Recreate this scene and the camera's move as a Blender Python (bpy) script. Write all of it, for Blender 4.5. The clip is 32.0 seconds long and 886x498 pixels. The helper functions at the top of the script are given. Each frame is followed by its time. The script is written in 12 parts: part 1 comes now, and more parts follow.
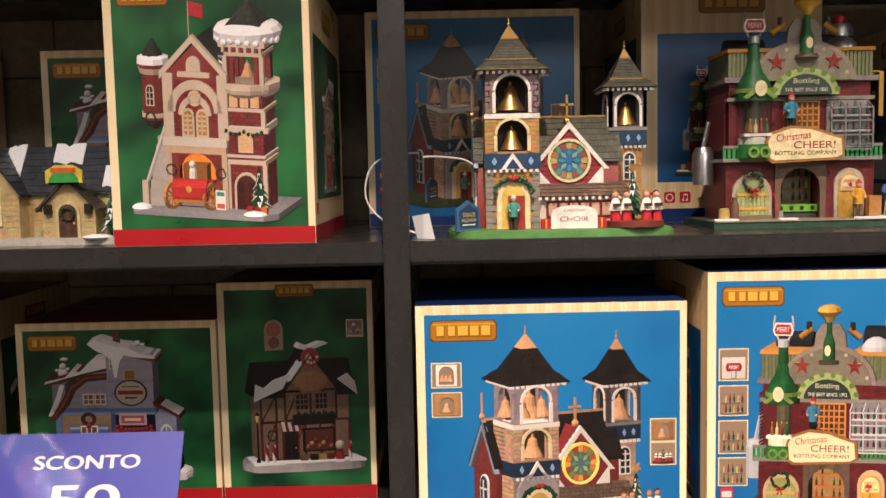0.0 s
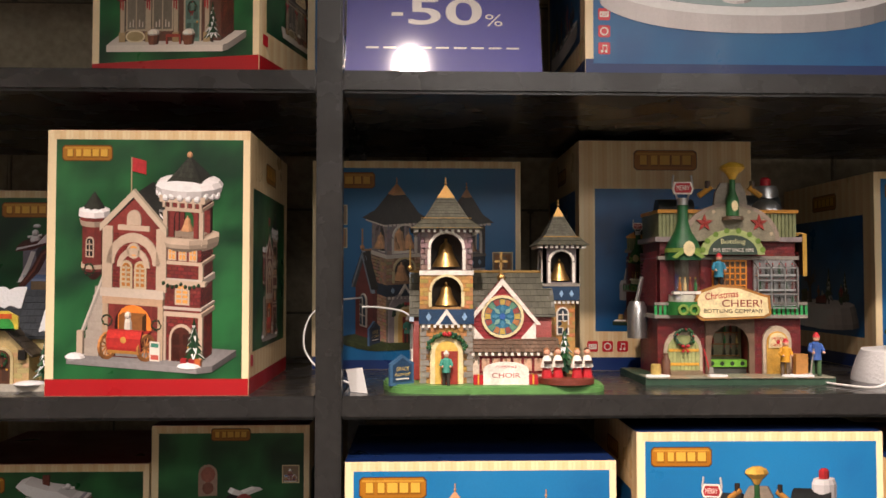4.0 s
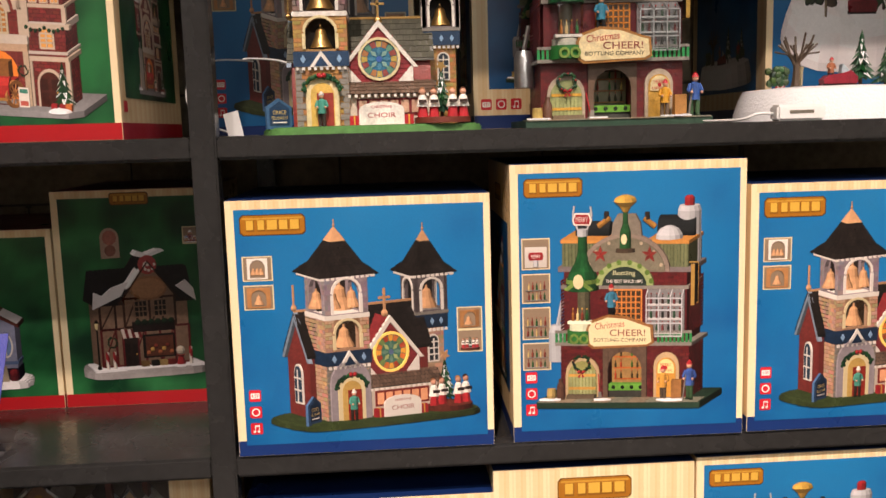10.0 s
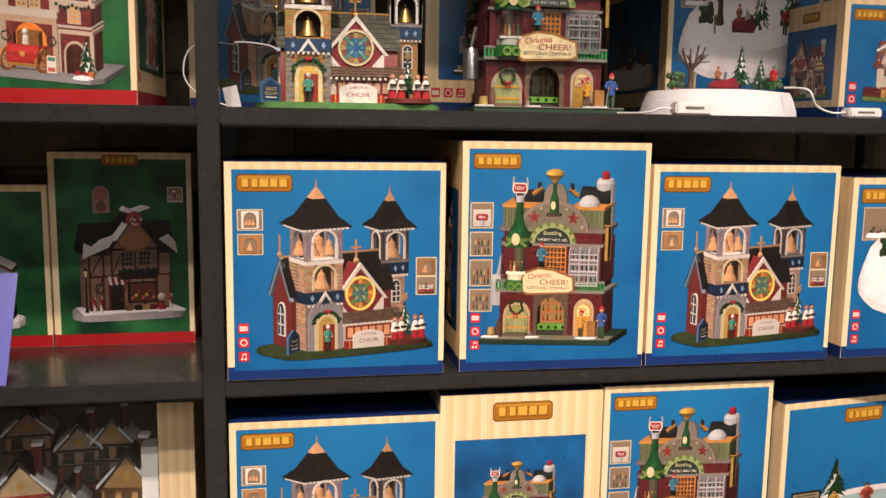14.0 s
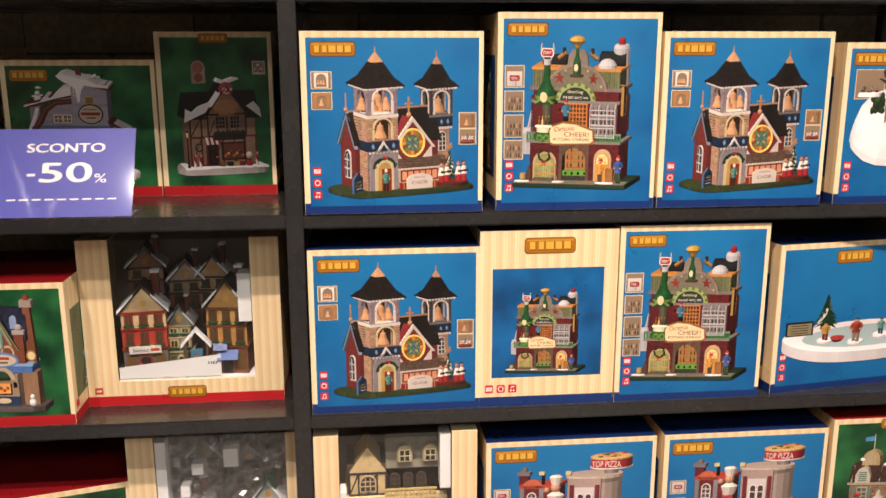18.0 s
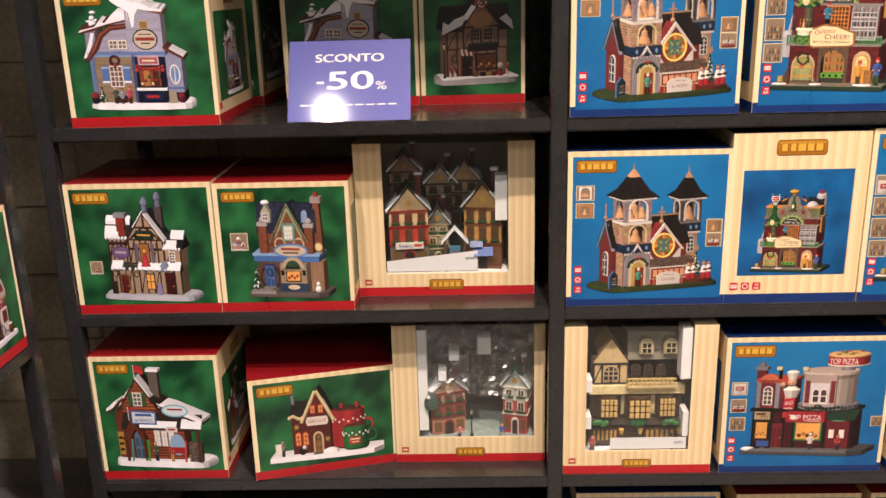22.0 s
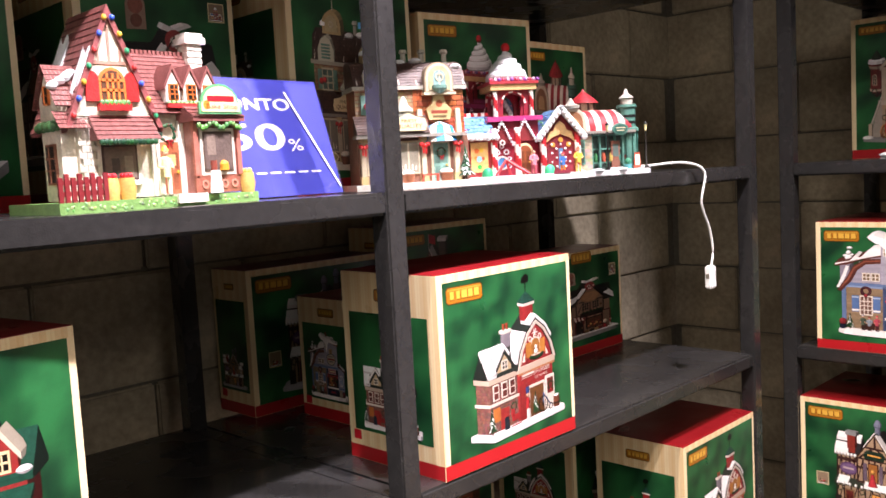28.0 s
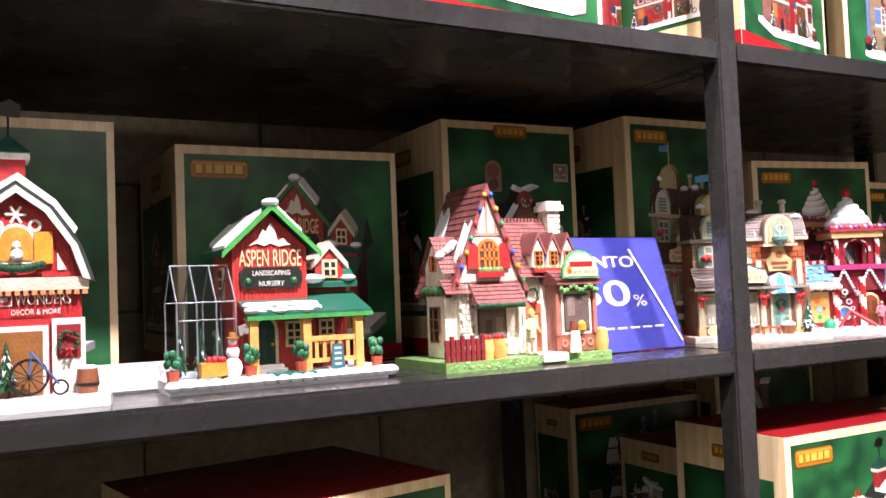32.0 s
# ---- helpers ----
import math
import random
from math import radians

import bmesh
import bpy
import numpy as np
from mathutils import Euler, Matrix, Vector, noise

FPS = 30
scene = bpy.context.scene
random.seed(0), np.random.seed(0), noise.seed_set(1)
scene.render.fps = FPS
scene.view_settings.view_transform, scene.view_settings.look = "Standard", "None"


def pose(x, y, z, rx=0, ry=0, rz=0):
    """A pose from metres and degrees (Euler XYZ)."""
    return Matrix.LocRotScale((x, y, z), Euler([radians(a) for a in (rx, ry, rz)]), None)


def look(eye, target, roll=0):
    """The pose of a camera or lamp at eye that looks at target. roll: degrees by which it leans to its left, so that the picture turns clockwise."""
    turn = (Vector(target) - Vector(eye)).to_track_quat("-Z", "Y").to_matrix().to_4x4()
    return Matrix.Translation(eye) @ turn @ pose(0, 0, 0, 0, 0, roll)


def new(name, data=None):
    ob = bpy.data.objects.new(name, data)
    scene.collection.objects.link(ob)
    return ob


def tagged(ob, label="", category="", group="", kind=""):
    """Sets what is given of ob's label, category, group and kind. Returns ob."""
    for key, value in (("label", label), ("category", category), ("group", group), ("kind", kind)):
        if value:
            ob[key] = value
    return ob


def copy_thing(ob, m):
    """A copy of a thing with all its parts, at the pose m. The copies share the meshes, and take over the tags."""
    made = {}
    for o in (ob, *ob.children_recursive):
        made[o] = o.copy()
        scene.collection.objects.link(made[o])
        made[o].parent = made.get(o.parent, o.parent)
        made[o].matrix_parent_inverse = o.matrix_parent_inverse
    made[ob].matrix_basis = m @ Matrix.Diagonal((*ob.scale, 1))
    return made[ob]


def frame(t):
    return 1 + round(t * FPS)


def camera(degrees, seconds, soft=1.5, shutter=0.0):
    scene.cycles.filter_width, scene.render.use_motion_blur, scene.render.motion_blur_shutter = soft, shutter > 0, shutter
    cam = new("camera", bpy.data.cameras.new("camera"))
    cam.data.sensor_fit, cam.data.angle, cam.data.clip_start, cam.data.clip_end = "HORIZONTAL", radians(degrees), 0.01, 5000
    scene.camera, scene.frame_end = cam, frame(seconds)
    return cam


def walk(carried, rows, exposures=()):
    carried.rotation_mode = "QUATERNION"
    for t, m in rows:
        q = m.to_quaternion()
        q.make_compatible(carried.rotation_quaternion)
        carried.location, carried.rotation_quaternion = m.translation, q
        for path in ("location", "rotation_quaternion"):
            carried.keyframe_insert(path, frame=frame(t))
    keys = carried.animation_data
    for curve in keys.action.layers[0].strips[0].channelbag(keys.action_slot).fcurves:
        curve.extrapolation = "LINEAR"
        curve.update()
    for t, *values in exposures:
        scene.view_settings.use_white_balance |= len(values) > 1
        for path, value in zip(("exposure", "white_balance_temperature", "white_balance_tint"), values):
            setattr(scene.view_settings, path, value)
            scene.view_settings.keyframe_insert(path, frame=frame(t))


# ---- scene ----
cam = camera(53.9, 32.0, shutter=0.25)
METRES, EYE, TILT, LEAN, TURN = 1.85, 1.5, 0.0, 0.0, -0.2
ROWS = [
    (0.0, 0.0, 0.0, 0.0, -0.1, -4.81, 1.17),
    (0.5, 0.0073, 0.0022, 0.0079, -0.25, -3.8, 1.28),
    (1.0, 0.0132, 0.0039, 0.0178, -0.21, -2.63, 0.96),
    (1.5, 0.0131, 0.0027, 0.0306, -0.25, -0.79, 0.63),
    (2.0, 0.0133, 0.0035, 0.0397, -0.27, 1.08, 0.66),
    (2.5, 0.014, 0.0042, 0.0466, -0.27, 2.41, 0.73),
    (4.5, 0.0335, -0.0156, 0.028, -2.41, 1.52, -0.26),
    (5.0, 0.0394, -0.0191, 0.0212, -2.88, -0.08, -0.34),
    (5.5, 0.0448, -0.0203, 0.0129, -3.19, -1.05, -0.36),
    (6.0, 0.0458, -0.0238, 0.0079, -3.19, -1.98, 0.01),
    (6.5, 0.0545, -0.0246, 0.0011, -3.03, -2.86, 0.46),
    (7.0, 0.0603, -0.0236, -0.0049, -2.93, -3.89, 0.58),
    (7.5, 0.0649, -0.0227, -0.0101, -2.93, -4.73, 0.99),
    (8.0, 0.0698, -0.0245, -0.0143, -3.05, -5.41, 1.34),
    (8.5, 0.0747, -0.0277, -0.0173, -3.01, -5.75, 1.34),
    (9.0, 0.0806, -0.0289, -0.0226, -3.09, -6.12, 1.17),
    (9.5, 0.0868, -0.0258, -0.0323, -3.29, -6.86, 1.39),
    (10.0, 0.0949, -0.0232, -0.0412, -3.42, -7.88, 1.6),
    (10.5, 0.1044, -0.0235, -0.0451, -3.62, -8.56, 1.56),
    (11.0, 0.113, -0.0301, -0.0454, -4.28, -8.73, 1.52),
    (11.5, 0.1146, -0.0386, -0.0445, -5.24, -8.46, 0.85),
    (12.0, 0.1039, -0.0515, -0.0444, -6.49, -7.87, 0.14),
    (12.5, 0.0808, -0.0754, -0.0464, -7.93, -7.74, -0.14),
    (13.0, 0.0609, -0.1051, -0.0492, -9.31, -7.59, -0.57),
    (13.5, 0.044, -0.1316, -0.0528, -10.05, -7.62, -0.79),
    (15.5, 0.0148, -0.1737, -0.0687, -9.89, -9.8, -1.03),
    (16.0, 0.0248, -0.207, -0.0749, -9.34, -10.22, -1.69),
    (16.5, 0.0271, -0.2443, -0.0834, -8.35, -10.88, -1.93),
    (17.0, 0.027, -0.2735, -0.0877, -6.97, -11.35, -1.32),
    (17.5, 0.0294, -0.2927, -0.0983, -6.05, -11.77, -0.39),
    (18.0, 0.0351, -0.3046, -0.1049, -5.57, -12.81, 0.06),
    (18.5, 0.0348, -0.3114, -0.1141, -5.33, -13.75, 0.29),
    (19.0, 0.033, -0.3198, -0.1189, -5.07, -14.83, 0.59),
    (19.5, 0.03, -0.3258, -0.1251, -4.64, -15.52, 0.97),
    (20.0, 0.015, -0.326, -0.138, -4.25, -16.48, 1.33),
    (20.5, -0.0256, -0.3369, -0.136, -3.25, -17.17, 1.38),
    (21.0, -0.0688, -0.3543, -0.1289, -1.6, -17.12, 1.52),
    (21.5, -0.105, -0.3657, -0.1288, 0.18, -16.84, 1.56),
    (22.0, -0.1286, -0.3727, -0.1291, 1.46, -16.66, 1.49),
    (22.5, -0.1351, -0.3815, -0.1287, 2.21, -16.51, 1.38),
    (23.0, -0.1439, -0.3956, -0.1234, 3.24, -15.95, 1.15),
    (23.5, -0.1647, -0.4192, -0.1163, 6.76, -15.18, 1.15),
    (24.0, -0.1902, -0.4367, -0.1104, 13.39, -14.36, 1.48),
    (24.5, -0.1844, -0.4432, -0.1036, 19.56, -13.6, 1.6),
    (25.0, -0.1782, -0.4504, -0.0829, 25.58, -12.44, 1.43),
    (25.5, -0.1761, -0.4552, -0.068, 31.76, -11.06, 2.03),
    (26.0, -0.1697, -0.462, -0.0615, 35.62, -9.89, 2.44),
    (26.5, -0.1651, -0.4667, -0.0514, 38.01, -8.67, 2.68),
    (28.5, -0.15, -0.4827, -0.0243, 46.42, -4.06, 3.28),
    (29.0, -0.1537, -0.4864, -0.0196, 48.71, -2.99, 3.51),
    (29.5, -0.16, -0.491, -0.0155, 52.45, -2.01, 3.71),
    (30.0, -0.1673, -0.5036, -0.0086, 55.76, -1.11, 3.14),
    (30.5, -0.1689, -0.5095, -0.0048, 58.02, -0.47, 2.97),
    (31.0, -0.1677, -0.516, -0.0002, 59.91, 0.27, 3.02),
    (31.5, -0.1664, -0.5263, 0.0042, 61.41, 1.3, 2.72),
    (32.0, -0.1616, -0.5349, 0.009, 62.06, 2.62, 2.23),
]
walk(cam, [(t, pose(0, 0, EYE, TILT, LEAN, TURN) @ pose(METRES * x, METRES * y, METRES * z, 90 + pitch, roll, yaw)) for t, x, y, z, yaw, pitch, roll in ROWS],
     [(0.0, 0.06), (1.0, 0.14), (2.0, 0.06), (2.5, 0.05), (4.5, 0.30), (6.0, 0.52), (8.0, 0.12), (13.0, -0.12), (16.0, -0.1), (20.0, 0.0), (22.0, -0.08), (24.0, -0.1), (26.0, 0.18), (28.5, 0.12), (32.0, 0.0)])

# ---- light: track spots of the shop, two unseen area lamps added as fill ----
world = bpy.data.worlds.new("shop_dark")
scene.world = world
world.use_nodes = True
world.node_tree.nodes["Background"].inputs[0].default_value = (1.0, 0.86, 0.72, 1)
world.node_tree.nodes["Background"].inputs[1].default_value = 0.012
SPOT_COLOUR = (1.0, 0.80, 0.69)


def spot(eye, target, watts, cone=60, blend=0.6, colour=SPOT_COLOUR, size=0.035):
    lamp = bpy.data.lights.new("track_spot_light", "SPOT")
    lamp.energy, lamp.color, lamp.spot_size, lamp.spot_blend, lamp.shadow_soft_size = watts, colour, radians(cone), blend, size
    ob = new("track_spot_light", lamp)
    ob.matrix_world = look(eye, target)
    return ob


LEFT_COLOUR = (0.98, 0.87, 0.95)
SPOTS = [
    ((0.04, -0.18, 3.05), (0.22, 0.28, -0.20), 400, 89, 1.0, SPOT_COLOUR),
    ((1.25, -0.18, 3.05), (1.15, 0.28, -0.20), 400, 89, 1.0, SPOT_COLOUR),
    ((-0.92, -0.60, 3.05), (-0.60, 0.58, -0.25), 200, 80, 1.0, (1.0, 0.86, 0.79)),
    ((-0.20, -0.62, 3.05), (-1.12, -0.55, 1.50), 430, 56, 0.8, LEFT_COLOUR),
    ((-0.22, 0.34, 3.05), (-1.12, 0.26, 1.45), 385, 64, 0.8, LEFT_COLOUR),
]
for eye, target, watts, cone, blend, colour in SPOTS:
    spot(eye, target, watts, cone, blend, colour)
# added fill from the east, brightens the shaded parts of the left unit
east_fill = bpy.data.lights.new("unseen_fill_light", "AREA")
east_fill.shape, east_fill.size, east_fill.size_y, east_fill.energy, east_fill.color = "RECTANGLE", 1.6, 0.7, 18, (1.0, 0.92, 0.86)
new("unseen_fill_light", east_fill).matrix_world = look((3.1, -0.2, 3.0), (-1.4, 0.3, 1.3))
# second added fill from behind, brightens the shaded parts of the back unit
rear_fill = bpy.data.lights.new("unseen_fill_light", "AREA")
rear_fill.shape, rear_fill.size, rear_fill.size_y, rear_fill.energy, rear_fill.color = "RECTANGLE", 2.4, 0.9, 52, (1.0, 0.92, 0.86)
new("unseen_fill_light", rear_fill).matrix_world = look((1.0, -2.9, 3.12), (1.0, -2.4, 0.0))


# ---- materials ----
def hexa(code):
    """A linear colour from a six-digit code."""
    out = []
    for i in (0, 2, 4):
        v = int(code[i:i + 2], 16) / 255
        out.append(v / 12.92 if v < 0.04045 else ((v + 0.055) / 1.055) ** 2.4)
    return tuple(out)


def shader(name, colour=None, rough=0.5, metal=0.0, grain=0.0, grain_size=200.0, blotch=0.0, blotch_size=6.0, bump=0.0, bump_size=300.0,
           coat=0.0, spec=0.5, rough_vary=0.0, photo=0.0):
    """A surface: colour (or the mesh's own ink where none is given) with grain and blotches, roughness that varies, fine relief; photo: mottling of printed photographs."""
    mat = bpy.data.materials.new(name)
    mat.use_nodes = True
    tree = mat.node_tree
    nodes, links = tree.nodes, tree.links
    skin = nodes["Principled BSDF"]
    skin.inputs["Roughness"].default_value, skin.inputs["Metallic"].default_value = rough, metal
    skin.inputs["Coat Weight"].default_value, skin.inputs["Specular IOR Level"].default_value = coat, spec
    skin.inputs["Coat Roughness"].default_value = 0.12
    place = nodes.new("ShaderNodeTexCoord").outputs["Object"]
    if colour is None:
        ink = nodes.new("ShaderNodeAttribute")
        ink.attribute_name = "ink"
        out = ink.outputs["Color"]
    else:
        rgb = nodes.new("ShaderNodeRGB")
        rgb.outputs[0].default_value = (*colour, 1)
        out = rgb.outputs[0]
    for amount, size, detail in ((grain, grain_size, 3), (blotch, blotch_size, 5)):
        if amount:
            tex = nodes.new("ShaderNodeTexNoise")
            tex.inputs["Scale"].default_value, tex.inputs["Detail"].default_value = size, detail
            links.new(place, tex.inputs["Vector"])
            span = nodes.new("ShaderNodeMapRange")
            span.inputs[1].default_value, span.inputs[2].default_value = 0.25, 0.75
            span.inputs[3].default_value, span.inputs[4].default_value = 1 - amount, 1 + amount
            links.new(tex.outputs["Fac"], span.inputs[0])
            mul = nodes.new("ShaderNodeVectorMath")
            mul.operation = "SCALE"
            links.new(out, mul.inputs[0])
            links.new(span.outputs[0], mul.inputs["Scale"])
            out = mul.outputs[0]
    if photo:
        for amount, size in ((photo, 170), (photo * 0.8, 430)):
            tex = nodes.new("ShaderNodeTexNoise")
            tex.inputs["Scale"].default_value, tex.inputs["Detail"].default_value = size, 2
            links.new(place, tex.inputs["Vector"])
            span = nodes.new("ShaderNodeMapRange")
            span.inputs[1].default_value, span.inputs[2].default_value = 0.36, 0.64
            span.inputs[3].default_value, span.inputs[4].default_value = -amount, amount
            links.new(tex.outputs["Fac"], span.inputs[0])
            part = nodes.new("ShaderNodeMath")
            part.operation = "MULTIPLY_ADD"
            links.new(span.outputs[0], part.inputs[0])
            links.new(ink.outputs["Alpha"], part.inputs[1])
            part.inputs[2].default_value = 1.0
            mul = nodes.new("ShaderNodeVectorMath")
            mul.operation = "SCALE"
            links.new(out, mul.inputs[0])
            links.new(part.outputs[0], mul.inputs["Scale"])
            out = mul.outputs[0]
    links.new(out, skin.inputs["Base Color"])
    if rough_vary:
        tex = nodes.new("ShaderNodeTexNoise")
        tex.inputs["Scale"].default_value, tex.inputs["Detail"].default_value = 14, 6
        links.new(place, tex.inputs["Vector"])
        span = nodes.new("ShaderNodeMapRange")
        span.inputs[1].default_value, span.inputs[2].default_value = 0.3, 0.7
        span.inputs[3].default_value, span.inputs[4].default_value = max(0.02, rough - rough_vary), min(1, rough + rough_vary)
        links.new(tex.outputs["Fac"], span.inputs[0])
        links.new(span.outputs[0], skin.inputs["Roughness"])
    if bump:
        tex = nodes.new("ShaderNodeTexNoise")
        tex.inputs["Scale"].default_value, tex.inputs["Detail"].default_value = bump_size, 4
        links.new(place, tex.inputs["Vector"])
        relief = nodes.new("ShaderNodeBump")
        relief.inputs["Strength"].default_value, relief.inputs["Distance"].default_value = bump, 0.002
        links.new(tex.outputs["Fac"], relief.inputs["Height"])
        links.new(relief.outputs[0], skin.inputs["Normal"])
    return mat


MAT = {
    "rack": shader("charcoal_melamine", (0.023, 0.0224, 0.0222), 0.26, coat=0.22, grain=0.18, grain_size=90, blotch=0.22, blotch_size=5, bump=0.12, bump_size=500, rough_vary=0.1),
    "print": shader("printed_card", None, 0.34, photo=0.13, grain=0.05, grain_size=600, blotch=0.05, blotch_size=9, bump=0.05, bump_size=60, rough_vary=0.08),
    "resin": shader("painted_resin", None, 0.42, grain=0.16, grain_size=420, blotch=0.22, blotch_size=75, bump=0.30, bump_size=420, rough_vary=0.1),
    "snow": shader("white_painted_snow", (0.80, 0.81, 0.83), 0.6, grain=0.06, grain_size=700, bump=0.6, bump_size=260),
    "gold": shader("gold_paint", (0.50, 0.31, 0.11), 0.36, metal=0.85, grain=0.1, grain_size=500, bump=0.15, bump_size=300),
    "silver": shader("silver_paint", (0.60, 0.61, 0.62), 0.3, metal=0.9, grain=0.1, bump=0.1),
    "block": shader("concrete_block", (0.36, 0.31, 0.22), 0.9, grain=0.22, grain_size=70, blotch=0.30, blotch_size=5, bump=0.9, bump_size=60),
    "mortar": shader("grey_mortar", (0.15, 0.136, 0.108), 0.95, grain=0.2, grain_size=90, bump=0.6, bump_size=120),
    # floor, ceiling and plain walls are out of view, paled to bounce fill light
    "floor": shader("shop_floor", (0.20, 0.185, 0.165), 0.5, grain=0.15, grain_size=60, blotch=0.2, blotch_size=2, bump=0.1, bump_size=90, rough_vary=0.15),
    "ceiling": shader("pale_ceiling", (0.45, 0.43, 0.40), 0.9, grain=0.1, blotch=0.15, blotch_size=2),
    "wall": shader("pale_bounce_wall", (0.62, 0.58, 0.52), 0.85, grain=0.08, blotch=0.15, blotch_size=2, bump=0.2),
    "white": shader("white_plastic", (0.78, 0.78, 0.77), 0.35, grain=0.03, bump=0.05),
    "foam": shader("white_foam", (0.82, 0.82, 0.80), 0.8, grain=0.08, grain_size=300, bump=0.4, bump_size=250),
    "sign": shader("blue_sign_print", (0.055, 0.060, 0.36), 0.45, grain=0.03, blotch=0.06, blotch_size=8),
    "lamp": shader("black_lamp_housing", (0.02, 0.02, 0.02), 0.4, grain=0.1),
}


def clear(name, tint, rough, face, edge, wavy):
    """Thin clear film: see-through, with gloss that grows at glancing angles; wavy: the relief of crumpled film."""
    mat = bpy.data.materials.new(name)
    mat.use_nodes = True
    nodes, links = mat.node_tree.nodes, mat.node_tree.links
    for n in list(nodes):
        nodes.remove(n)
    see, shine, mix, out = (nodes.new("ShaderNode" + k) for k in ("BsdfTransparent", "BsdfGlossy", "MixShader", "OutputMaterial"))
    see.inputs[0].default_value = (*tint, 1)
    shine.inputs["Roughness"].default_value = rough
    weight = nodes.new("ShaderNodeLayerWeight")
    weight.inputs[0].default_value = 0.4
    if wavy:
        wave = nodes.new("ShaderNodeTexNoise")
        wave.inputs["Scale"].default_value, wave.inputs["Detail"].default_value = 16, 2
        links.new(nodes.new("ShaderNodeTexCoord").outputs["Object"], wave.inputs["Vector"])
        relief = nodes.new("ShaderNodeBump")
        relief.inputs["Strength"].default_value, relief.inputs["Distance"].default_value = wavy, 0.004
        links.new(wave.outputs["Fac"], relief.inputs["Height"])
        links.new(relief.outputs[0], shine.inputs["Normal"])
    span = nodes.new("ShaderNodeMapRange")
    span.inputs[3].default_value, span.inputs[4].default_value = face, edge
    links.new(weight.outputs["Facing"], span.inputs[0])
    links.new(span.outputs[0], mix.inputs[0])
    links.new(see.outputs[0], mix.inputs[1])
    links.new(shine.outputs[0], mix.inputs[2])
    links.new(mix.outputs[0], out.inputs[0])
    return mat


MAT["film"] = clear("clear_film", (0.95, 0.96, 0.96), 0.16, 0.07, 0.5, 0.6)
MAT["wrap"] = clear("crumpled_wrap", (0.80, 0.82, 0.82), 0.24, 0.13, 0.7, 0.9)
MAT["pane"] = clear("clear_plastic", (0.88, 0.91, 0.92), 0.10, 0.08, 0.5, 0.2)
MAT["acrylic"] = clear("acrylic_sheet", (0.97, 0.97, 0.99), 0.045, 0.045, 0.4, 0.0)


# ---- a kit for small painted models: every piece keeps its own mesh, sizes in centimetres, front towards -y ----
LETTERS = {}


def lettering(text):
    """Vertices and faces of a line of text in the built-in font, one unit high, centred."""
    if text not in LETTERS:
        curve = bpy.data.curves.new("lettering", "FONT")
        curve.body, curve.align_x, curve.align_y, curve.resolution_u = text, "CENTER", "CENTER", 5
        ob = bpy.data.objects.new("lettering", curve)
        mesh = bpy.data.meshes.new_from_object(ob)
        verts = [tuple(v.co) for v in mesh.vertices]
        xs, ys = [v[0] for v in verts] or [0], [v[1] for v in verts] or [0]
        cx, cy = (min(xs) + max(xs)) / 2, (min(ys) + max(ys)) / 2
        w, h = max(max(xs) - min(xs), 1e-6), max(max(ys) - min(ys), 1e-6)
        LETTERS[text] = ([((v[0] - cx) / w, (v[1] - cy) / h) for v in verts], [tuple(p.vertices) for p in mesh.polygons])
        bpy.data.objects.remove(ob)
        bpy.data.curves.remove(curve)
        bpy.data.meshes.remove(mesh)
    return LETTERS[text]


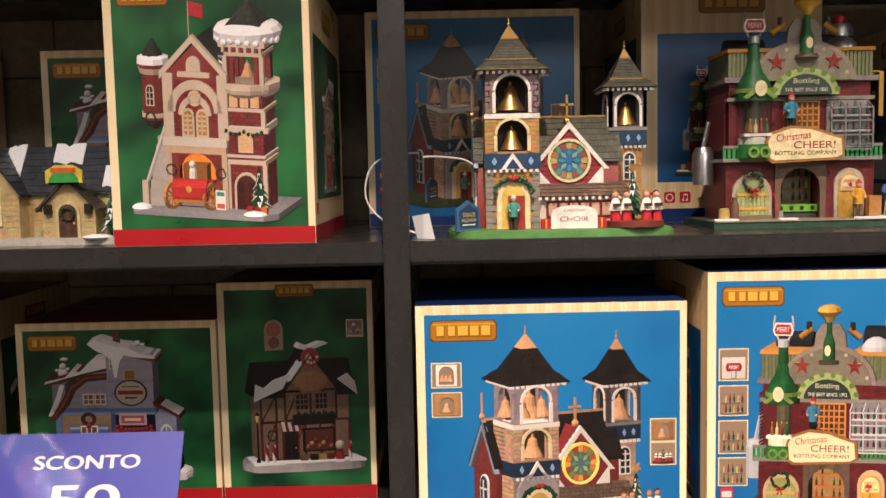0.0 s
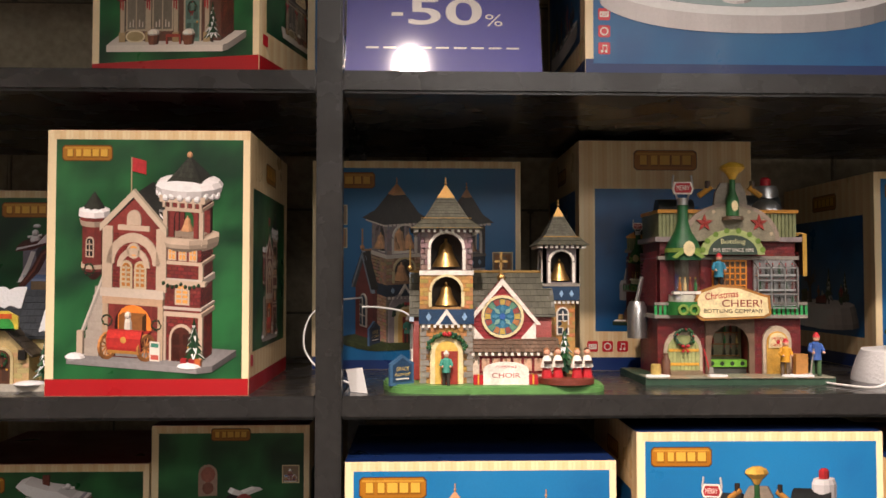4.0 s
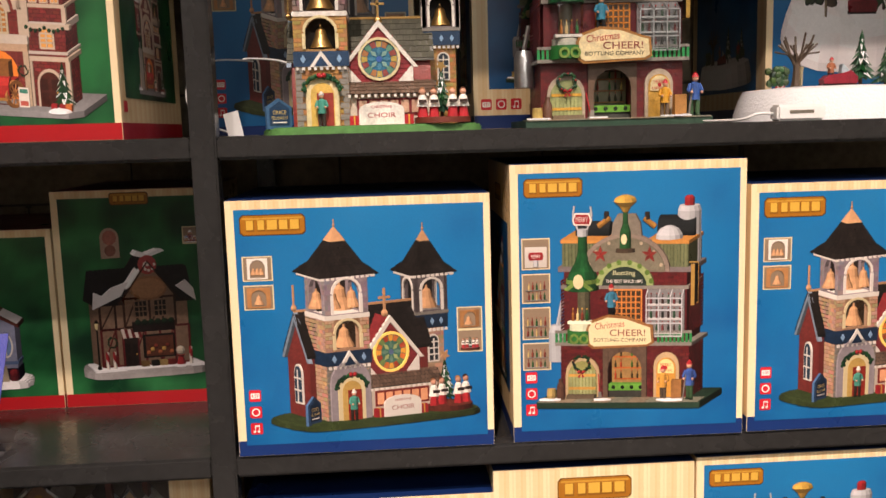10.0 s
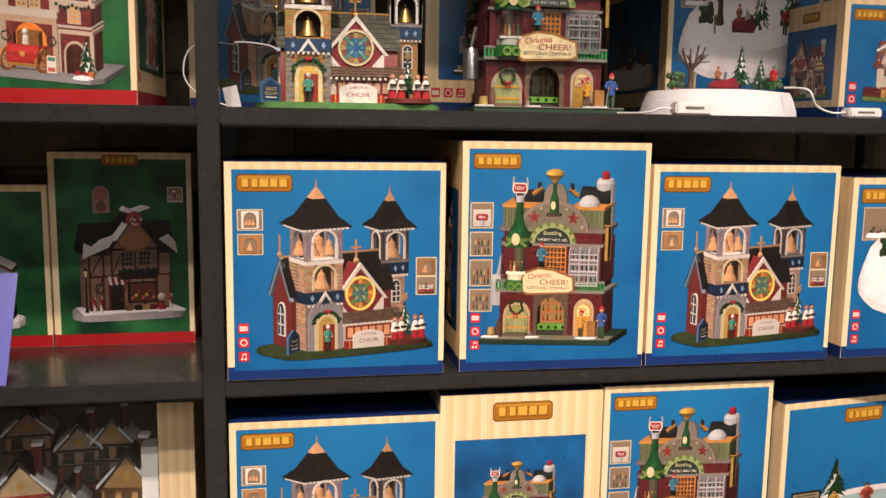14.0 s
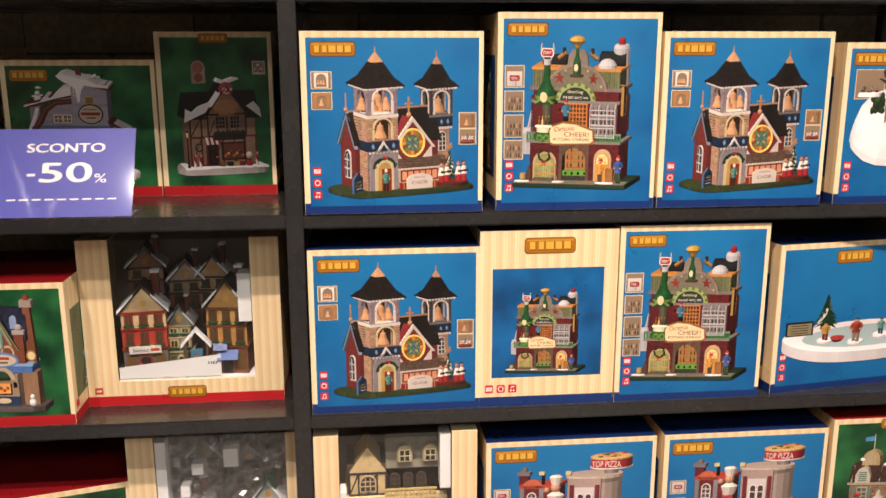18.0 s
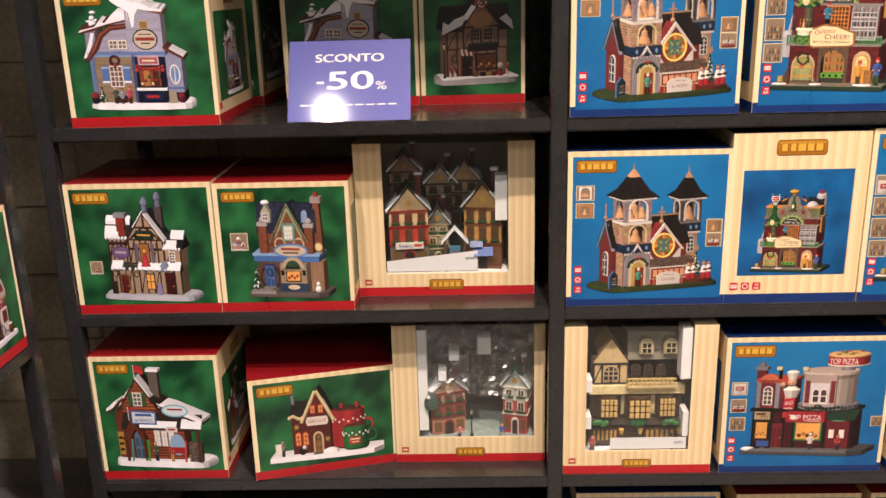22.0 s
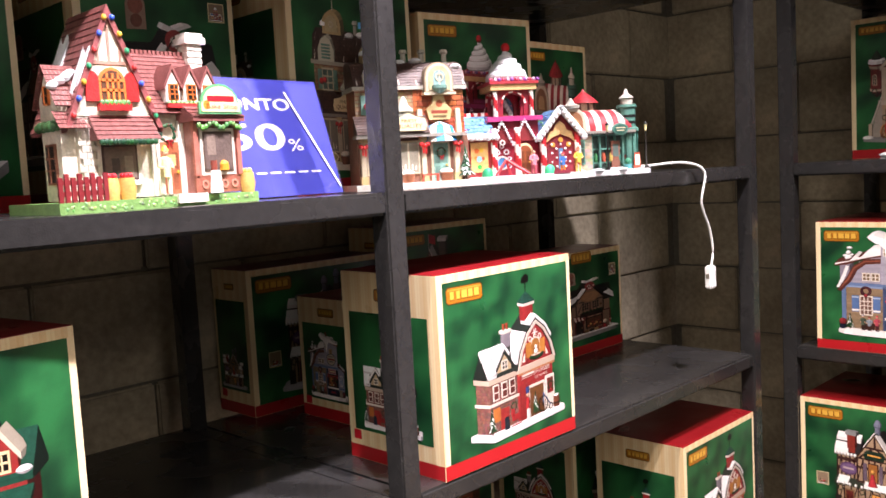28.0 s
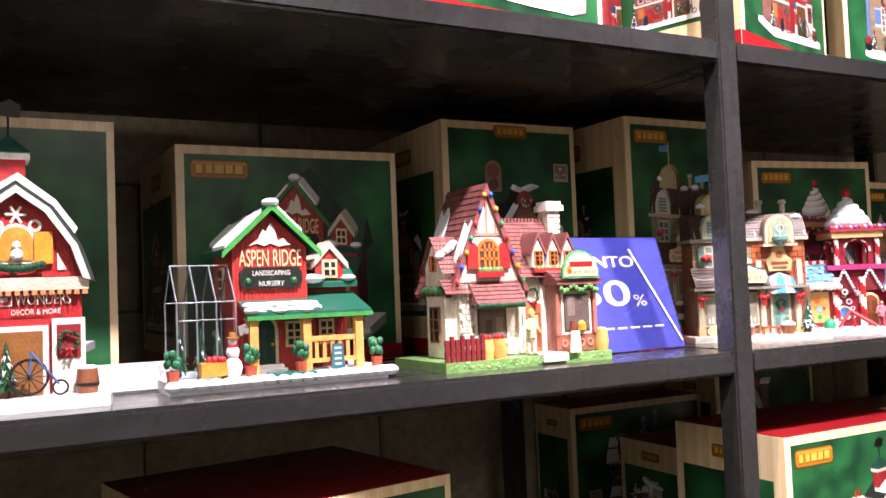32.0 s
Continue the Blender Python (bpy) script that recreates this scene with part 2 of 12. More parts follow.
class Kit:
    def __init__(self, seed=1):
        self.pieces, self.m, self.rnd, self.key = {}, Matrix.Identity(4), random.Random(seed), None
        self.to("body")

    def to(self, name, mat="resin", label=""):
        """Go on in the piece of that name."""
        self.key = name
        self.pieces.setdefault(name, ([], [], [], mat, label))
        return self

    def fresh(self, name, mat="resin", label=""):
        """Begin a new piece; its key gets a number, its object the plain name."""
        n = sum(1 for k in self.pieces if k.split("#")[0] == name)
        return self.to(name + "#" + str(n), mat, label)

    def at(self, x=0, y=0, z=0, turn=0, scale=1.0):
        self.m = pose(x, y, z, 0, 0, turn) @ Matrix.Scale(scale, 4)
        return self

    def add(self, verts, faces, colour, jitter=0.0):
        vs, fs, cs, _, _ = self.pieces[self.key]
        n = len(vs)
        vs.extend(tuple(self.m @ Vector(v)) for v in verts)
        for f in faces:
            fs.append(tuple(n + i for i in f))
            k = 1 + self.rnd.uniform(-jitter, jitter)
            cs.append(tuple(min(1, c * k) for c in colour))
        return self

    def box(self, x0, x1, y0, y1, z0, z1, c, jitter=0.0):
        v = [(x, y, z) for z in (z0, z1) for x, y in ((x0, y0), (x1, y0), (x1, y1), (x0, y1))]
        return self.add(v, [(3, 2, 1, 0), (4, 5, 6, 7), (0, 1, 5, 4), (1, 2, 6, 5), (2, 3, 7, 6), (3, 0, 4, 7)], c, jitter)

    def prism(self, outline, y0, y1, c, jitter=0.0):
        """An outline in x and z, pushed from y0 to y1."""
        n = len(outline)
        v = [(x, y0, z) for x, z in outline] + [(x, y1, z) for x, z in outline]
        return self.add(v, [tuple(range(n)), tuple(range(2 * n - 1, n - 1, -1))] + [(i, n + i, n + (i + 1) % n, (i + 1) % n) for i in range(n)], c, jitter)

    def prism_x(self, outline, x0, x1, c, jitter=0.0):
        """An outline in y and z, pushed from x0 to x1."""
        n = len(outline)
        v = [(x0, y, z) for y, z in outline] + [(x1, y, z) for y, z in outline]
        return self.add(v, [tuple(range(n - 1, -1, -1)), tuple(range(n, 2 * n))] + [(i, (i + 1) % n, n + (i + 1) % n, n + i) for i in range(n)], c, jitter)

    def slab(self, outline, z0, z1, c):
        """An outline in x and y, raised from z0 to z1."""
        n = len(outline)
        v = [(x, y, z0) for x, y in outline] + [(x, y, z1) for x, y in outline]
        return self.add(v, [tuple(range(n - 1, -1, -1)), tuple(range(n, 2 * n))] + [(i, (i + 1) % n, n + (i + 1) % n, n + i) for i in range(n)], c)

    def turned(self, x, y, rows, c, n=12, stripes=None):
        """A turned body: rows of (z, radius)."""
        v = [(x + r * math.cos(2 * math.pi * i / n), y + r * math.sin(2 * math.pi * i / n), z) for z, r in rows for i in range(n)]
        f = [(n * k + i, n * k + (i + 1) % n, n * (k + 1) + (i + 1) % n, n * (k + 1) + i) for k in range(len(rows) - 1) for i in range(n)]
        if stripes:
            for k in range(len(rows) - 1):
                for i in range(n):
                    self.add([v[j] for j in f[k * n + i]], [(0, 1, 2, 3)], stripes[(i + k) * len(stripes) // n % len(stripes)])
        else:
            self.add(v, f, c)
        return self.add(v[:n] + v[-n:], [tuple(range(n - 1, -1, -1)), tuple(range(n, 2 * n))], c)

    def cyl(self, x, y, z0, z1, r0, r1, c, n=12):
        return self.turned(x, y, [(z0, r0), (z1, max(r1, 0.01))], c, n)

    def rod(self, a, b, r, c, n=6):
        a, b = Vector(a), Vector(b)
        q = (b - a).to_track_quat("Z", "Y")
        v = [p + q @ Vector((r * math.cos(2 * math.pi * i / n), r * math.sin(2 * math.pi * i / n), 0)) for p in (a, b) for i in range(n)]
        return self.add(v, [(i, (i + 1) % n, n + (i + 1) % n, n + i) for i in range(n)] + [tuple(range(n - 1, -1, -1)), tuple(range(n, 2 * n))], c)

    def ball(self, x, y, z, r, c, n=8, flat=1.0):
        rows = [(z + flat * r * math.sin(a), max(0.01, r * math.cos(a))) for a in [math.pi * (k / 6 - 0.5) for k in range(7)]]
        return self.turned(x, y, rows, c, n)

    def panel(self, outline, y, c, jitter=0.0):
        """A flat figure in x and z at y, as thick as paint."""
        return self.add([(x, y, z) for x, z in outline], [tuple(range(len(outline)))], c, jitter)

    def rect(self, x0, x1, z0, z1, y, c):
        return self.panel([(x0, z0), (x1, z0), (x1, z1), (x0, z1)], y, c)

    def disc(self, x, z, r, y, c, n=16, rz=None):
        return self.panel([(x + r * math.cos(2 * math.pi * i / n), z + (rz or r) * math.sin(2 * math.pi * i / n)) for i in range(n)], y, c)

    def ring(self, x, z, r0, r1, y0, y1, c, n=16):
        for i in range(n):
            a, b = 2 * math.pi * i / n, 2 * math.pi * (i + 1) / n
            self.prism([(x + r * math.cos(t), z + r * math.sin(t)) for r, t in ((r0, a), (r1, a), (r1, b), (r0, b))], y0, y1, c)
        return self

    def text(self, words, x, z, w, h, y, c, lean=0.0):
        """Letters w wide and h high, centred on x and z."""
        verts, faces = lettering(words)
        return self.add([(x + w * u, y, z + h * v + lean * u * w) for u, v in verts], faces, c)

    def bricks(self, x0, x1, z0, z1, y, bw, bh, c, jitter=0.22, gap=0.12, proud=0.06):
        """Courses of bricks on a front at y, each proud of it."""
        k, z = 0, z0
        while z < z1 - 0.01:
            x = x0 - (bw / 2 if k % 2 else 0)
            while x < x1 - 0.01:
                a, b, d = max(x, x0), min(x + bw - gap, x1), min(z + bh - gap, z1)
                if b - a > 0.05:
                    self.add([(a, y - proud, z), (b, y - proud, z), (b, y - proud, d), (a, y - proud, d), (a, y, z), (b, y, z), (b, y, d), (a, y, d)],
                             [(0, 1, 2, 3), (3, 2, 6, 7), (1, 5, 6, 2), (0, 3, 7, 4)], tuple(v * (1 + self.rnd.uniform(-jitter, jitter)) for v in c))
                x += bw
            z += bh
            k += 1
        return self

    def shingles(self, a, b, c, d, rows, cols, colour, lift=0.12, jitter=0.2):
        """Overlapping courses on the slope a-b (eave) to d-c (ridge)."""
        a, b, c, d = (Vector(p) for p in (a, b, c, d))
        up = (b - a).cross(d - a).normalized()
        if up.z < 0:
            up = -up
        for r in range(rows):
            e0, e1, t0, t1 = a.lerp(d, r / rows), b.lerp(c, r / rows), a.lerp(d, min(1, (r + 1.15) / rows)), b.lerp(c, min(1, (r + 1.15) / rows))
            for s in range(cols):
                shift = 0.5 * (r % 2)
                u0, u1 = max(0, (s - shift) / cols), min(1, (s + 1 - shift) / cols)
                w = (u1 - u0) * 0.05
                p = [e0.lerp(e1, u0 + w) + up * lift, e0.lerp(e1, u1 - w) + up * lift, t0.lerp(t1, u1 - w) + up * 0.02, t0.lerp(t1, u0 + w) + up * 0.02]
                q = [e0.lerp(e1, u0 + w), e0.lerp(e1, u1 - w)]
                self.add(p + q, [(0, 1, 2, 3), (4, 5, 1, 0)], colour, 0)
                k = 1 + self.rnd.uniform(-jitter, jitter)
                cs = self.pieces[self.key][2]
                cs[-1] = cs[-2] = tuple(v * k for v in colour)
        return self

    def arch(self, x, z, w, h, n=8):
        """Outline of a round-headed opening, x its middle, z its sill."""
        r = w / 2
        return [(x - r, z), (x + r, z)] + [(x + r * math.cos(math.pi * i / n), z + h - r + r * math.sin(math.pi * i / n)) for i in range(n + 1)]


WHITE, CREAM, BLACK = hexa("e9e4da"), hexa("ead9a8"), hexa("17120f")
GLASS, LIT, DARKWOOD = hexa("1d1a18"), hexa("f0b04a"), hexa("4a2a1c")
SNOW, RED, GREEN, PINE, GOLD = hexa("eef0f2"), hexa("b3202a"), hexa("2e6b3a"), hexa("1d4a2c"), hexa("d9a441")


def window(k, x, z, w, h, y, frame_c, glass_c=GLASS, bars=(2, 3), arched=False, t=0.25):
    """A window on a front at y: frame proud, glass behind, glazing bars."""
    k.fresh("window")
    if arched:
        k.prism(k.arch(x, z - t, w + 2 * t, h + 2 * t), y - 0.25, y + 0.05, frame_c)
        k.prism(k.arch(x, z, w, h), y - 0.32, y, glass_c)
    else:
        k.box(x - w / 2 - t, x + w / 2 + t, y - 0.25, y + 0.05, z - t, z + h + t, frame_c)
        k.box(x - w / 2, x + w / 2, y - 0.32, y, z, z + h, glass_c)
    b = t * 0.4
    for i in range(1, bars[0]):
        u = x - w / 2 + w * i / bars[0]
        k.box(u - b, u + b, y - 0.42, y - 0.3, z, z + h * (0.98 if not arched else 0.9), frame_c)
    for i in range(1, bars[1]):
        u = z + h * i / bars[1]
        k.box(x - w / 2, x + w / 2, y - 0.42, y - 0.3, u - b, u + b, frame_c)


def door(k, x, z, w, h, y, c, frame_c, arched=False, knob=True):
    k.fresh("door")
    if arched:
        k.prism(k.arch(x, z, w + 0.8, h + 0.4), y - 0.3, y + 0.05, frame_c)
        k.prism(k.arch(x, z, w, h), y - 0.42, y, c)
    else:
        k.box(x - w / 2 - 0.35, x + w / 2 + 0.35, y - 0.3, y + 0.05, z, z + h + 0.35, frame_c)
        k.box(x - w / 2, x + w / 2, y - 0.42, y, z, z + h, c)
    dark = tuple(v * 0.6 for v in c)
    for s in (-1, 1):
        for lo, hi in ((0.08, 0.4), (0.48, 0.8)):
            k.rect(x + s * w * 0.25 - w * 0.16, x + s * w * 0.25 + w * 0.16, z + h * lo, z + h * hi, y - 0.44, dark)
    if knob:
        k.ball(x + w * 0.36, y - 0.5, z + h * 0.42, 0.18, GOLD, 6)


def gable_roof(k, x0, x1, y0, y1, ze, zr, c, along="y", over=0.6, rows=7, cols=12, snow=(), t=0.35, edge=None):
    """A pitched roof; snow: (slope, u0, u1, v0, v1) patches, slope 0 or 1."""
    k.to("roof")
    xm, ym = (x0 + x1) / 2, (y0 + y1) / 2
    if along == "y":
        low = (zr - ze) / (xm - x0) * over
        s = [[(x0 - over, y0 - over, ze - low), (x0 - over, y1 + over, ze - low), (xm, y1 + over, zr), (xm, y0 - over, zr)],
             [(x1 + over, y0 - over, ze - low), (x1 + over, y1 + over, ze - low), (xm, y1 + over, zr), (xm, y0 - over, zr)]]
    else:
        low = (zr - ze) / (ym - y0) * over
        s = [[(x0 - over, y0 - over, ze - low), (x1 + over, y0 - over, ze - low), (x1 + over, ym, zr), (x0 - over, ym, zr)],
             [(x0 - over, y1 + over, ze - low), (x1 + over, y1 + over, ze - low), (x1 + over, ym, zr), (x0 - over, ym, zr)]]
    for a, b, cc, d in s:
        top = [Vector(p) + Vector((0, 0, t)) for p in (a, b, cc, d)]
        k.add([a, b, cc, d] + top, [(0, 1, 2, 3), (4, 5, 6, 7), (0, 1, 5, 4), (1, 2, 6, 5), (2, 3, 7, 6), (3, 0, 4, 7)], edge or tuple(v * 0.7 for v in c))
        k.shingles(*top, rows, cols, c)
    for side, u0, u1, v0, v1 in snow:
        k.fresh("roof_snow", "snow")
        a, b, cc, d = (Vector(p) + Vector((0, 0, t + 0.1)) for p in s[side])
        n = 7
        lo, hi = [], []
        for i in range(n + 1):
            u = u0 + (u1 - u0) * i / n
            e = 0.05 * k.rnd.uniform(-1, 1)
            lo.append(a.lerp(b, u).lerp(d.lerp(cc, u), max(0, v0 + e)))
            hi.append(a.lerp(b, u).lerp(d.lerp(cc, u), min(1, v1 + 0.05 * k.rnd.uniform(-1, 1))))
        up = Vector((0, 0, 0.35))
        pts = lo + hi[::-1]
        m = len(pts)
        k.add(pts + [p + up for p in pts], [tuple(range(m, 2 * m))] + [(i, (i + 1) % m, m + (i + 1) % m, m + i) for i in range(m)], SNOW)


def pitched(k, x0, x1, y0, y1, z0, ze, zr, c, along="y"):
    """Walls with gable ends."""
    if along == "y":
        k.prism([(x0, z0), (x1, z0), (x1, ze), ((x0 + x1) / 2, zr), (x0, ze)], y0, y1, c)
    else:
        k.prism_x([(y0, z0), (y1, z0), (y1, ze), ((y0 + y1) / 2, zr), (y0, ze)], x0, x1, c)


def pyramid(k, x, y, w, d, z0, z1, c, rows=6, cols=7, flare=0.0, cut=0.0):
    """A four-sided roof of shingles, its eaves flared, its top cut off at a share of its height."""
    def lay(za, wa, zb, wb, r):
        p = [[(x + sx * ww, y + sy * ww * d / w, zz) for sx, sy in ((-1, -1), (1, -1), (1, 1), (-1, 1))] for zz, ww in ((za, wa), (zb, wb))]
        k.add(p[0] + p[1], [(0, 1, 5, 4), (1, 2, 6, 5), (2, 3, 7, 6), (3, 0, 4, 7), (0, 1, 2, 3), (4, 5, 6, 7)], tuple(v * 0.7 for v in c))
        for i in range(4):
            j = (i + 1) % 4
            k.shingles(p[0][i], p[0][j], p[1][j], p[1][i], r, cols, c, 0.1)
    h = z1 - z0
    if flare:
        lay(z0, w / 2 + flare, z0 + h * 0.22, w / 2 * 0.86, max(2, rows // 3))
        lay(z0 + h * 0.22, w / 2 * 0.82, z0 + h * (1 - cut), max(0.05, w / 2 * 0.86 * cut / 0.78), rows)
    else:
        lay(z0, w / 2, z0 + h * (1 - cut), max(0.05, w / 2 * cut), rows)


def gilt_cap(k, name, x, y, r, z0, z1):
    """A four-sided gilt point with a ball on a roof."""
    k.to(name, "gold")
    k.add([(x - r, y - r, z0), (x + r, y - r, z0), (x + r, y + r, z0), (x - r, y + r, z0), (x, y, z1)], [(0, 1, 4), (1, 2, 4), (2, 3, 4), (3, 0, 4), (0, 1, 2, 3)], GOLD)
    k.rod((x, y, z1 - 0.2), (x, y, z1 + 0.9), 0.1, GOLD).ball(x, y, z1 + 0.1, 0.2, GOLD, 6)


def fir(k, x, y, z, h, r, c=PINE, snowy=0.4, name="fir_tree"):
    """A small fir: tiers of drooping tufts on a stem, tipped with snow."""
    k.fresh(name)
    k.cyl(x, y, z, z + h * 0.2, r * 0.14, r * 0.12, DARKWOOD, 6)
    tiers = 6
    for t in range(tiers):
        zz, rr = z + h * (0.12 + 0.76 * t / tiers), r * (1 - t / tiers) + 0.06 * r
        n = 9
        for i in range(n):
            a = 2 * math.pi * (i + 0.5 * (t % 2)) / n + k.rnd.uniform(-0.1, 0.1)
            ca, sa = math.cos(a), math.sin(a)
            q = rr * k.rnd.uniform(0.85, 1.1)
            w = rr * 0.33
            col = tuple(v * k.rnd.uniform(0.7, 1.4) for v in c)
            tip = (x + q * ca, y + q * sa, zz - h * 0.02)
            base = [(x - w * sa, y + w * ca, zz + h * 0.10), (x + w * sa, y - w * ca, zz + h * 0.10), (x, y, zz + h * 0.24)]
            k.add([tip] + base, [(0, 1, 2), (0, 2, 3), (0, 3, 1)], col)
            if k.rnd.random() < snowy:
                k.add([(p[0] * 0.6 + tip[0] * 0.4, p[1] * 0.6 + tip[1] * 0.4, p[2] + 0.12) for p in [tip] + base[:2]], [(0, 1, 2)], SNOW)
    k.cyl(x, y, z + h * 0.84, z + h, r * 0.18, 0.02, c, 6)


def wreath(k, x, z, r, y, bow=True):
    k.fresh("wreath")
    for i in range(30):
        a = 2 * math.pi * i / 30
        q = r * k.rnd.uniform(0.85, 1.15)
        k.ball(x + q * math.cos(a), y + r * k.rnd.uniform(-0.12, 0.12), z + q * math.sin(a), r * 0.2, tuple(v * k.rnd.uniform(0.6, 1.5) for v in PINE), 5)
        if i % 6 == 1:
            k.ball(x + r * math.cos(a), y - r * 0.25, z + r * math.sin(a), r * 0.11, RED, 5)
    if bow:
        for s in (-1, 1):
            k.ball(x + s * r * 0.28, y - r * 0.3, z - r * 0.95, r * 0.24, RED, 7, 0.8)
            k.prism([(x, z - r), (x + s * r * 0.45, z - r * 1.6), (x + s * r * 0.18, z - r * 1.65)], y - r * 0.35, y - r * 0.25, RED)


def figure(k, x, y, z, h, coat, legs, hat=None, skin=hexa("d9a98a"), name="figurine"):
    """A plain little figure, one mesh."""
    k.fresh(name)
    lean = h * 0.03
    for s in (-1, 1):
        k.cyl(x + s * h * 0.06, y - s * h * 0.04, z, z + h * 0.44, h * 0.048, h * 0.062, legs, 8)
        k.ball(x + s * h * 0.06, y - s * h * 0.04 - h * 0.03, z + h * 0.02, h * 0.06, tuple(v * 0.4 for v in legs), 6, 0.7)
        elbow = (x + s * h * 0.17, y - h * 0.03, z + h * 0.6)
        k.rod((x + s * h * 0.11, y, z + h * 0.76), elbow, h * 0.042, coat, 7).rod(elbow, (x + s * h * 0.12, y - h * 0.15, z + h * 0.56), h * 0.036, coat, 7)
        k.ball(x + s * h * 0.12, y - h * 0.16, z + h * 0.56, h * 0.036, skin, 6)
    k.turned(x, y, [(z + h * 0.38, h * 0.135), (z + h * 0.5, h * 0.125), (z + h * 0.66, h * 0.125), (z + h * 0.76, h * 0.12), (z + h * 0.81, h * 0.05)], coat, 12)
    k.ball(x, y - lean, z + h * 0.885, h * 0.08, skin, 9)
    if hat:
        k.turned(x, y - lean, [(z + h * 0.915, h * 0.088), (z + h * 0.94, h * 0.088)], tuple(min(0.85, v * 1.6 + 0.1) for v in hat), 10)
        k.turned(x, y - lean, [(z + h * 0.94, h * 0.08), (z + h * 0.99, h * 0.06), (z + h * 1.04, 0.02)], hat, 10)
    else:
        k.ball(x, y - lean + h * 0.015, z + h * 0.905, h * 0.08, hexa("4a2e1c"), 8)


def lamp_post(k, x, y, z, h):
    k.fresh("lamp_post")
    k.turned(x, y, [(z, 0.45), (z + 0.4, 0.4), (z + 0.7, 0.2), (z + h * 0.8, 0.14)], BLACK, 7)
    k.turned(x, y, [(z + h * 0.8, 0.2), (z + h * 0.93, 0.38)], hexa("e8d8a0"), 6)
    k.turned(x, y, [(z + h * 0.93, 0.5), (z + h, 0.05)], BLACK, 6)


def ground(k, w, d, h, c, wob=0.02, n=40, snow=False, y=0.0):
    """A rounded base plate."""
    k.to("base", "snow" if snow else "resin")
    pts = []
    for i in range(n):
        a = 2 * math.pi * i / n
        ca, sa = math.cos(a), math.sin(a)
        q = 1 / max(abs(ca), abs(sa)) ** 0.75 * (1 + k.rnd.uniform(-wob, wob))
        pts.append((w / 2 * ca * min(q, 1.22), y + d / 2 * sa * min(q, 1.22)))
    k.slab(pts, 0, h * 0.7, c)
    k.slab([(p[0] * 0.985, y + (p[1] - y) * 0.985) for p in pts], h * 0.7, h, c)
    k.slab([(p[0] * 0.95, y + (p[1] - y) * 0.95) for p in pts], h, h + 0.15, c)


def mesh_of(name, verts, faces, cols, mat, scale=0.01):
    mesh = bpy.data.meshes.new(name)
    mesh.from_pydata([(v[0] * scale, v[1] * scale, v[2] * scale) for v in verts], [], faces)
    ink = mesh.color_attributes.new("ink", "FLOAT_COLOR", "CORNER")
    flat = []
    for f, c in zip(faces, cols):
        if len(c) == len(f) and isinstance(c[0], tuple):
            for v in c:
                flat.extend((*v[:3], v[3] if len(v) > 3 else 0.0))
        else:
            flat.extend((*c[:3], 0.0) * len(f))
    ink.data.foreach_set("color", flat)
    if mat in ("resin", "snow", "gold", "silver"):
        mesh.shade_smooth()
        mesh.set_sharp_from_angle(angle=0.75)
    mesh.materials.append(MAT[mat])
    return mesh


SEATED = {"maker_plate": "front_print", "inset_photo": "front_print", "function_mark": "front_print", "door_board": "garage_door", "door_band": "garage_door",
          "parapet_board": "parapet", "parapet_cap": "parapet", "rose_petal": "rose_window", "rose_heart": "rose_window", "garland_bow": "garland", "baluster": "balcony",
          "engine_wheel": "fire_engine", "picket": "fence_rail", "bay_post": "shop_bay", "board": "house", "cupola_post": "cupola", "tower_bar": "corner_tower",
          "rail_baluster": "porch_rail", "iron_post": "glass_hall", "iron_rail": "glass_hall", "gable_course": "gable", "corner_stone": "house", "door_notice": "house", "chimney_course": "chimney",
          "slip_print": "paper_slip", "lettering": "blue_card", "pilaster": "shop_floor", "lead_roll": "mansard"}


def model(name, kit, m, label, category, group=""):
    """A thing on an Empty at its base, one mesh a piece."""
    top = tagged(new(name), label, category, group)
    top.empty_display_size = 0.02
    top.matrix_world = m
    made = {}
    for key, (vs, fs, cs, mat, lab) in kit.pieces.items():
        if fs:
            ob = new(key.split("#")[0], mesh_of(key.split("#")[0], vs, fs, cs, mat))
            seat = SEATED.get(ob.name.split(".")[0])
            ob.parent = made.get(seat, top)
            made[key.split("#")[0]] = ob
            ob.visible_shadow = mat not in ("film", "wrap", "pane", "acrylic")
            tagged(ob, lab)
    return top


# ---- the room and the two shelving units that meet in its corner ----
FLOOR_Z, CEIL_Z = -0.20, 3.20
WEST, NORTH, EAST, SOUTH = -1.74, 1.68, 4.2, -4.0


def bevelled(bm, width):
    bmesh.ops.bevel(bm, geom=bm.edges[:], offset=width, segments=4, affect="EDGES")


def block_mesh(name, x0, x1, y0, y1, z0, z1, mat, bevel=0.0):
    bm = bmesh.new()
    bmesh.ops.create_cube(bm, size=1, matrix=Matrix.Translation(((x0 + x1) / 2, (y0 + y1) / 2, (z0 + z1) / 2)) @ Matrix.Diagonal((x1 - x0, y1 - y0, z1 - z0, 1)))
    if bevel:
        bevelled(bm, bevel)
    mesh = bpy.data.meshes.new(name)
    bm.to_mesh(mesh)
    bm.free()
    mesh.materials.append(MAT[mat])
    return mesh


def solid(name, x0, x1, y0, y1, z0, z1, mat, parent=None, bevel=0.0, label=""):
    ob = new(name, block_mesh(name, x0, x1, y0, y1, z0, z1, mat, bevel))
    if parent:
        ob.parent = parent
    return tagged(ob, label)


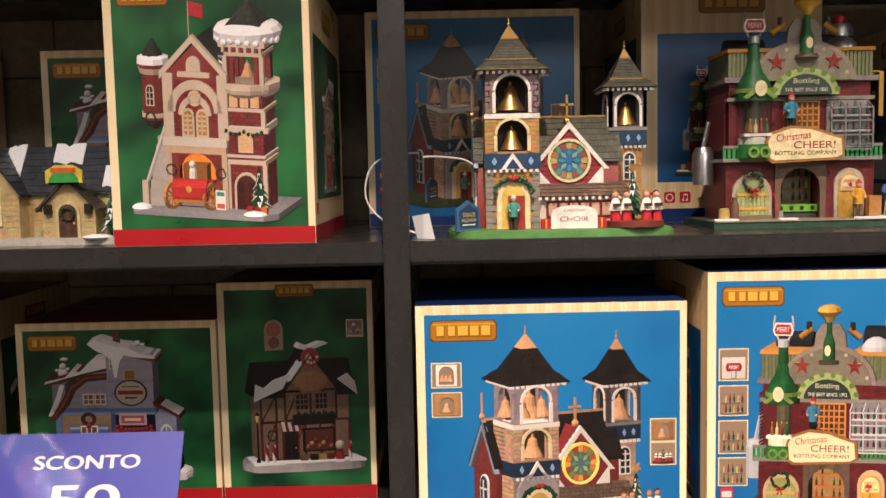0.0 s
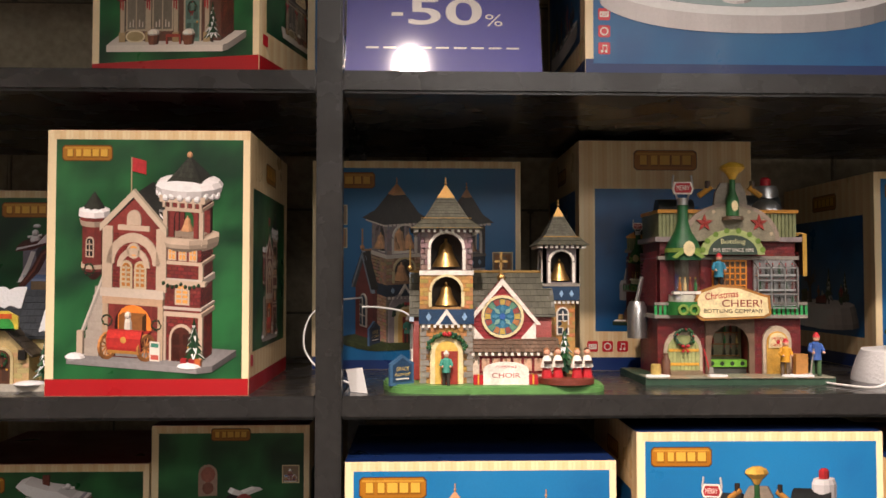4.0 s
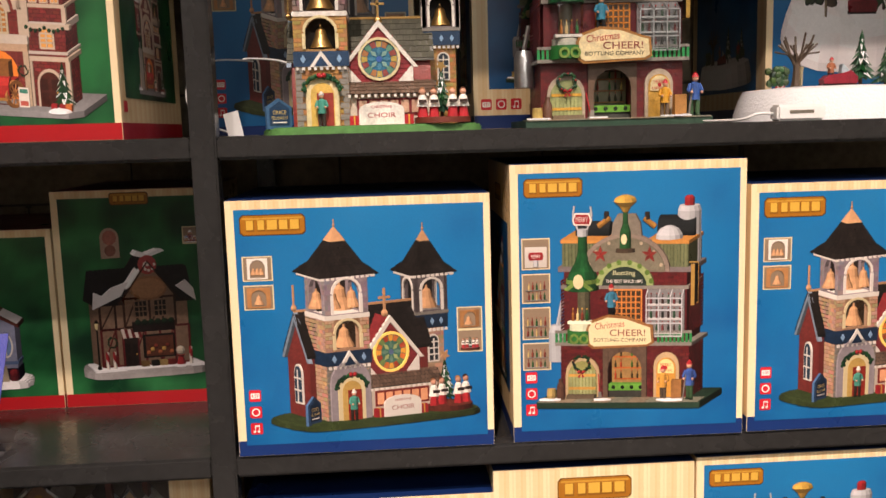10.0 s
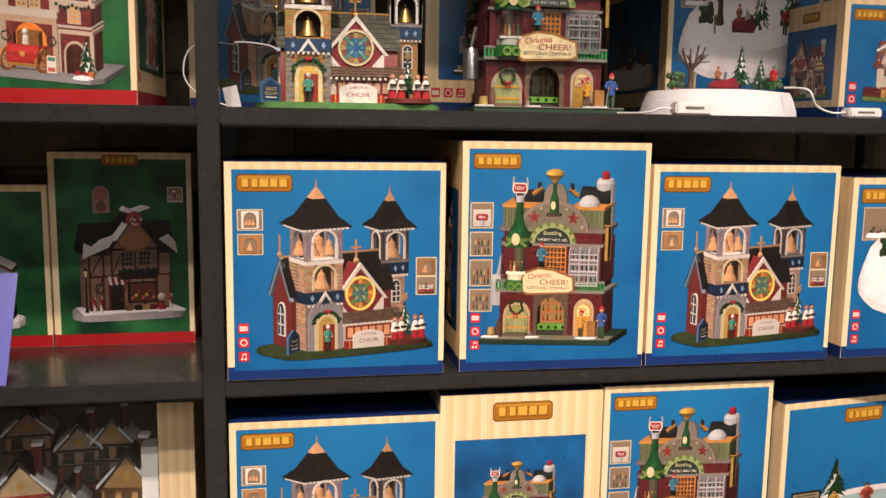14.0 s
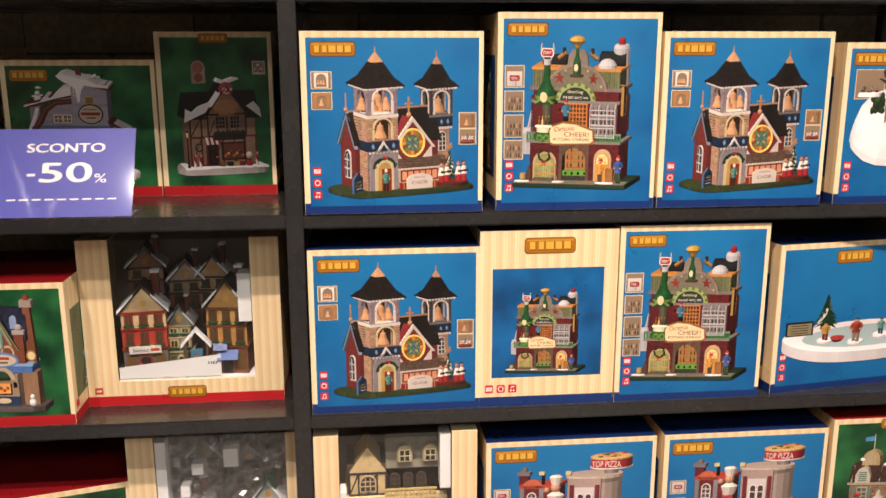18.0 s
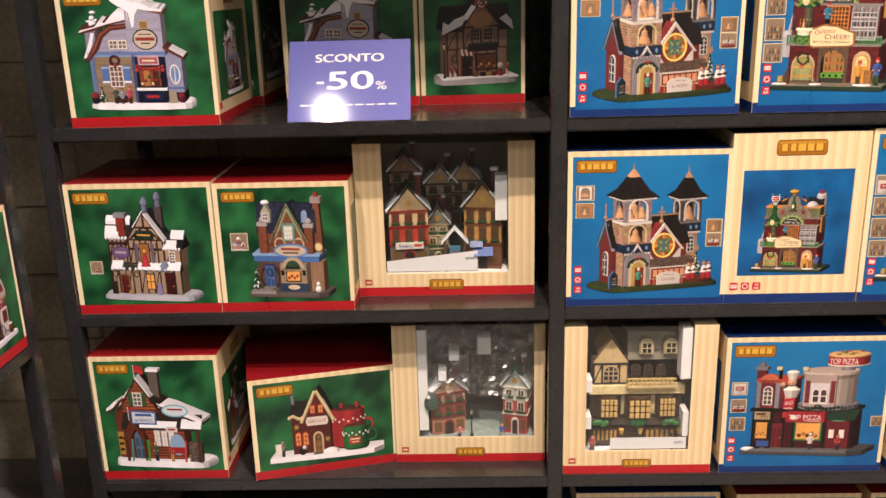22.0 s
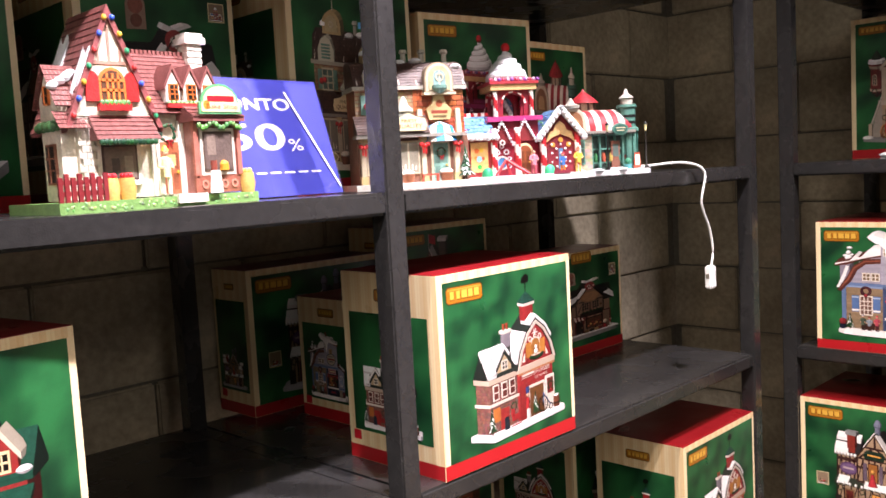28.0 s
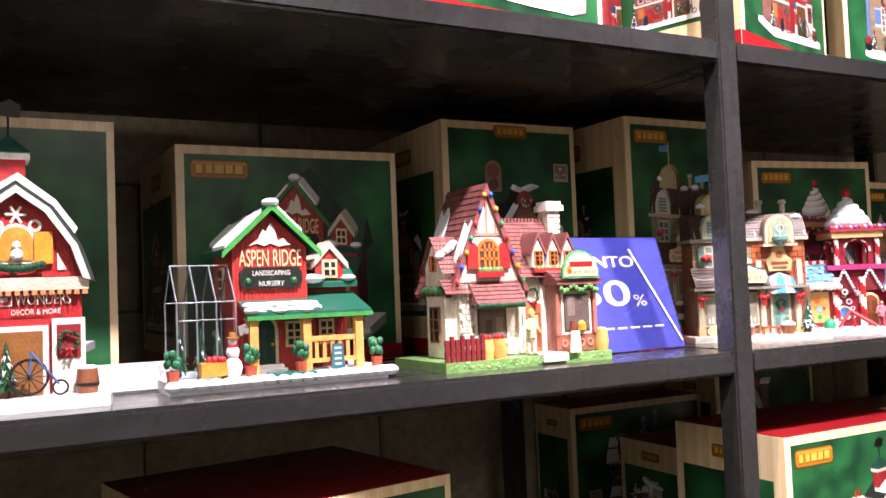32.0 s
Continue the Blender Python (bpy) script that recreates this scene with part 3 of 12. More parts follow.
tagged(solid("floor", WEST - 0.2, EAST + 0.2, SOUTH - 0.2, NORTH + 0.2, FLOOR_Z - 0.1, FLOOR_Z, "floor"), "smooth grey shop floor", "floor", kind="structure")
tagged(solid("ceiling", WEST - 0.2, EAST + 0.2, SOUTH - 0.2, NORTH + 0.2, CEIL_Z, CEIL_Z + 0.1, "ceiling"), "pale painted shop ceiling", "ceiling", kind="structure")
wall_north = tagged(solid("wall_north", WEST - 0.2, EAST + 0.2, NORTH, NORTH + 0.2, FLOOR_Z, CEIL_Z, "mortar"), "grey-brown concrete block wall behind the shelves", "wall", kind="structure")
wall_west = tagged(solid("wall_west", WEST - 0.2, WEST, SOUTH, NORTH, FLOOR_Z, CEIL_Z, "mortar"), "grey-brown concrete block wall behind the shelves", "wall", kind="structure")
tagged(solid("wall_east", EAST, EAST + 0.2, SOUTH, NORTH, FLOOR_Z, CEIL_Z, "wall"), "plain plastered shop wall", "wall", kind="structure")
tagged(solid("wall_south", WEST - 0.2, EAST + 0.2, SOUTH - 0.2, SOUTH, FLOOR_Z, CEIL_Z, "wall"), "plain plastered shop wall", "wall", kind="structure")

SHELF = 0.029


def shelving(name, m, bays, tops, depth, post=0.032):
    """A black shelving unit: bays are the post middles along its local x, its front at local y 0."""
    top = tagged(new(name), "charcoal black shelving unit with thick shelves and square posts", "shelving unit")
    top.matrix_world = m
    for i, x in enumerate(bays):
        for y in (0.0, depth - post):
            p = solid("post" if y == 0 else "back_post", -post / 2, post / 2, 0, post, FLOOR_Z, 2.45, "rack", top, 0.0025)
            p.location = (x, y, 0)
        solid("side_rail", x - post / 2 + 0.004, x + post / 2 - 0.004, post + 0.001, depth - post - 0.001, 2.40, 2.43, "rack", top)
    for a, b in zip(bays, bays[1:]):
        for z in tops:
            solid("shelf", a + post / 2 - 0.002, b - post / 2 + 0.002, 0.0015, depth - 0.002, z - SHELF, z, "rack", top, 0.004)
            if b != bays[-1]:
                solid("shelf_joint", b - post / 2 + 0.002, b + post / 2 - 0.002, post + 0.001, depth - post - 0.001, z - SHELF, z - 0.001, "rack", top)
    return top


TOP_A, TOP_B, TOP_C, TOP_D, TOP_E, TOP_F = 1.825, 1.421, 1.007, 0.602, 0.195, -0.165
FRONT = 1.058
LEFT_A, LEFT_B, LEFT_C, LEFT_D, LEFT_E = 1.822, 1.423, 1.022, 0.613, 0.205
LFRONT = -1.100
# the 2.23 shelves are out of view; the back one shades the top cartons
shelving("shelving_unit", pose(0, FRONT, 0), (-1.101, -0.053, 1.42, 2.6), (2.23, TOP_A, TOP_B, TOP_C, TOP_D, TOP_E, TOP_F), 0.57)
shelving("shelving_unit", pose(LFRONT, 0, 0, 0, 0, 90), (-2.20, -1.165, -0.133, 0.893), (2.23, LEFT_A, LEFT_B, LEFT_C, LEFT_D, LEFT_E, TOP_F), 0.57)


# ---- printed cartons ----
STRIPE, BAND_RED, BAND_NAVY = hexa("e0bf8c"), hexa("a91c22"), hexa("15306a")
PLAQUE, PLAQUE_EDGE, PLAQUE_MARK = hexa("a3691a"), hexa("5a3a10"), hexa("eec152")
PAPER = hexa("ecd7ae")


def raw(k, verts, face_cols):
    """Faces with a colour for every corner."""
    vs, fs, cs, _, _ = k.pieces[k.key]
    n = len(vs)
    vs.extend(verts)
    for f, c in face_cols:
        fs.append(tuple(n + i for i in f))
        cs.append(c)


def field(k, x0, x1, z0, z1, y, tone, seed=0, step=1.1):
    """A printed ground of soft clouds of colour."""
    nx, nz = max(2, int((x1 - x0) / step)), max(2, int((z1 - z0) / step))
    verts, cols = [], []
    for j in range(nz + 1):
        for i in range(nx + 1):
            x, z = x0 + (x1 - x0) * i / nx, z0 + (z1 - z0) * j / nz
            verts.append((x, y, z))
            n = noise.noise((x * 0.16 + seed, z * 0.16, 3.1)) + 0.6 * noise.noise((x * 0.42 + seed, z * 0.42, 7.7))
            cols.append(tone(n, i / nx, j / nz))
    faces = []
    for j in range(nz):
        for i in range(nx):
            f = (j * (nx + 1) + i, j * (nx + 1) + i + 1, (j + 1) * (nx + 1) + i + 1, (j + 1) * (nx + 1) + i)
            faces.append((f, tuple(cols[q] for q in f)))
    raw(k, verts, faces)


def mixed(a, b, t):
    t = max(0.0, min(1.0, t))
    return tuple(p + (q - p) * t for p, q in zip(a, b))


def green_tone(n, u, v):
    return mixed(hexa("0c321d"), hexa("296a3a"), 0.45 + n * 0.9)


def blue_tone(n, u, v):
    return mixed(mixed(hexa("0e4f8a"), hexa("2786bc"), v * 0.5 + 0.3 - abs(u - 0.5) * 0.5 + n * 0.25), hexa("11639c"), 0.4 + n * 0.3)


def night_tone(n, u, v):
    return mixed(hexa("0b3f6e"), hexa("1a6fb0"), 0.4 + n * 0.5)


# last entry is the lid, toned down for the shade under the shelf above
STYLES = {"green": (green_tone, BAND_RED, hexa("7c1218")), "blue": (blue_tone, BAND_NAVY, hexa("0f234e"))}


def stripes(k, x0, x1, z0, z1, y, wide=2.3):
    """Cream paper with soft stripes in several near tones."""
    k.rect(x0, x1, z0, z1, y, PAPER)
    x, i = x0 + wide * 0.3, 0
    while x < x1:
        for a, b, t in ((0.0, 0.30, 0.55), (0.30, 0.42, 0.9), (0.42, 0.62, 0.7), (0.80, 0.88, 0.4)):
            if x + wide * a < x1:
                k.rect(x + wide * a, min(x1, x + wide * b), z0, z1, y - 0.012, mixed(PAPER, STRIPE, t))
        x += wide


def plaque(k, x, z, w, y):
    """The maker's gilt plate, its mark as plain bars."""
    h = w * 0.3
    cut = h * 0.16
    def plate(g):
        return [(x - w / 2 - g + cut, z - h / 2 - g), (x + w / 2 + g - cut, z - h / 2 - g), (x + w / 2 + g, z - h / 2 - g + cut), (x + w / 2 + g, z + h / 2 + g - cut),
                (x + w / 2 + g - cut, z + h / 2 + g), (x - w / 2 - g + cut, z + h / 2 + g), (x - w / 2 - g, z + h / 2 + g - cut), (x - w / 2 - g, z - h / 2 - g + cut)]
    k.panel(plate(0.12), y, PLAQUE_EDGE)
    k.panel(plate(0.0), y - 0.01, PLAQUE)
    k.panel([(x - w * 0.47, z + h * 0.30), (x + w * 0.47, z + h * 0.30), (x + w * 0.47, z + h * 0.40), (x - w * 0.47, z + h * 0.40)], y - 0.015, mixed(PLAQUE, PLAQUE_MARK, 0.35))
    for i, s in enumerate((0.8, 0.75, 1.15, 0.95, 1.0)):
        u = x + w * (i - 2) * 0.175
        k.rect(u - w * 0.082 * s, u + w * 0.082 * s, z - h * 0.34, z + h * 0.26, y - 0.02, mixed(PLAQUE, PLAQUE_EDGE, 0.5))
        k.rect(u - w * 0.076 * s, u + w * 0.062 * s, z - h * 0.24, z + h * 0.26, y - 0.03, mixed(PLAQUE, PLAQUE_MARK, 0.62))


def icons(k, x, z, y, s=1.5, upright=True, n=3):
    """Red squares with the battery, turning and music marks."""
    for i in range(n):
        u, w = (x, z - i * s * 1.42) if upright else (x + i * s * 1.4, z)
        h = s / 2
        k.panel([(u - h * 0.8, w - h), (u + h * 0.8, w - h), (u + h, w - h * 0.8), (u + h, w + h * 0.8), (u + h * 0.8, w + h), (u - h * 0.8, w + h), (u - h, w + h * 0.8), (u - h, w - h * 0.8)], y, hexa("c8202e"))
        if i == 0:
            k.rect(u - h * 0.75, u + h * 0.75, w - h * 0.5, w + h * 0.45, y - 0.012, WHITE)
            k.text("4.5V", u, w, s * 0.6, s * 0.3, y - 0.02, hexa("c8202e"))
        elif i == 1:
            k.ring(u, w, h * 0.5, h * 0.72, y - 0.02, y - 0.01, WHITE, 10)
        else:
            k.rect(u - h * 0.3, u + h * 0.5, w + h * 0.35, w + h * 0.6, y - 0.012, WHITE)
            for e in (-0.25, 0.42):
                k.rect(u + h * e - 0.04, u + h * e + 0.04, w - h * 0.5, w + h * 0.5, y - 0.014, WHITE)
                k.disc(u + h * e - 0.1, w - h * 0.5, h * 0.24, y - 0.02, WHITE, 8)


PRINT_LIGHT = {"loading_bay": (2.6, 1.7, 0.9), "rose_window": (2.2, 1.5, 0.6), "rose_petal": (2.4, 1.5, 0.7), "rose_heart": (2.4, 1.5, 0.8), "hall_window": (1.6, 1.2, 0.9), "lit_hall": (1.6, 1.2, 0.8),
               "garage_door": (1.25, 1.1, 0.8), "shop_door": (1.3, 1.1, 0.8), "church_door": (1.5, 1.1, 0.9), "giant_bottle": (1.1, 1.2, 1.0), "name_sign": (1.7, 1.7, 1.8)}


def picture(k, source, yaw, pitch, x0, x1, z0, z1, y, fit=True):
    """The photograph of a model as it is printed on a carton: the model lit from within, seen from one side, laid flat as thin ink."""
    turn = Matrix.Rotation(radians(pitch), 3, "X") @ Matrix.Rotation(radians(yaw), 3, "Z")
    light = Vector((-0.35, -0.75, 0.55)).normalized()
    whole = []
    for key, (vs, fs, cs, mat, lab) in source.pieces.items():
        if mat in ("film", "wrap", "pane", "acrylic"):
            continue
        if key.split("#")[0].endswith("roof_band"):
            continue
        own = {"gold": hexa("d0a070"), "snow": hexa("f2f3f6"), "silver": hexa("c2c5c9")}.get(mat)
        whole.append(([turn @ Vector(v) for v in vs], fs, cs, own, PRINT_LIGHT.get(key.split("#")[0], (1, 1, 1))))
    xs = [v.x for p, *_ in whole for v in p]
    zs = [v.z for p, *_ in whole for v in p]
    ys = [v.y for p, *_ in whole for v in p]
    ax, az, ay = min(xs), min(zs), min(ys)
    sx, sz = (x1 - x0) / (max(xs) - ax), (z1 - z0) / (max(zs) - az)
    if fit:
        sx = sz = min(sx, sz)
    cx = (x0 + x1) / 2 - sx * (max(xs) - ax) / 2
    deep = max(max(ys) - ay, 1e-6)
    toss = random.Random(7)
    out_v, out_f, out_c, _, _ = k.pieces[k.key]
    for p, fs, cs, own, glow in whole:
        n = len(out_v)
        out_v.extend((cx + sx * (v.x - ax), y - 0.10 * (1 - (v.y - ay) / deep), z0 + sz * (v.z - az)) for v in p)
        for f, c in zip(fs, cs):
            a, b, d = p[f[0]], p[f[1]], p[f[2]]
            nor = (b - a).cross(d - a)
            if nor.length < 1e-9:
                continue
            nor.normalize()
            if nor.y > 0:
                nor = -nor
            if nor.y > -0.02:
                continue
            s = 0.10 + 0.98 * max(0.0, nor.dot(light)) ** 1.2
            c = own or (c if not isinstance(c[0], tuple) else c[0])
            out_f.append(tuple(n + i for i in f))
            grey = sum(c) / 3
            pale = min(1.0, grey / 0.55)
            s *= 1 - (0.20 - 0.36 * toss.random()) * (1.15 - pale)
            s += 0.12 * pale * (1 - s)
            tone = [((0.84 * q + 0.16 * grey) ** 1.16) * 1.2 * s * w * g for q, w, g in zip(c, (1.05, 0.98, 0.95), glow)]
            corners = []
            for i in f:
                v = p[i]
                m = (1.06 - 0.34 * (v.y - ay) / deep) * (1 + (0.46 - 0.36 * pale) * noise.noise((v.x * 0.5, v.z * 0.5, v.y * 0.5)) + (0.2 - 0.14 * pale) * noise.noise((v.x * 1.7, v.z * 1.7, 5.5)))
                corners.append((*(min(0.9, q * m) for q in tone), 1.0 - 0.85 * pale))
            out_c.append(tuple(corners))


CARTONS = {}


def carton_kit(kind, w, d, h, style, source, yaw, pitch=8, area=(0.06, 0.94, 0.03, 0.86), thumbs=(), marks=True, side_source=None, front="picture", seed=0, crown=False, plate=0.24, plate_x=0.0):
    """Pieces of a printed carton; its front at y = -d/2."""
    tone, band, lid = STYLES[style]
    k = Kit(seed + 5)
    k.pieces.clear()
    k.to("carton", "print")
    f = -d / 2
    b, t, low = 1.05, 1.15, 2.1
    k.box(-w / 2, w / 2, -d / 2, d / 2, 0, h, PAPER)
    cs = k.pieces["carton"][2]
    cs[1] = lid
    k.to("lid_flap", "print").box(-w / 2 + 0.1, w / 2 - 0.1, f + 0.1, d / 2 - 0.1, h - 0.05, h + 0.06, lid)
    k.to("front_print", "print")
    y = f - 0.03
    stripes(k, -w / 2 + 0.05, w / 2 - 0.05, low, h - 0.05, y)
    k.rect(-w / 2 + 0.04, w / 2 - 0.04, 0.05, low, y - 0.015, band)
    if front == "picture":
        k.rect(-w / 2 + 0.05, -w / 2 + b, low, h - t, y - 0.03, PAPER)
        k.rect(w / 2 - b * 0.8, w / 2 - 0.05, low, h - t, y - 0.03, PAPER)
        field(k, -w / 2 + b, w / 2 - b * 0.8, low - (0.0 if style == "green" else 0.6), h - t, y - 0.035, tone, seed * 7.3)
        fx0, fw, fz0, fh = -w / 2 + b, w - b * 1.8, low, h - t - low
        if source:
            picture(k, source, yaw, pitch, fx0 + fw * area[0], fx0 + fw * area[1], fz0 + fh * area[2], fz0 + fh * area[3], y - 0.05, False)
        k.to("maker_plate", "print")
        plaque(k, *((0, h - t - 0.2) if crown else (fx0 + w * plate * 0.5 + 0.8 + plate_x, h - t - w * plate * 0.15 - 0.8)), w * plate, y - 0.06)
        for tx, tz, tw, th, src, tyaw in thumbs:
            k.fresh("inset_photo", "print")
            x, z = fx0 + fw * tx, fz0 + fh * tz
            k.rect(x - tw / 2 - 0.15, x + tw / 2 + 0.15, z - th / 2 - 0.15, z + th / 2 + 0.15, y - 0.055, hexa("d9c9a0"))
            k.rect(x - tw / 2, x + tw / 2, z - th / 2, z + th / 2, y - 0.065, hexa("8a7560"))
            if src:
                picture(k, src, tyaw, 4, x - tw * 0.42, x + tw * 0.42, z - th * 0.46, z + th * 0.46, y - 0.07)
        if marks and style == "blue":
            icons(k.fresh("function_mark", "print"), fx0 + 1.4, fz0 + fh * 0.20, y - 0.06, 1.55)
    else:
        k.to("front_print", "print")
        px0, px1, pz0, pz1 = -w / 2 + w * 0.09, w / 2 - w * 0.10, h * 0.17, h * 0.79
        field(k, px0, px1, pz0, pz1, y - 0.035, night_tone if style == "blue" else green_tone, seed)
        if source:
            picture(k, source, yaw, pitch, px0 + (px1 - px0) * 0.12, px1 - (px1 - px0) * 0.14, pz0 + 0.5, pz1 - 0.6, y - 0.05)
        plaque(k.to("maker_plate", "print"), 0, h * 0.915, w * 0.36, y - 0.06)
        icons(k.fresh("function_mark", "print"), -w / 2 + 2.0, h * 0.105, y - 0.05, 1.7, False)
    for side in (-1, 1):
        k.fresh("side_print", "print")
        k.at(side * w / 2, 0, 0, 90 * side)
        y = -0.03
        stripes(k, -d / 2 + 0.05, d / 2 - 0.05, low, h - 0.05, y)
        k.rect(-d / 2 + 0.04, d / 2 - 0.04, 0.05, low, y - 0.015, band)
        hold, k.m = k.m, Matrix.Identity(4)
        sub = Kit(3)
        sub.pieces.clear()
        sub.to("p", "print")
        field(sub, -d / 2 + d * 0.07, d / 2 - d * 0.10, h * 0.16, h * 0.79, y - 0.035, night_tone if style == "blue" else green_tone, seed + 3, 2.0)
        if side_source or source:
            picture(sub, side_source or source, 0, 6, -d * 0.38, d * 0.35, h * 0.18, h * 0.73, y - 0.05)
        plaque(sub, 0, h * 0.885, d * 0.26, y - 0.05)
        if style == "green":
            sub.rect(-d / 2 + 1.0, -d / 2 + 2.6, h * 0.105, h * 0.105 + 1.4, y - 0.05, hexa("c8202e"))
        vs, fs, cs2, _, _ = sub.pieces["p"]
        kv, kf, kc, _, _ = k.pieces[k.key]
        n = len(kv)
        kv.extend(tuple(hold @ Vector(v)) for v in vs)
        kf.extend(tuple(n + i for i in q) for q in fs)
        kc.extend(cs2)
    k.at()
    return k


def stood(ob, x, y, z, turn=0.0):
    ob.matrix_world = pose(x, y, z, 0, 0, turn)
    return ob


def carton(kind, x, y, z, turn, label, **spec):
    """A carton with the middle of its front's foot at x, y, z, turned about it."""
    if kind not in CARTONS:
        kit = carton_kit(kind, **spec)
        CARTONS[kind] = (model("boxed_village_house", kit, pose(0, 0, 0), label, "boxed ornament", "boxed village houses"), spec["d"] / 200)
        first = True
    else:
        first = False
    ob, half = CARTONS[kind]
    m = pose(x, y, z, 0, 0, turn) @ Matrix.Translation((0, half, 0))
    if first:
        ob.matrix_world = m
        return ob
    return tagged(copy_thing(ob, m), label)


# ---- the model houses; each one also serves for the photograph on its carton ----
BRICK, TAN, SLATE, GREY = hexa("6a2429"), hexa("b98d52"), hexa("45413d"), hexa("8d8880")
NAVY, IVORY, STONE, PLUM = hexa("24405f"), hexa("e2d3a4"), hexa("b9ab97"), hexa("5b3038")


def bell(k, x, y, z, r):
    k.fresh("bell", "gold")
    k.turned(x, y, [(z, r), (z + r * 0.2, r * 0.92), (z + r * 0.9, r * 0.55), (z + r * 1.5, r * 0.42), (z + r * 1.75, r * 0.12), (z + r * 2.0, r * 0.1)], GOLD, 12)


def arcade_wall(k, x0, x1, z0, z1, y0, y1, w, h, sill, c):
    """A front with one round-headed opening right through it."""
    xm = (x0 + x1) / 2
    head = k.arch(xm, sill, w, h)
    k.prism([(x0, z0), (xm - w / 2, z0), (xm - w / 2, z1), (x0, z1)], y0, y1, c)
    k.prism([(xm + w / 2, z0), (x1, z0), (x1, z1), (xm + w / 2, z1)], y0, y1, c)
    k.box(xm - w / 2, xm + w / 2, y0, y1, z0, sill, c)
    top = head[2:]
    for a, b in zip(top, top[1:]):
        k.prism([b, a, (a[0], z1), (b[0], z1)], y0, y1, c)


def tooth_row(k, x0, x1, z, y, n, c, s=0.35):
    for i in range(n):
        u = x0 + (x1 - x0) * (i + 0.5) / n
        k.box(u - s / 2, u + s / 2, y - s, y, z - s, z, c)


def carol_group(k, x, y, z):
    k.fresh("carol_stage")
    k.turned(x, y, [(z, 3.7), (z + 0.7, 3.7), (z + 0.75, 3.4)], hexa("6e3428"), 20)
    for i, dx in enumerate((-2.6, -1.1, 1.3, 2.7)):
        k.fresh("carol_singer")
        u, v, b = x + dx, y - 1.2 + 0.5 * (i % 2), z + 0.75
        k.turned(u, v, [(b, 0.72), (b + 1.5, 0.5)], RED, 8)
        k.turned(u, v, [(b + 1.3, 0.82), (b + 2.6, 0.5), (b + 2.9, 0.2)], WHITE, 8)
        k.ball(u, v, b + 3.2, 0.45, hexa("c9957a"), 8)
        k.ball(u, v + 0.14, b + 3.4, 0.42, hexa(("8a5a34", "6a3a1a", "a8783a", "4a2a1a")[i]), 7)
        k.box(u - 0.5, u + 0.5, v - 1.1, v - 0.8, b + 1.8, b + 2.2, hexa("3a2a24"))


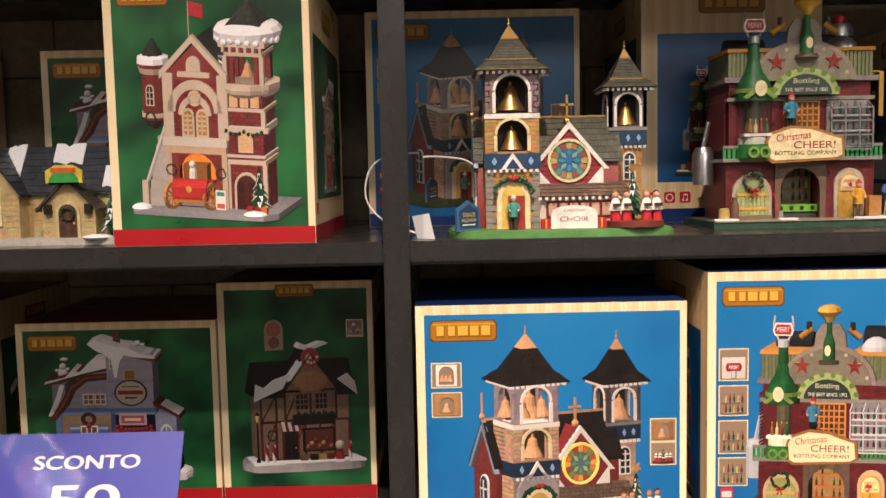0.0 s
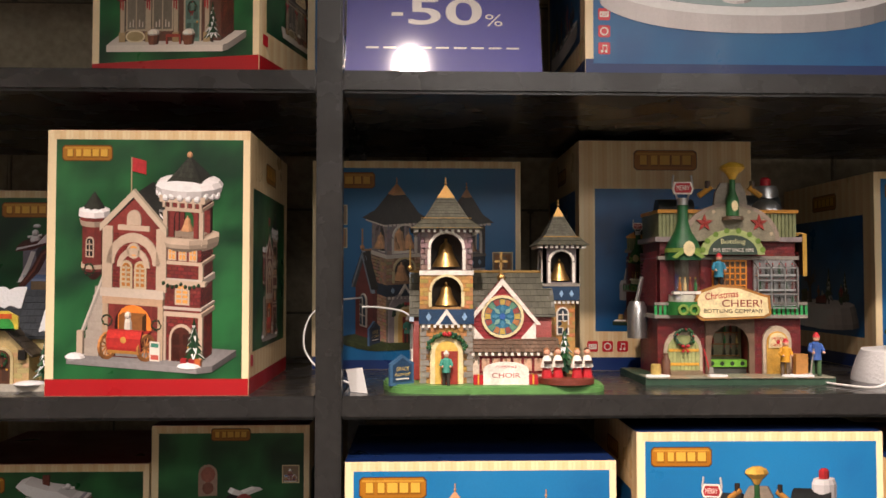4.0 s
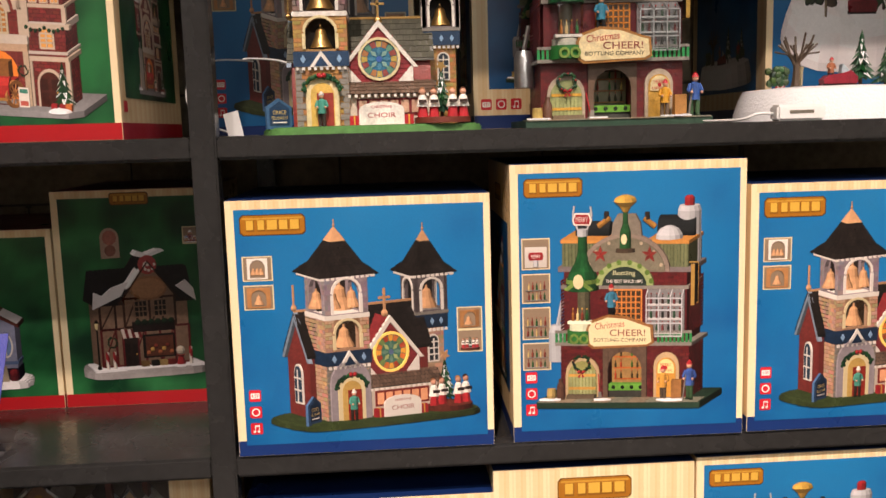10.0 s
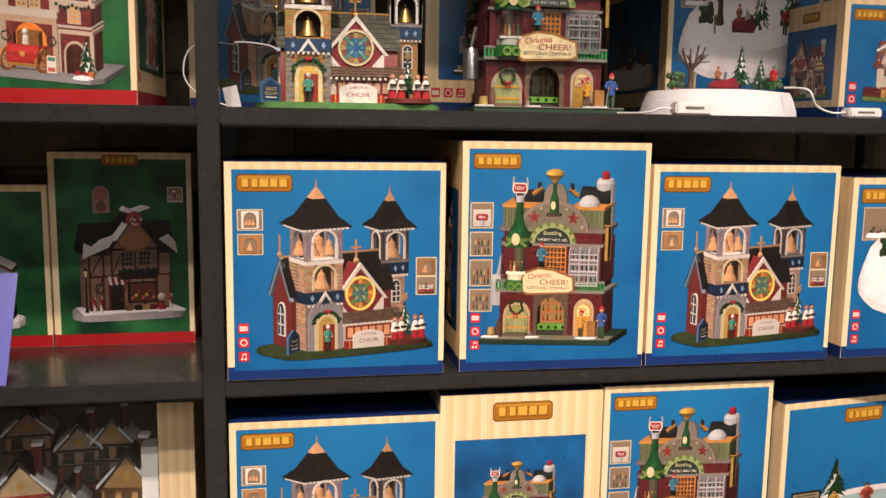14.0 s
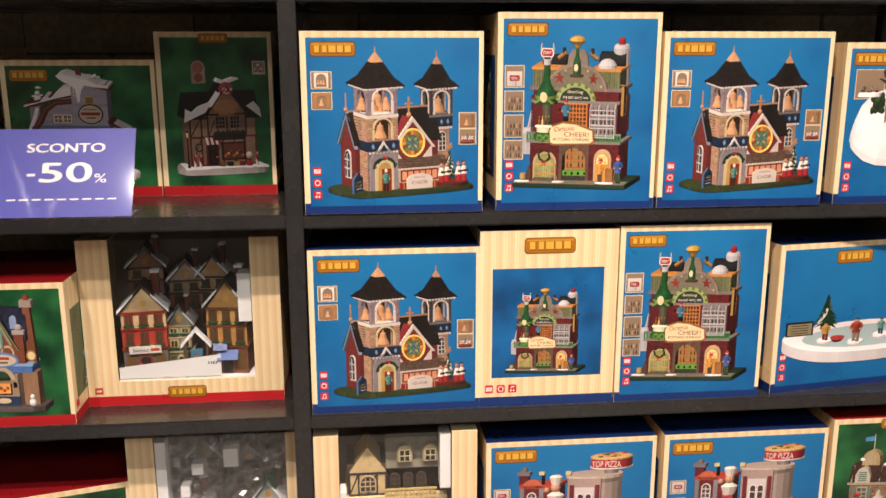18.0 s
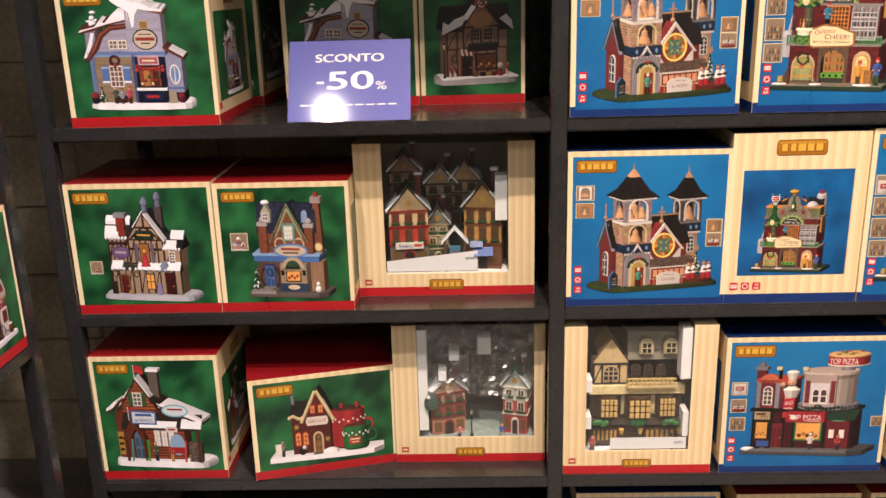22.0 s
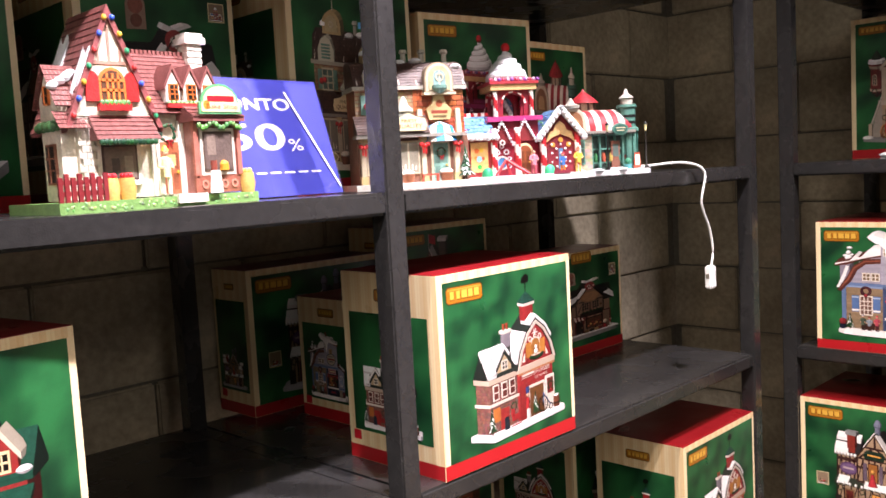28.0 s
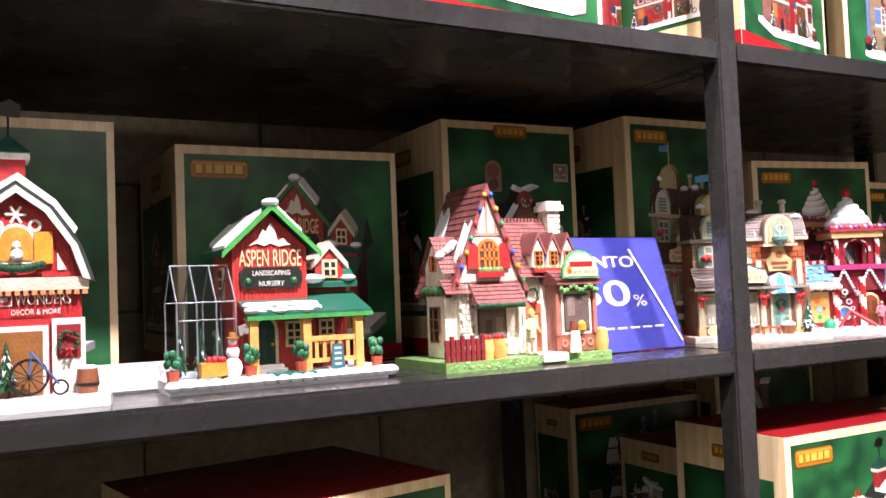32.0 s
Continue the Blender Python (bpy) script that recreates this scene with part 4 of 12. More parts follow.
def build_church(tan=TAN, slate=SLATE, mauve=hexa("8a7370"), core=hexa("a9824f"), photo=False):
    """The bell church; photo: as it looked when it was photographed for the carton, with a peal of bells and paler stone."""
    k = Kit(11)
    ground(k, 29, 16, 0.8, hexa("46552f") if photo else hexa("5a8a4c"), y=-0.5)
    k.to("nave").prism_x([(-1.5, 1), (6, 1), (6, 10), (2.2, 15), (-1.5, 10)], -10.5, 8, hexa("8f3a34"))
    k.at(-10.5, 2.2, 0, -90)
    k.to("gable_trim").prism([(-4.6, 8.8), (0, 15.4), (4.6, 8.8), (3.9, 8.8), (0, 14.2), (-3.9, 8.8)], -0.5, 0.1, hexa("8fa2b5"))
    window(k, 0, 3, 2.2, 5, 0, WHITE, hexa("33506a"), (2, 3), True)
    k.at()
    gable_roof(k, -10.5, 8, -1.5, 6, 10, 15, slate, "x", 0.5, 7, 22)
    k.to("ridge_trim", "gold").box(-10.9, 8.4, 2.05, 2.35, 15.3, 15.6, GOLD)
    for x in (-10.9,):
        k.box(x - 0.12, x + 0.12, 2.1, 2.3, 15.4, 19.0, GOLD).ball(x, 2.2, 15.9, 0.45, GOLD, 6)
    # main tower
    k.to("tower")
    X0, X1, Y0, Y1 = -9.6, -2.8, -5.6, 1.2
    k.box(X0, X1, Y0 + 0.3, Y1, 1, 10.4, core)
    k.bricks(X0, X1, 1, 8.4, Y0 + 0.3, 1.15, 0.55, tan)
    k.at(X0, (Y0 + Y1) / 2 + 0.15, 0, -90).bricks(-3.2, 3.2, 1, 15, 0, 1.15, 0.55, tan).at()
    for x in (X0, X1 - 0.8):
        for i in range(10):
            w = 1.2 if i % 2 else 0.8
            k.box(x if x == X0 else X1 - w, x + w if x == X0 else X1, Y0 + 0.12, Y0 + 0.4, 1 + i * 0.76, 1.68 + i * 0.76, hexa("8c8880"))
    k.to("tower_band").box(X0 - 0.15, X1 + 0.15, Y0 - 0.05, Y1 + 0.1, 8.6, 10.5, NAVY)
    k.prism([(-7.7, 8.5), (-4.7, 8.5), (-6.2, 10.6)], Y0 - 0.35, Y0 - 0.05, WHITE).prism([(-7.1, 8.6), (-5.3, 8.6), (-6.2, 9.9)], Y0 - 0.4, Y0 - 0.3, NAVY)
    for x in (-8.5, -3.9):
        k.prism([(x - 0.35, 9.5), (x, 9.0), (x + 0.35, 9.5), (x, 10.1)], Y0 - 0.15, Y0, hexa("8fb4d8"))
    tooth_row(k, X0, X1, 8.5, Y0, 9, WHITE)
    k.to("bell_stage")
    arcade_wall(k, X0, X1, 10.5, 15.0, Y0 + 0.2, Y0 + 1.0, 3.9, 3.9, 10.8, core)
    k.bricks(X0, -8.2, 10.6, 14.9, Y0 + 0.2, 1.1, 0.55, tan).bricks(-4.2, X1, 10.6, 14.9, Y0 + 0.2, 1.1, 0.55, tan)
    k.box(X0, X1, Y0 + 3.2, Y1, 10.5, 15, hexa("4a3a2a")).box(X0, X0 + 0.8, Y0 + 1, Y0 + 3.2, 10.5, 15, tan).box(X1 - 0.8, X1, Y0 + 1, Y0 + 3.2, 10.5, 15, tan)
    k.to("arch_trim")
    for zc, ww, hh in ((10.8, 3.9, 3.9), (15.6, 4.2, 4.7)):
        head = k.arch(-6.2, zc, ww, hh)[2:]
        for a, b in zip(head, head[1:]):
            k.prism([a, b, (-6.2 + (b[0] + 6.2) * 1.14, b[1] + 0.3), (-6.2 + (a[0] + 6.2) * 1.14, a[1] + 0.3)], Y0 - 0.1, Y0 + 0.3, IVORY if zc < 12 else WHITE)
        for s in (-1, 1):
            k.box(-6.2 + s * (ww / 2 + 0.15) - 0.2, -6.2 + s * (ww / 2 + 0.15) + 0.2, Y0 - 0.1, Y0 + 0.3, zc, zc + hh - ww / 2, IVORY if zc < 12 else WHITE)
    k.to("belfry")
    k.box(X0 - 0.1, X1 + 0.1, Y0, Y1, 14.9, 15.5, WHITE)
    # dark panel behind the bell: the belfry's inner shade put into its colour
    k.box(-8.4, -4.0, -0.4, 0.0, 15.5, 20.6, hexa("3a302c"))
    for side in range(4):
        k.at(-6.2, -2.2, 0, side * 90)
        arcade_wall(k, -3.3, 3.3, 15.5, 20.8, -3.3, -2.7, 4.2, 4.7, 15.55, mauve)
        k.bricks(-3.3, -2.3, 15.6, 20.7, -3.3, 1.0, 0.7, mauve, 0.15).bricks(2.3, 3.3, 15.6, 20.7, -3.3, 1.0, 0.7, mauve, 0.15)
    k.at()
    k.to("tower_roof")
    pyramid(k, -6.2, -2.2, 7.2, 7.2, 20.8, 26.8, slate, 8, 11, 1.0, 0.27)
    for side in range(4):
        k.at(-6.2, -2.2, 0, side * 90)
        tooth_row(k, -4.2, 4.2, 20.75, -3.9, 11, WHITE)
    k.at()
    gilt_cap(k, "finial", -6.2, -2.2, 1.2, 25.1, 27.0)
    k.to("roof_band", "gold")
    for half, z in ((3.2, 22.25), (4.5, 20.9)):
        for side in range(4):
            k.at(-6.2, -2.2, 0, side * 90).box(-half, half, -half - 0.06, -half + 0.04, z, z + 0.09, GOLD)
    k.at()
    bell(k, -6.2, -3.2, 16.0, 1.85)
    bell(k, -6.2, -4.2, 11.0, 1.5)
    if photo:
        for x, y in ((-7.7, -4.0), (-4.7, -4.0), (-9.3, -2.2)):
            bell(k, x, y, 16.3, 1.3)
        k.to("tower_arch").prism(k.arch(-6.2, 1, 6.2, 8.2), -5.95, -5.3, hexa("a39aa0"))
    # second tower
    X0, X1, Y0 = 7.2, 12.2, 0.5
    k.to("small_tower").box(X0 + 0.8, X1 - 0.6, Y0 + 0.4, Y0 + 5, 1, 11.5, tan)
    k.bricks(X0 + 0.8, X1 - 0.6, 6, 11.4, Y0 + 0.4, 1.1, 0.55, tan)
    window(k, 9.9, 7.0, 1.3, 3.4, Y0 + 0.38, WHITE, hexa("2a3440"), (2, 4), True, 0.2)
    k.to("small_band").box(X0, X1, Y0, Y0 + 5, 11.5, 13.4, NAVY)
    for x in (8.3, 9.7, 11.1):
        k.prism([(x - 0.3, 12.4), (x, 11.9), (x + 0.3, 12.4), (x, 12.9)], Y0 - 0.1, Y0, hexa("8fb4d8"))
    tooth_row(k, X0, X1, 11.4, Y0 + 0.2, 8, WHITE)
    k.to("small_belfry").box(X0 - 0.1, X1 + 0.1, Y0 - 0.1, Y0 + 5.1, 13.4, 13.8, GREY)
    for side in range(4):
        k.at(9.7, 3.0, 0, side * 90)
        arcade_wall(k, -2.5, 2.5, 13.8, 19.0, -2.5, -2.0, 3.0, 4.2, 14.0, hexa("7a7072"))
        k.box(-1.85, -1.5, -2.65, -2.3, 13.9, 16.7, WHITE).box(1.5, 1.85, -2.65, -2.3, 13.9, 16.7, WHITE)
        head = k.arch(0, 14.0, 3.0, 4.2)[2:]
        for a, b in zip(head, head[1:]):
            k.prism([a, b, (b[0] * 1.22, b[1] + 0.25), (a[0] * 1.22, a[1] + 0.25)], -2.65, -2.3, WHITE)
    k.at()
    k.to("small_roof")
    pyramid(k, 9.7, 3.0, 5.4, 5.4, 19.0, 24.4, slate, 7, 9, 0.9, 0.24)
    for side in range(4):
        k.at(9.7, 3.0, 0, side * 90)
        tooth_row(k, -3.2, 3.2, 18.95, -3.0, 9, WHITE)
    k.at()
    gilt_cap(k, "small_finial", 9.7, 3.0, 0.78, 23.0, 24.6)
    # here too the shade inside is a dark-coloured panel behind the bell
    k.to("small_belfry").box(7.9, 11.5, 4.1, 4.5, 13.8, 18.9, hexa("2a2422"))
    k.to("small_roof_band", "gold")
    for half, z in ((2.4, 20.15), (3.45, 19.05)):
        for side in range(4):
            k.at(9.7, 3.0, 0, side * 90).box(-half, half, -half - 0.06, -half + 0.04, z, z + 0.13, GOLD)
    k.at()
    bell(k, 9.7, 2.2, 14.2, 1.5)
    # gabled front with the rose window
    k.to("gable").prism([(-3.2, 1), (5.6, 1), (5.6, 9.0), (1.2, 14.2), (-3.2, 9.0)], -3.6, 2, hexa("8e2f33"))
    for i in range(12):
        z = 6.4 + i * 0.62
        w = 4.4 if z < 9 else max(0.2, 4.4 * (14.2 - z) / 5.2)
        k.fresh("gable_course").box(1.2 - w, 1.2 + w, -3.68, -3.5, z, z + 0.5, hexa("93343a"), 0.12)
    k.to("gable_trim").prism([(-3.9, 8.4), (1.2, 14.5), (6.3, 8.4), (5.7, 8.4), (1.2, 13.6), (-3.3, 8.4)], -4.0, -3.4, WHITE)
    k.to("cross", "gold").box(1.05, 1.35, -2.2, -1.9, 14.4, 18.0, GOLD).box(0.3, 2.1, -2.2, -1.9, 16.6, 16.9, GOLD).ball(1.2, -2.05, 14.6, 0.55, GOLD, 6)
    k.to("rose_window").ring(1.2, 9.5, 2.45, 2.8, -4.0, -3.6, IVORY, 20)
    k.disc(1.2, 9.5, 2.45, -3.75, hexa("2e6f8e"), 20)
    for i in range(16):
        a, b = math.pi * (i - 0.44) / 8, math.pi * (i + 0.44) / 8
        k.fresh("rose_petal").panel([(1.2 + r * math.cos(t), 9.5 + r * math.sin(t)) for r, t in ((1.55, a), (2.36, a), (2.36, b), (1.55, b))], -3.82, hexa(("b8a052", "8f4a44", "5f8f78", "a8744a")[i % 4]))
    for i in range(8):
        a = math.pi * i / 4
        k.fresh("rose_petal").panel([(1.2 + r * math.cos(a + t), 9.5 + r * math.sin(a + t)) for r, t in ((0.45, 0), (1.0, -0.3), (1.62, 0), (1.0, 0.3))], -3.85, hexa(("4a86a4", "7fa8a0")[i % 2]))
    k.fresh("rose_heart").disc(1.2, 9.5, 0.4, -3.86, hexa("3a64b0"), 8)
    for s in (-1, 1):
        k.to("white_quoin").prism([(1.2 + s * 4.4, 6.6), (1.2 + s * 2.4, 6.6), (1.2 + s * 4.4, 8.9)], -3.8, -3.6, WHITE)
    k.to("porch_roof").prism_x([(-5.4, 4.9), (-3.4, 6.6), (-3.4, 4.9)], -3.2, 8.6, slate)
    k.shingles((-3.2, -5.5, 4.95), (8.6, -5.5, 4.95), (8.6, -3.4, 6.75), (-3.2, -3.4, 6.75), 4, 20, hexa("6a5648"))
    tooth_row(k, -3.2, 8.6, 4.9, -5.2, 14, WHITE)
    k.to("hall").box(-2.8, 7.8, -4.6, 0, 1, 4.9, hexa("d4c9b6"))
    k.to("hall_window").box(-1.9, 6.6, -4.75, -4.5, 2.2, 4.4, hexa("7a2a2c"))
    for i in range(6):
        k.box(-1.6 + i * 1.37, -0.6 + i * 1.37, -4.9, -4.7, 2.5, 4.1, hexa("c9a48a"))
    # porch door
    k.to("porch").prism(k.arch(-6.2, 1, 4.2, 6.4), -6.2, -5.4, IVORY)
    k.prism(k.arch(-6.2, 1, 3.0, 5.5), -6.32, -6.0, hexa("d8b45a"))
    k.to("church_door").box(-6.9, -4.8, -6.5, -6.3, 1, 5.2, hexa("94342a"))
    for i in range(44):
        a = math.pi * (0.04 + 0.92 * i / 43)
        q = k.rnd.uniform(0.9, 1.1)
        k.to("garland").ball(-6.2 + 2.4 * q * math.cos(a), -6.5 + k.rnd.uniform(-0.15, 0.15), 5.3 + 2.0 * q * math.sin(a), 0.26, tuple(v * k.rnd.uniform(0.6, 1.5) for v in PINE), 5)
    k.fresh("garland_bow").ball(-6.5, -6.8, 7.4, 0.32, RED, 7).ball(-5.9, -6.8, 7.4, 0.32, RED, 7).ball(-6.2, -6.9, 7.3, 0.2, RED, 6)
    figure(k, -6.3, -7.0, 0.95, 4.3, hexa("4a9a88"), hexa("3a342e"), hexa("d8d2c8"))
    # signs
    k.to("choir_sign").prism([(-1.6, 1.0), (4.2, 1.0), (4.2, 2.9)] + [(1.3 + 2.9 * math.cos(a), 2.9 + 1.0 * math.sin(a)) for a in [math.pi * i / 8 for i in range(9)]] + [(-1.6, 2.9)], -7.2, -6.9, WHITE)
    k.text("CHRISTMAS", 1.3, 3.25, 2.6, 0.32, -7.24, RED).text("CHOIR", 1.3, 2.2, 3.6, 0.62, -7.24, hexa("b04a4a"))
    for s in (-2.2, 4.8):
        k.fresh("gift").box(s - 0.6, s + 0.6, -6.9, -5.9, 1, 2.2, RED).box(s - 0.1, s + 0.1, -6.95, -5.85, 1, 2.25, GOLD)
    k.at(-12.0, -5.4, 0, 34)
    k.to("name_sign").prism([(-1.8, 0.8), (1.8, 0.8), (1.8, 3.6), (0, 4.7), (-1.8, 3.6)], -0.2, 0.2, hexa("3f6488"))
    k.prism([(-1.4, 1.3), (1.4, 1.3), (1.4, 3.4), (0, 4.3), (-1.4, 3.4)], -0.28, -0.1, hexa("24405f"))
    k.text("GRACE", 0, 2.9, 1.9, 0.5, -0.3, hexa("d8c070")).text("FELLOWSHIP", 0, 2.2, 2.3, 0.4, -0.3, hexa("d8c070"))
    k.rect(-1.0, 1.0, 1.55, 1.7, -0.3, WHITE)
    k.at()
    carol_group(k, 9.2, -5.2, 1.05)
    fir(k, 9.2, -4.6, 1.6, 6.4, 1.9)
    k.to("star", "gold").prism([(9.2 + (0.8 if i % 2 else 0.35) * math.sin(math.pi * i / 5), 8.4 + (0.8 if i % 2 else 0.4) * math.cos(math.pi * i / 5)) for i in range(10)], -4.9, -4.6, GOLD)
    return k


def bottle(k, x, y, z, s, c, cap):
    k.turned(x, y, [(z, 0.3 * s), (z + 1.2 * s, 0.3 * s), (z + 1.6 * s, 0.11 * s), (z + 2.2 * s, 0.11 * s)], c, 7)
    k.turned(x, y, [(z + 2.15 * s, 0.14 * s), (z + 2.4 * s, 0.14 * s)], cap, 6)


def build_bottling():
    k = Kit(12)
    wood = hexa("8a5a34")
    sage, lime = hexa("97a06c"), hexa("7d9c46")
    k.to("base").slab([(-13.5, -9), (13.5, -9), (13.5, 6), (-13.5, 6)], 0, 1.0, hexa("2f4a3a"))
    for i in range(9):
        k.box(-13.3 + i * 2.96, -10.4 + i * 2.96, -9.2, -4.6, 0.95, 1.12, (hexa("8a8a78"), hexa("9a8a72"))[i % 2], 0.1)
    for x, y, r in ((-11.5, -7.8, 1.8), (8.5, -8.3, 2.2), (-3, -8.0, 1.3)):
        k.to("snow_drift", "snow").slab([(x + r * math.cos(a) * k.rnd.uniform(0.8, 1.2), y + 0.5 * r * math.sin(a)) for a in [math.pi * i / 6 for i in range(12)]], 1.1, 1.35, SNOW)
    k.to("ground_floor")
    k.box(-10.5, -3.2, -4.5, 5, 1, 9.2, BRICK).box(3.2, 10.5, -4.5, 5, 1, 9.2, BRICK).box(-3.2, 3.2, -0.5, 5, 1, 9.2, hexa("54453a")).box(-3.2, 3.2, -4.5, 5, 8.2, 9.2, BRICK)
    k.bricks(-10.5, -3.2, 1, 9.2, -4.5, 1.05, 0.5, hexa("70292a")).bricks(3.2, 10.5, 1, 9.2, -4.5, 1.05, 0.5, hexa("70292a"))
    for s in (-1, 1):
        k.fresh("side_wall").at(s * 10.5, 0.2, 0, 90 * s).bricks(-4.7, 4.7, 1, 9.2, 0, 1.1, 0.5, hexa("70292a")).bricks(-4.4, 4.4, 11, 19, 0, 1.1, 0.5, hexa("7a2c2e")).at()
    k.to("loading_bay").box(-3.0, 3.0, -1.2, -0.6, 1, 8.0, hexa("7a7560"))
    for i in range(3):
        k.box(-2.6, 2.6, -1.6, -1.1, 3.4 + i * 1.7, 3.6 + i * 1.7, wood)
        for j in range(6):
            if k.rnd.random() < 0.75:
                bottle(k, -2.3 + j * 0.9, -1.6, 3.6 + i * 1.7, 0.55, hexa(k.rnd.choice(("2f6a3a", "8a3a2a", "c8b070", "3a3a30"))), RED)
    k.to("conveyor").box(-3.0, 3.0, -3.2, -1.8, 1.0, 2.0, hexa("4a4a44")).box(-3.0, 3.0, -3.5, -1.8, 2.0, 3.0, hexa("6fae3c"))
    for i in range(4):
        k.disc(-2.2 + i * 1.5, 2.5, 0.33, -3.55, hexa("20301c"), 8)
    arcade_wall(k.to("bay_arch"), -3.6, 3.6, 1, 9.0, -4.9, -4.4, 5.6, 7.2, 1, hexa("6f5a4a"))
    # doors
    for i in range(7):
        a = math.pi * (i + 0.5) / 7
        k.to("crown_flower").disc(0.2 + 6.0 * math.cos(a), 20.4 + 4.7 * math.sin(a), 0.28, -5.42, hexa("b9a88c"), 7)
    k.to("garage_door").prism(k.arch(-6.9, 1.2, 5.6, 6.3), -4.95, -4.5, STONE).prism(k.arch(-6.9, 1.2, 4.7, 5.6), -5.1, -4.6, sage)
    for i in range(8):
        k.fresh("door_board").box(-9.0 + i * 0.55, -8.58 + i * 0.55, -5.2, -5.05, 1.3, 5.4, hexa("a5ac74"), 0.08)
    for z in (2.4, 4.4):
        k.fresh("door_band").box(-9.1, -4.7, -5.28, -5.15, z, z + 0.4, hexa("d9a640"))
    wreath(k, -6.9, 6.4, 1.25, -5.6)
    k.to("step").box(-9.2, -4.6, -6.6, -4.9, 1, 1.7, hexa("7a6a54"))
    k.to("shop_door").prism(k.arch(6.9, 1.1, 4.2, 7.0), -4.95, -4.5, STONE).prism(k.arch(6.9, 1.1, 3.2, 6.2), -5.1, -4.6, hexa("c49a44"))
    k.prism(k.arch(6.9, 4.9, 2.7, 2.2), -5.25, -5.0, IVORY).text("MERRY", 6.9, 6.2, 1.8, 0.45, -5.3, RED).text("CHRISTMAS", 6.9, 5.3, 2.2, 0.4, -5.3, RED)
    k.disc(6.9, 5.75, 0.3, -5.3, RED, 8)
    # rail and upper floor
    k.to("balcony").box(-11.2, 11.2, -5.6, 5.2, 9.2, 9.7, GREY).box(-11.2, 11.2, -5.6, -5.3, 11.1, 11.5, GREY)
    for i in range(34):
        x = -11.0 + i * 0.667
        if not -5.2 < x < 5.4:
            k.fresh("baluster").box(x - 0.2, x + 0.2, -5.5, -5.35, 9.7, 11.1, hexa("2f9a54"))
    k.to("upper_floor").box(-10.0, 10.0, -4.2, 5, 9.7, 20.4, BRICK)
    k.bricks(-10, -9.2, 11.3, 19, -4.2, 1.0, 0.5, hexa("70292a")).bricks(-4.5, -3.6, 11.3, 19, -4.2, 1.0, 0.5, hexa("70292a")).bricks(-9.9, 9.9, 18.2, 20.3, -4.2, 1.05, 0.5, hexa("70292a"))
    k.box(-10.4, 10.4, -4.7, 5.2, 17.7, 18.2, GREY).box(-10.8, 10.8, -4.9, 5.3, 20.3, 21.0, hexa("8a7f80"))
    # giant bottle
    k.to("giant_bottle").turned(-6.8, -4.9, [(9.7, 2.5), (11.6, 2.5)], hexa("2f7a3a"), 16)
    k.turned(-6.8, -4.9, [(11.6, 2.15), (12.6, 2.15)], hexa("d8d4c4"), 14).turned(-6.8, -4.0, [(12.6, 1.1), (17.6, 1.1)], hexa("6a6252"), 10)
    k.turned(-6.8, -4.9, [(17.6, 2.6), (17.7, 2.6), (19.2, 2.55), (20.5, 2.0), (21.8, 1.2), (23.2, 0.8), (25.6, 0.72)], hexa("1f5a34"), 16)
    for i in range(4):
        bottle(k, -7.9 + i * 0.75, -6.9, 13.2, 0.8, hexa(("a86a2a", "d8c08a", "8a3a2a", "2f6a3a")[i]), GOLD)
    k.box(-8.8, -4.9, -7.0, -5.5, 12.7, 13.1, WHITE)
    k.to("glass_drum", "pane").turned(-6.8, -4.9, [(11.6, 2.45), (17.6, 2.45)], WHITE, 16)
    k.to("bottle_ribbon").turned(-6.8, -4.9, [(18.7, 2.66), (19.3, 2.62)], lime, 16)
    k.prism([(-9.2, 18.0), (-8.6, 17.8), (-6.4, 19.3), (-6.8, 19.8)], -7.7, -7.5, lime).prism([(-4.4, 18.0), (-5.0, 17.8), (-7.2, 19.3), (-6.8, 19.8)], -7.7, -7.5, lime)
    k.disc(-6.8, 19.2, 0.85, -7.85, IVORY, 12, 1.1)
    for s in (-1, 1):
        k.to("scroll").ring(-6.8 + s * 0.8, 10.5, 0.45, 0.8, -7.6, -7.3, lime, 10)
    k.to("stopper", "silver").turned(-6.8, -4.9, [(25.6, 0.85), (26.6, 0.85)], GREY, 10)
    for s in (-1, 1):
        k.rod((-6.8 + s * 0.7, -4.9, 26.4), (-6.8 + s * 1.5, -4.9, 28.6), 0.16, GREY).rod((-6.8 + s * 1.5, -4.9, 28.6), (-6.8 + s * 1.3, -4.9, 30.0), 0.16, GREY)
    k.to("merry_sign").prism([(-8.1, 27.2), (-5.5, 27.2), (-5.2, 28.0), (-5.6, 29.0), (-8.0, 29.0), (-8.4, 28.0)], -5.2, -4.8, WHITE).prism([(-7.9, 27.4), (-5.7, 27.4), (-5.5, 28.0), (-5.8, 28.8), (-7.8, 28.8), (-8.1, 28.0)], -5.28, -5.0, RED)
    k.text("MERRY", -6.8, 28.1, 1.9, 0.7, -5.32, WHITE)
    # middle window, worker and cabinet
    window(k, 0.2, 12.2, 4.6, 5.2, -4.2, hexa("d98a2e"), hexa("5a4630"), (6, 6))
    k.to("loading_shelf").box(-3.4, 3.4, -5.6, -4.2, 11.3, 11.9, wood)
    figure(k, -1.9, -5.8, 13.1, 5.4, hexa("3a8aa8"), hexa("2a2a2a"), RED)
    k.to("ladder").rod((-2.6, -6.0, 11.9), (-2.2, -5.4, 15.4), 0.12, wood).rod((-1.2, -6.0, 11.9), (-0.8, -5.4, 15.4), 0.12, wood)
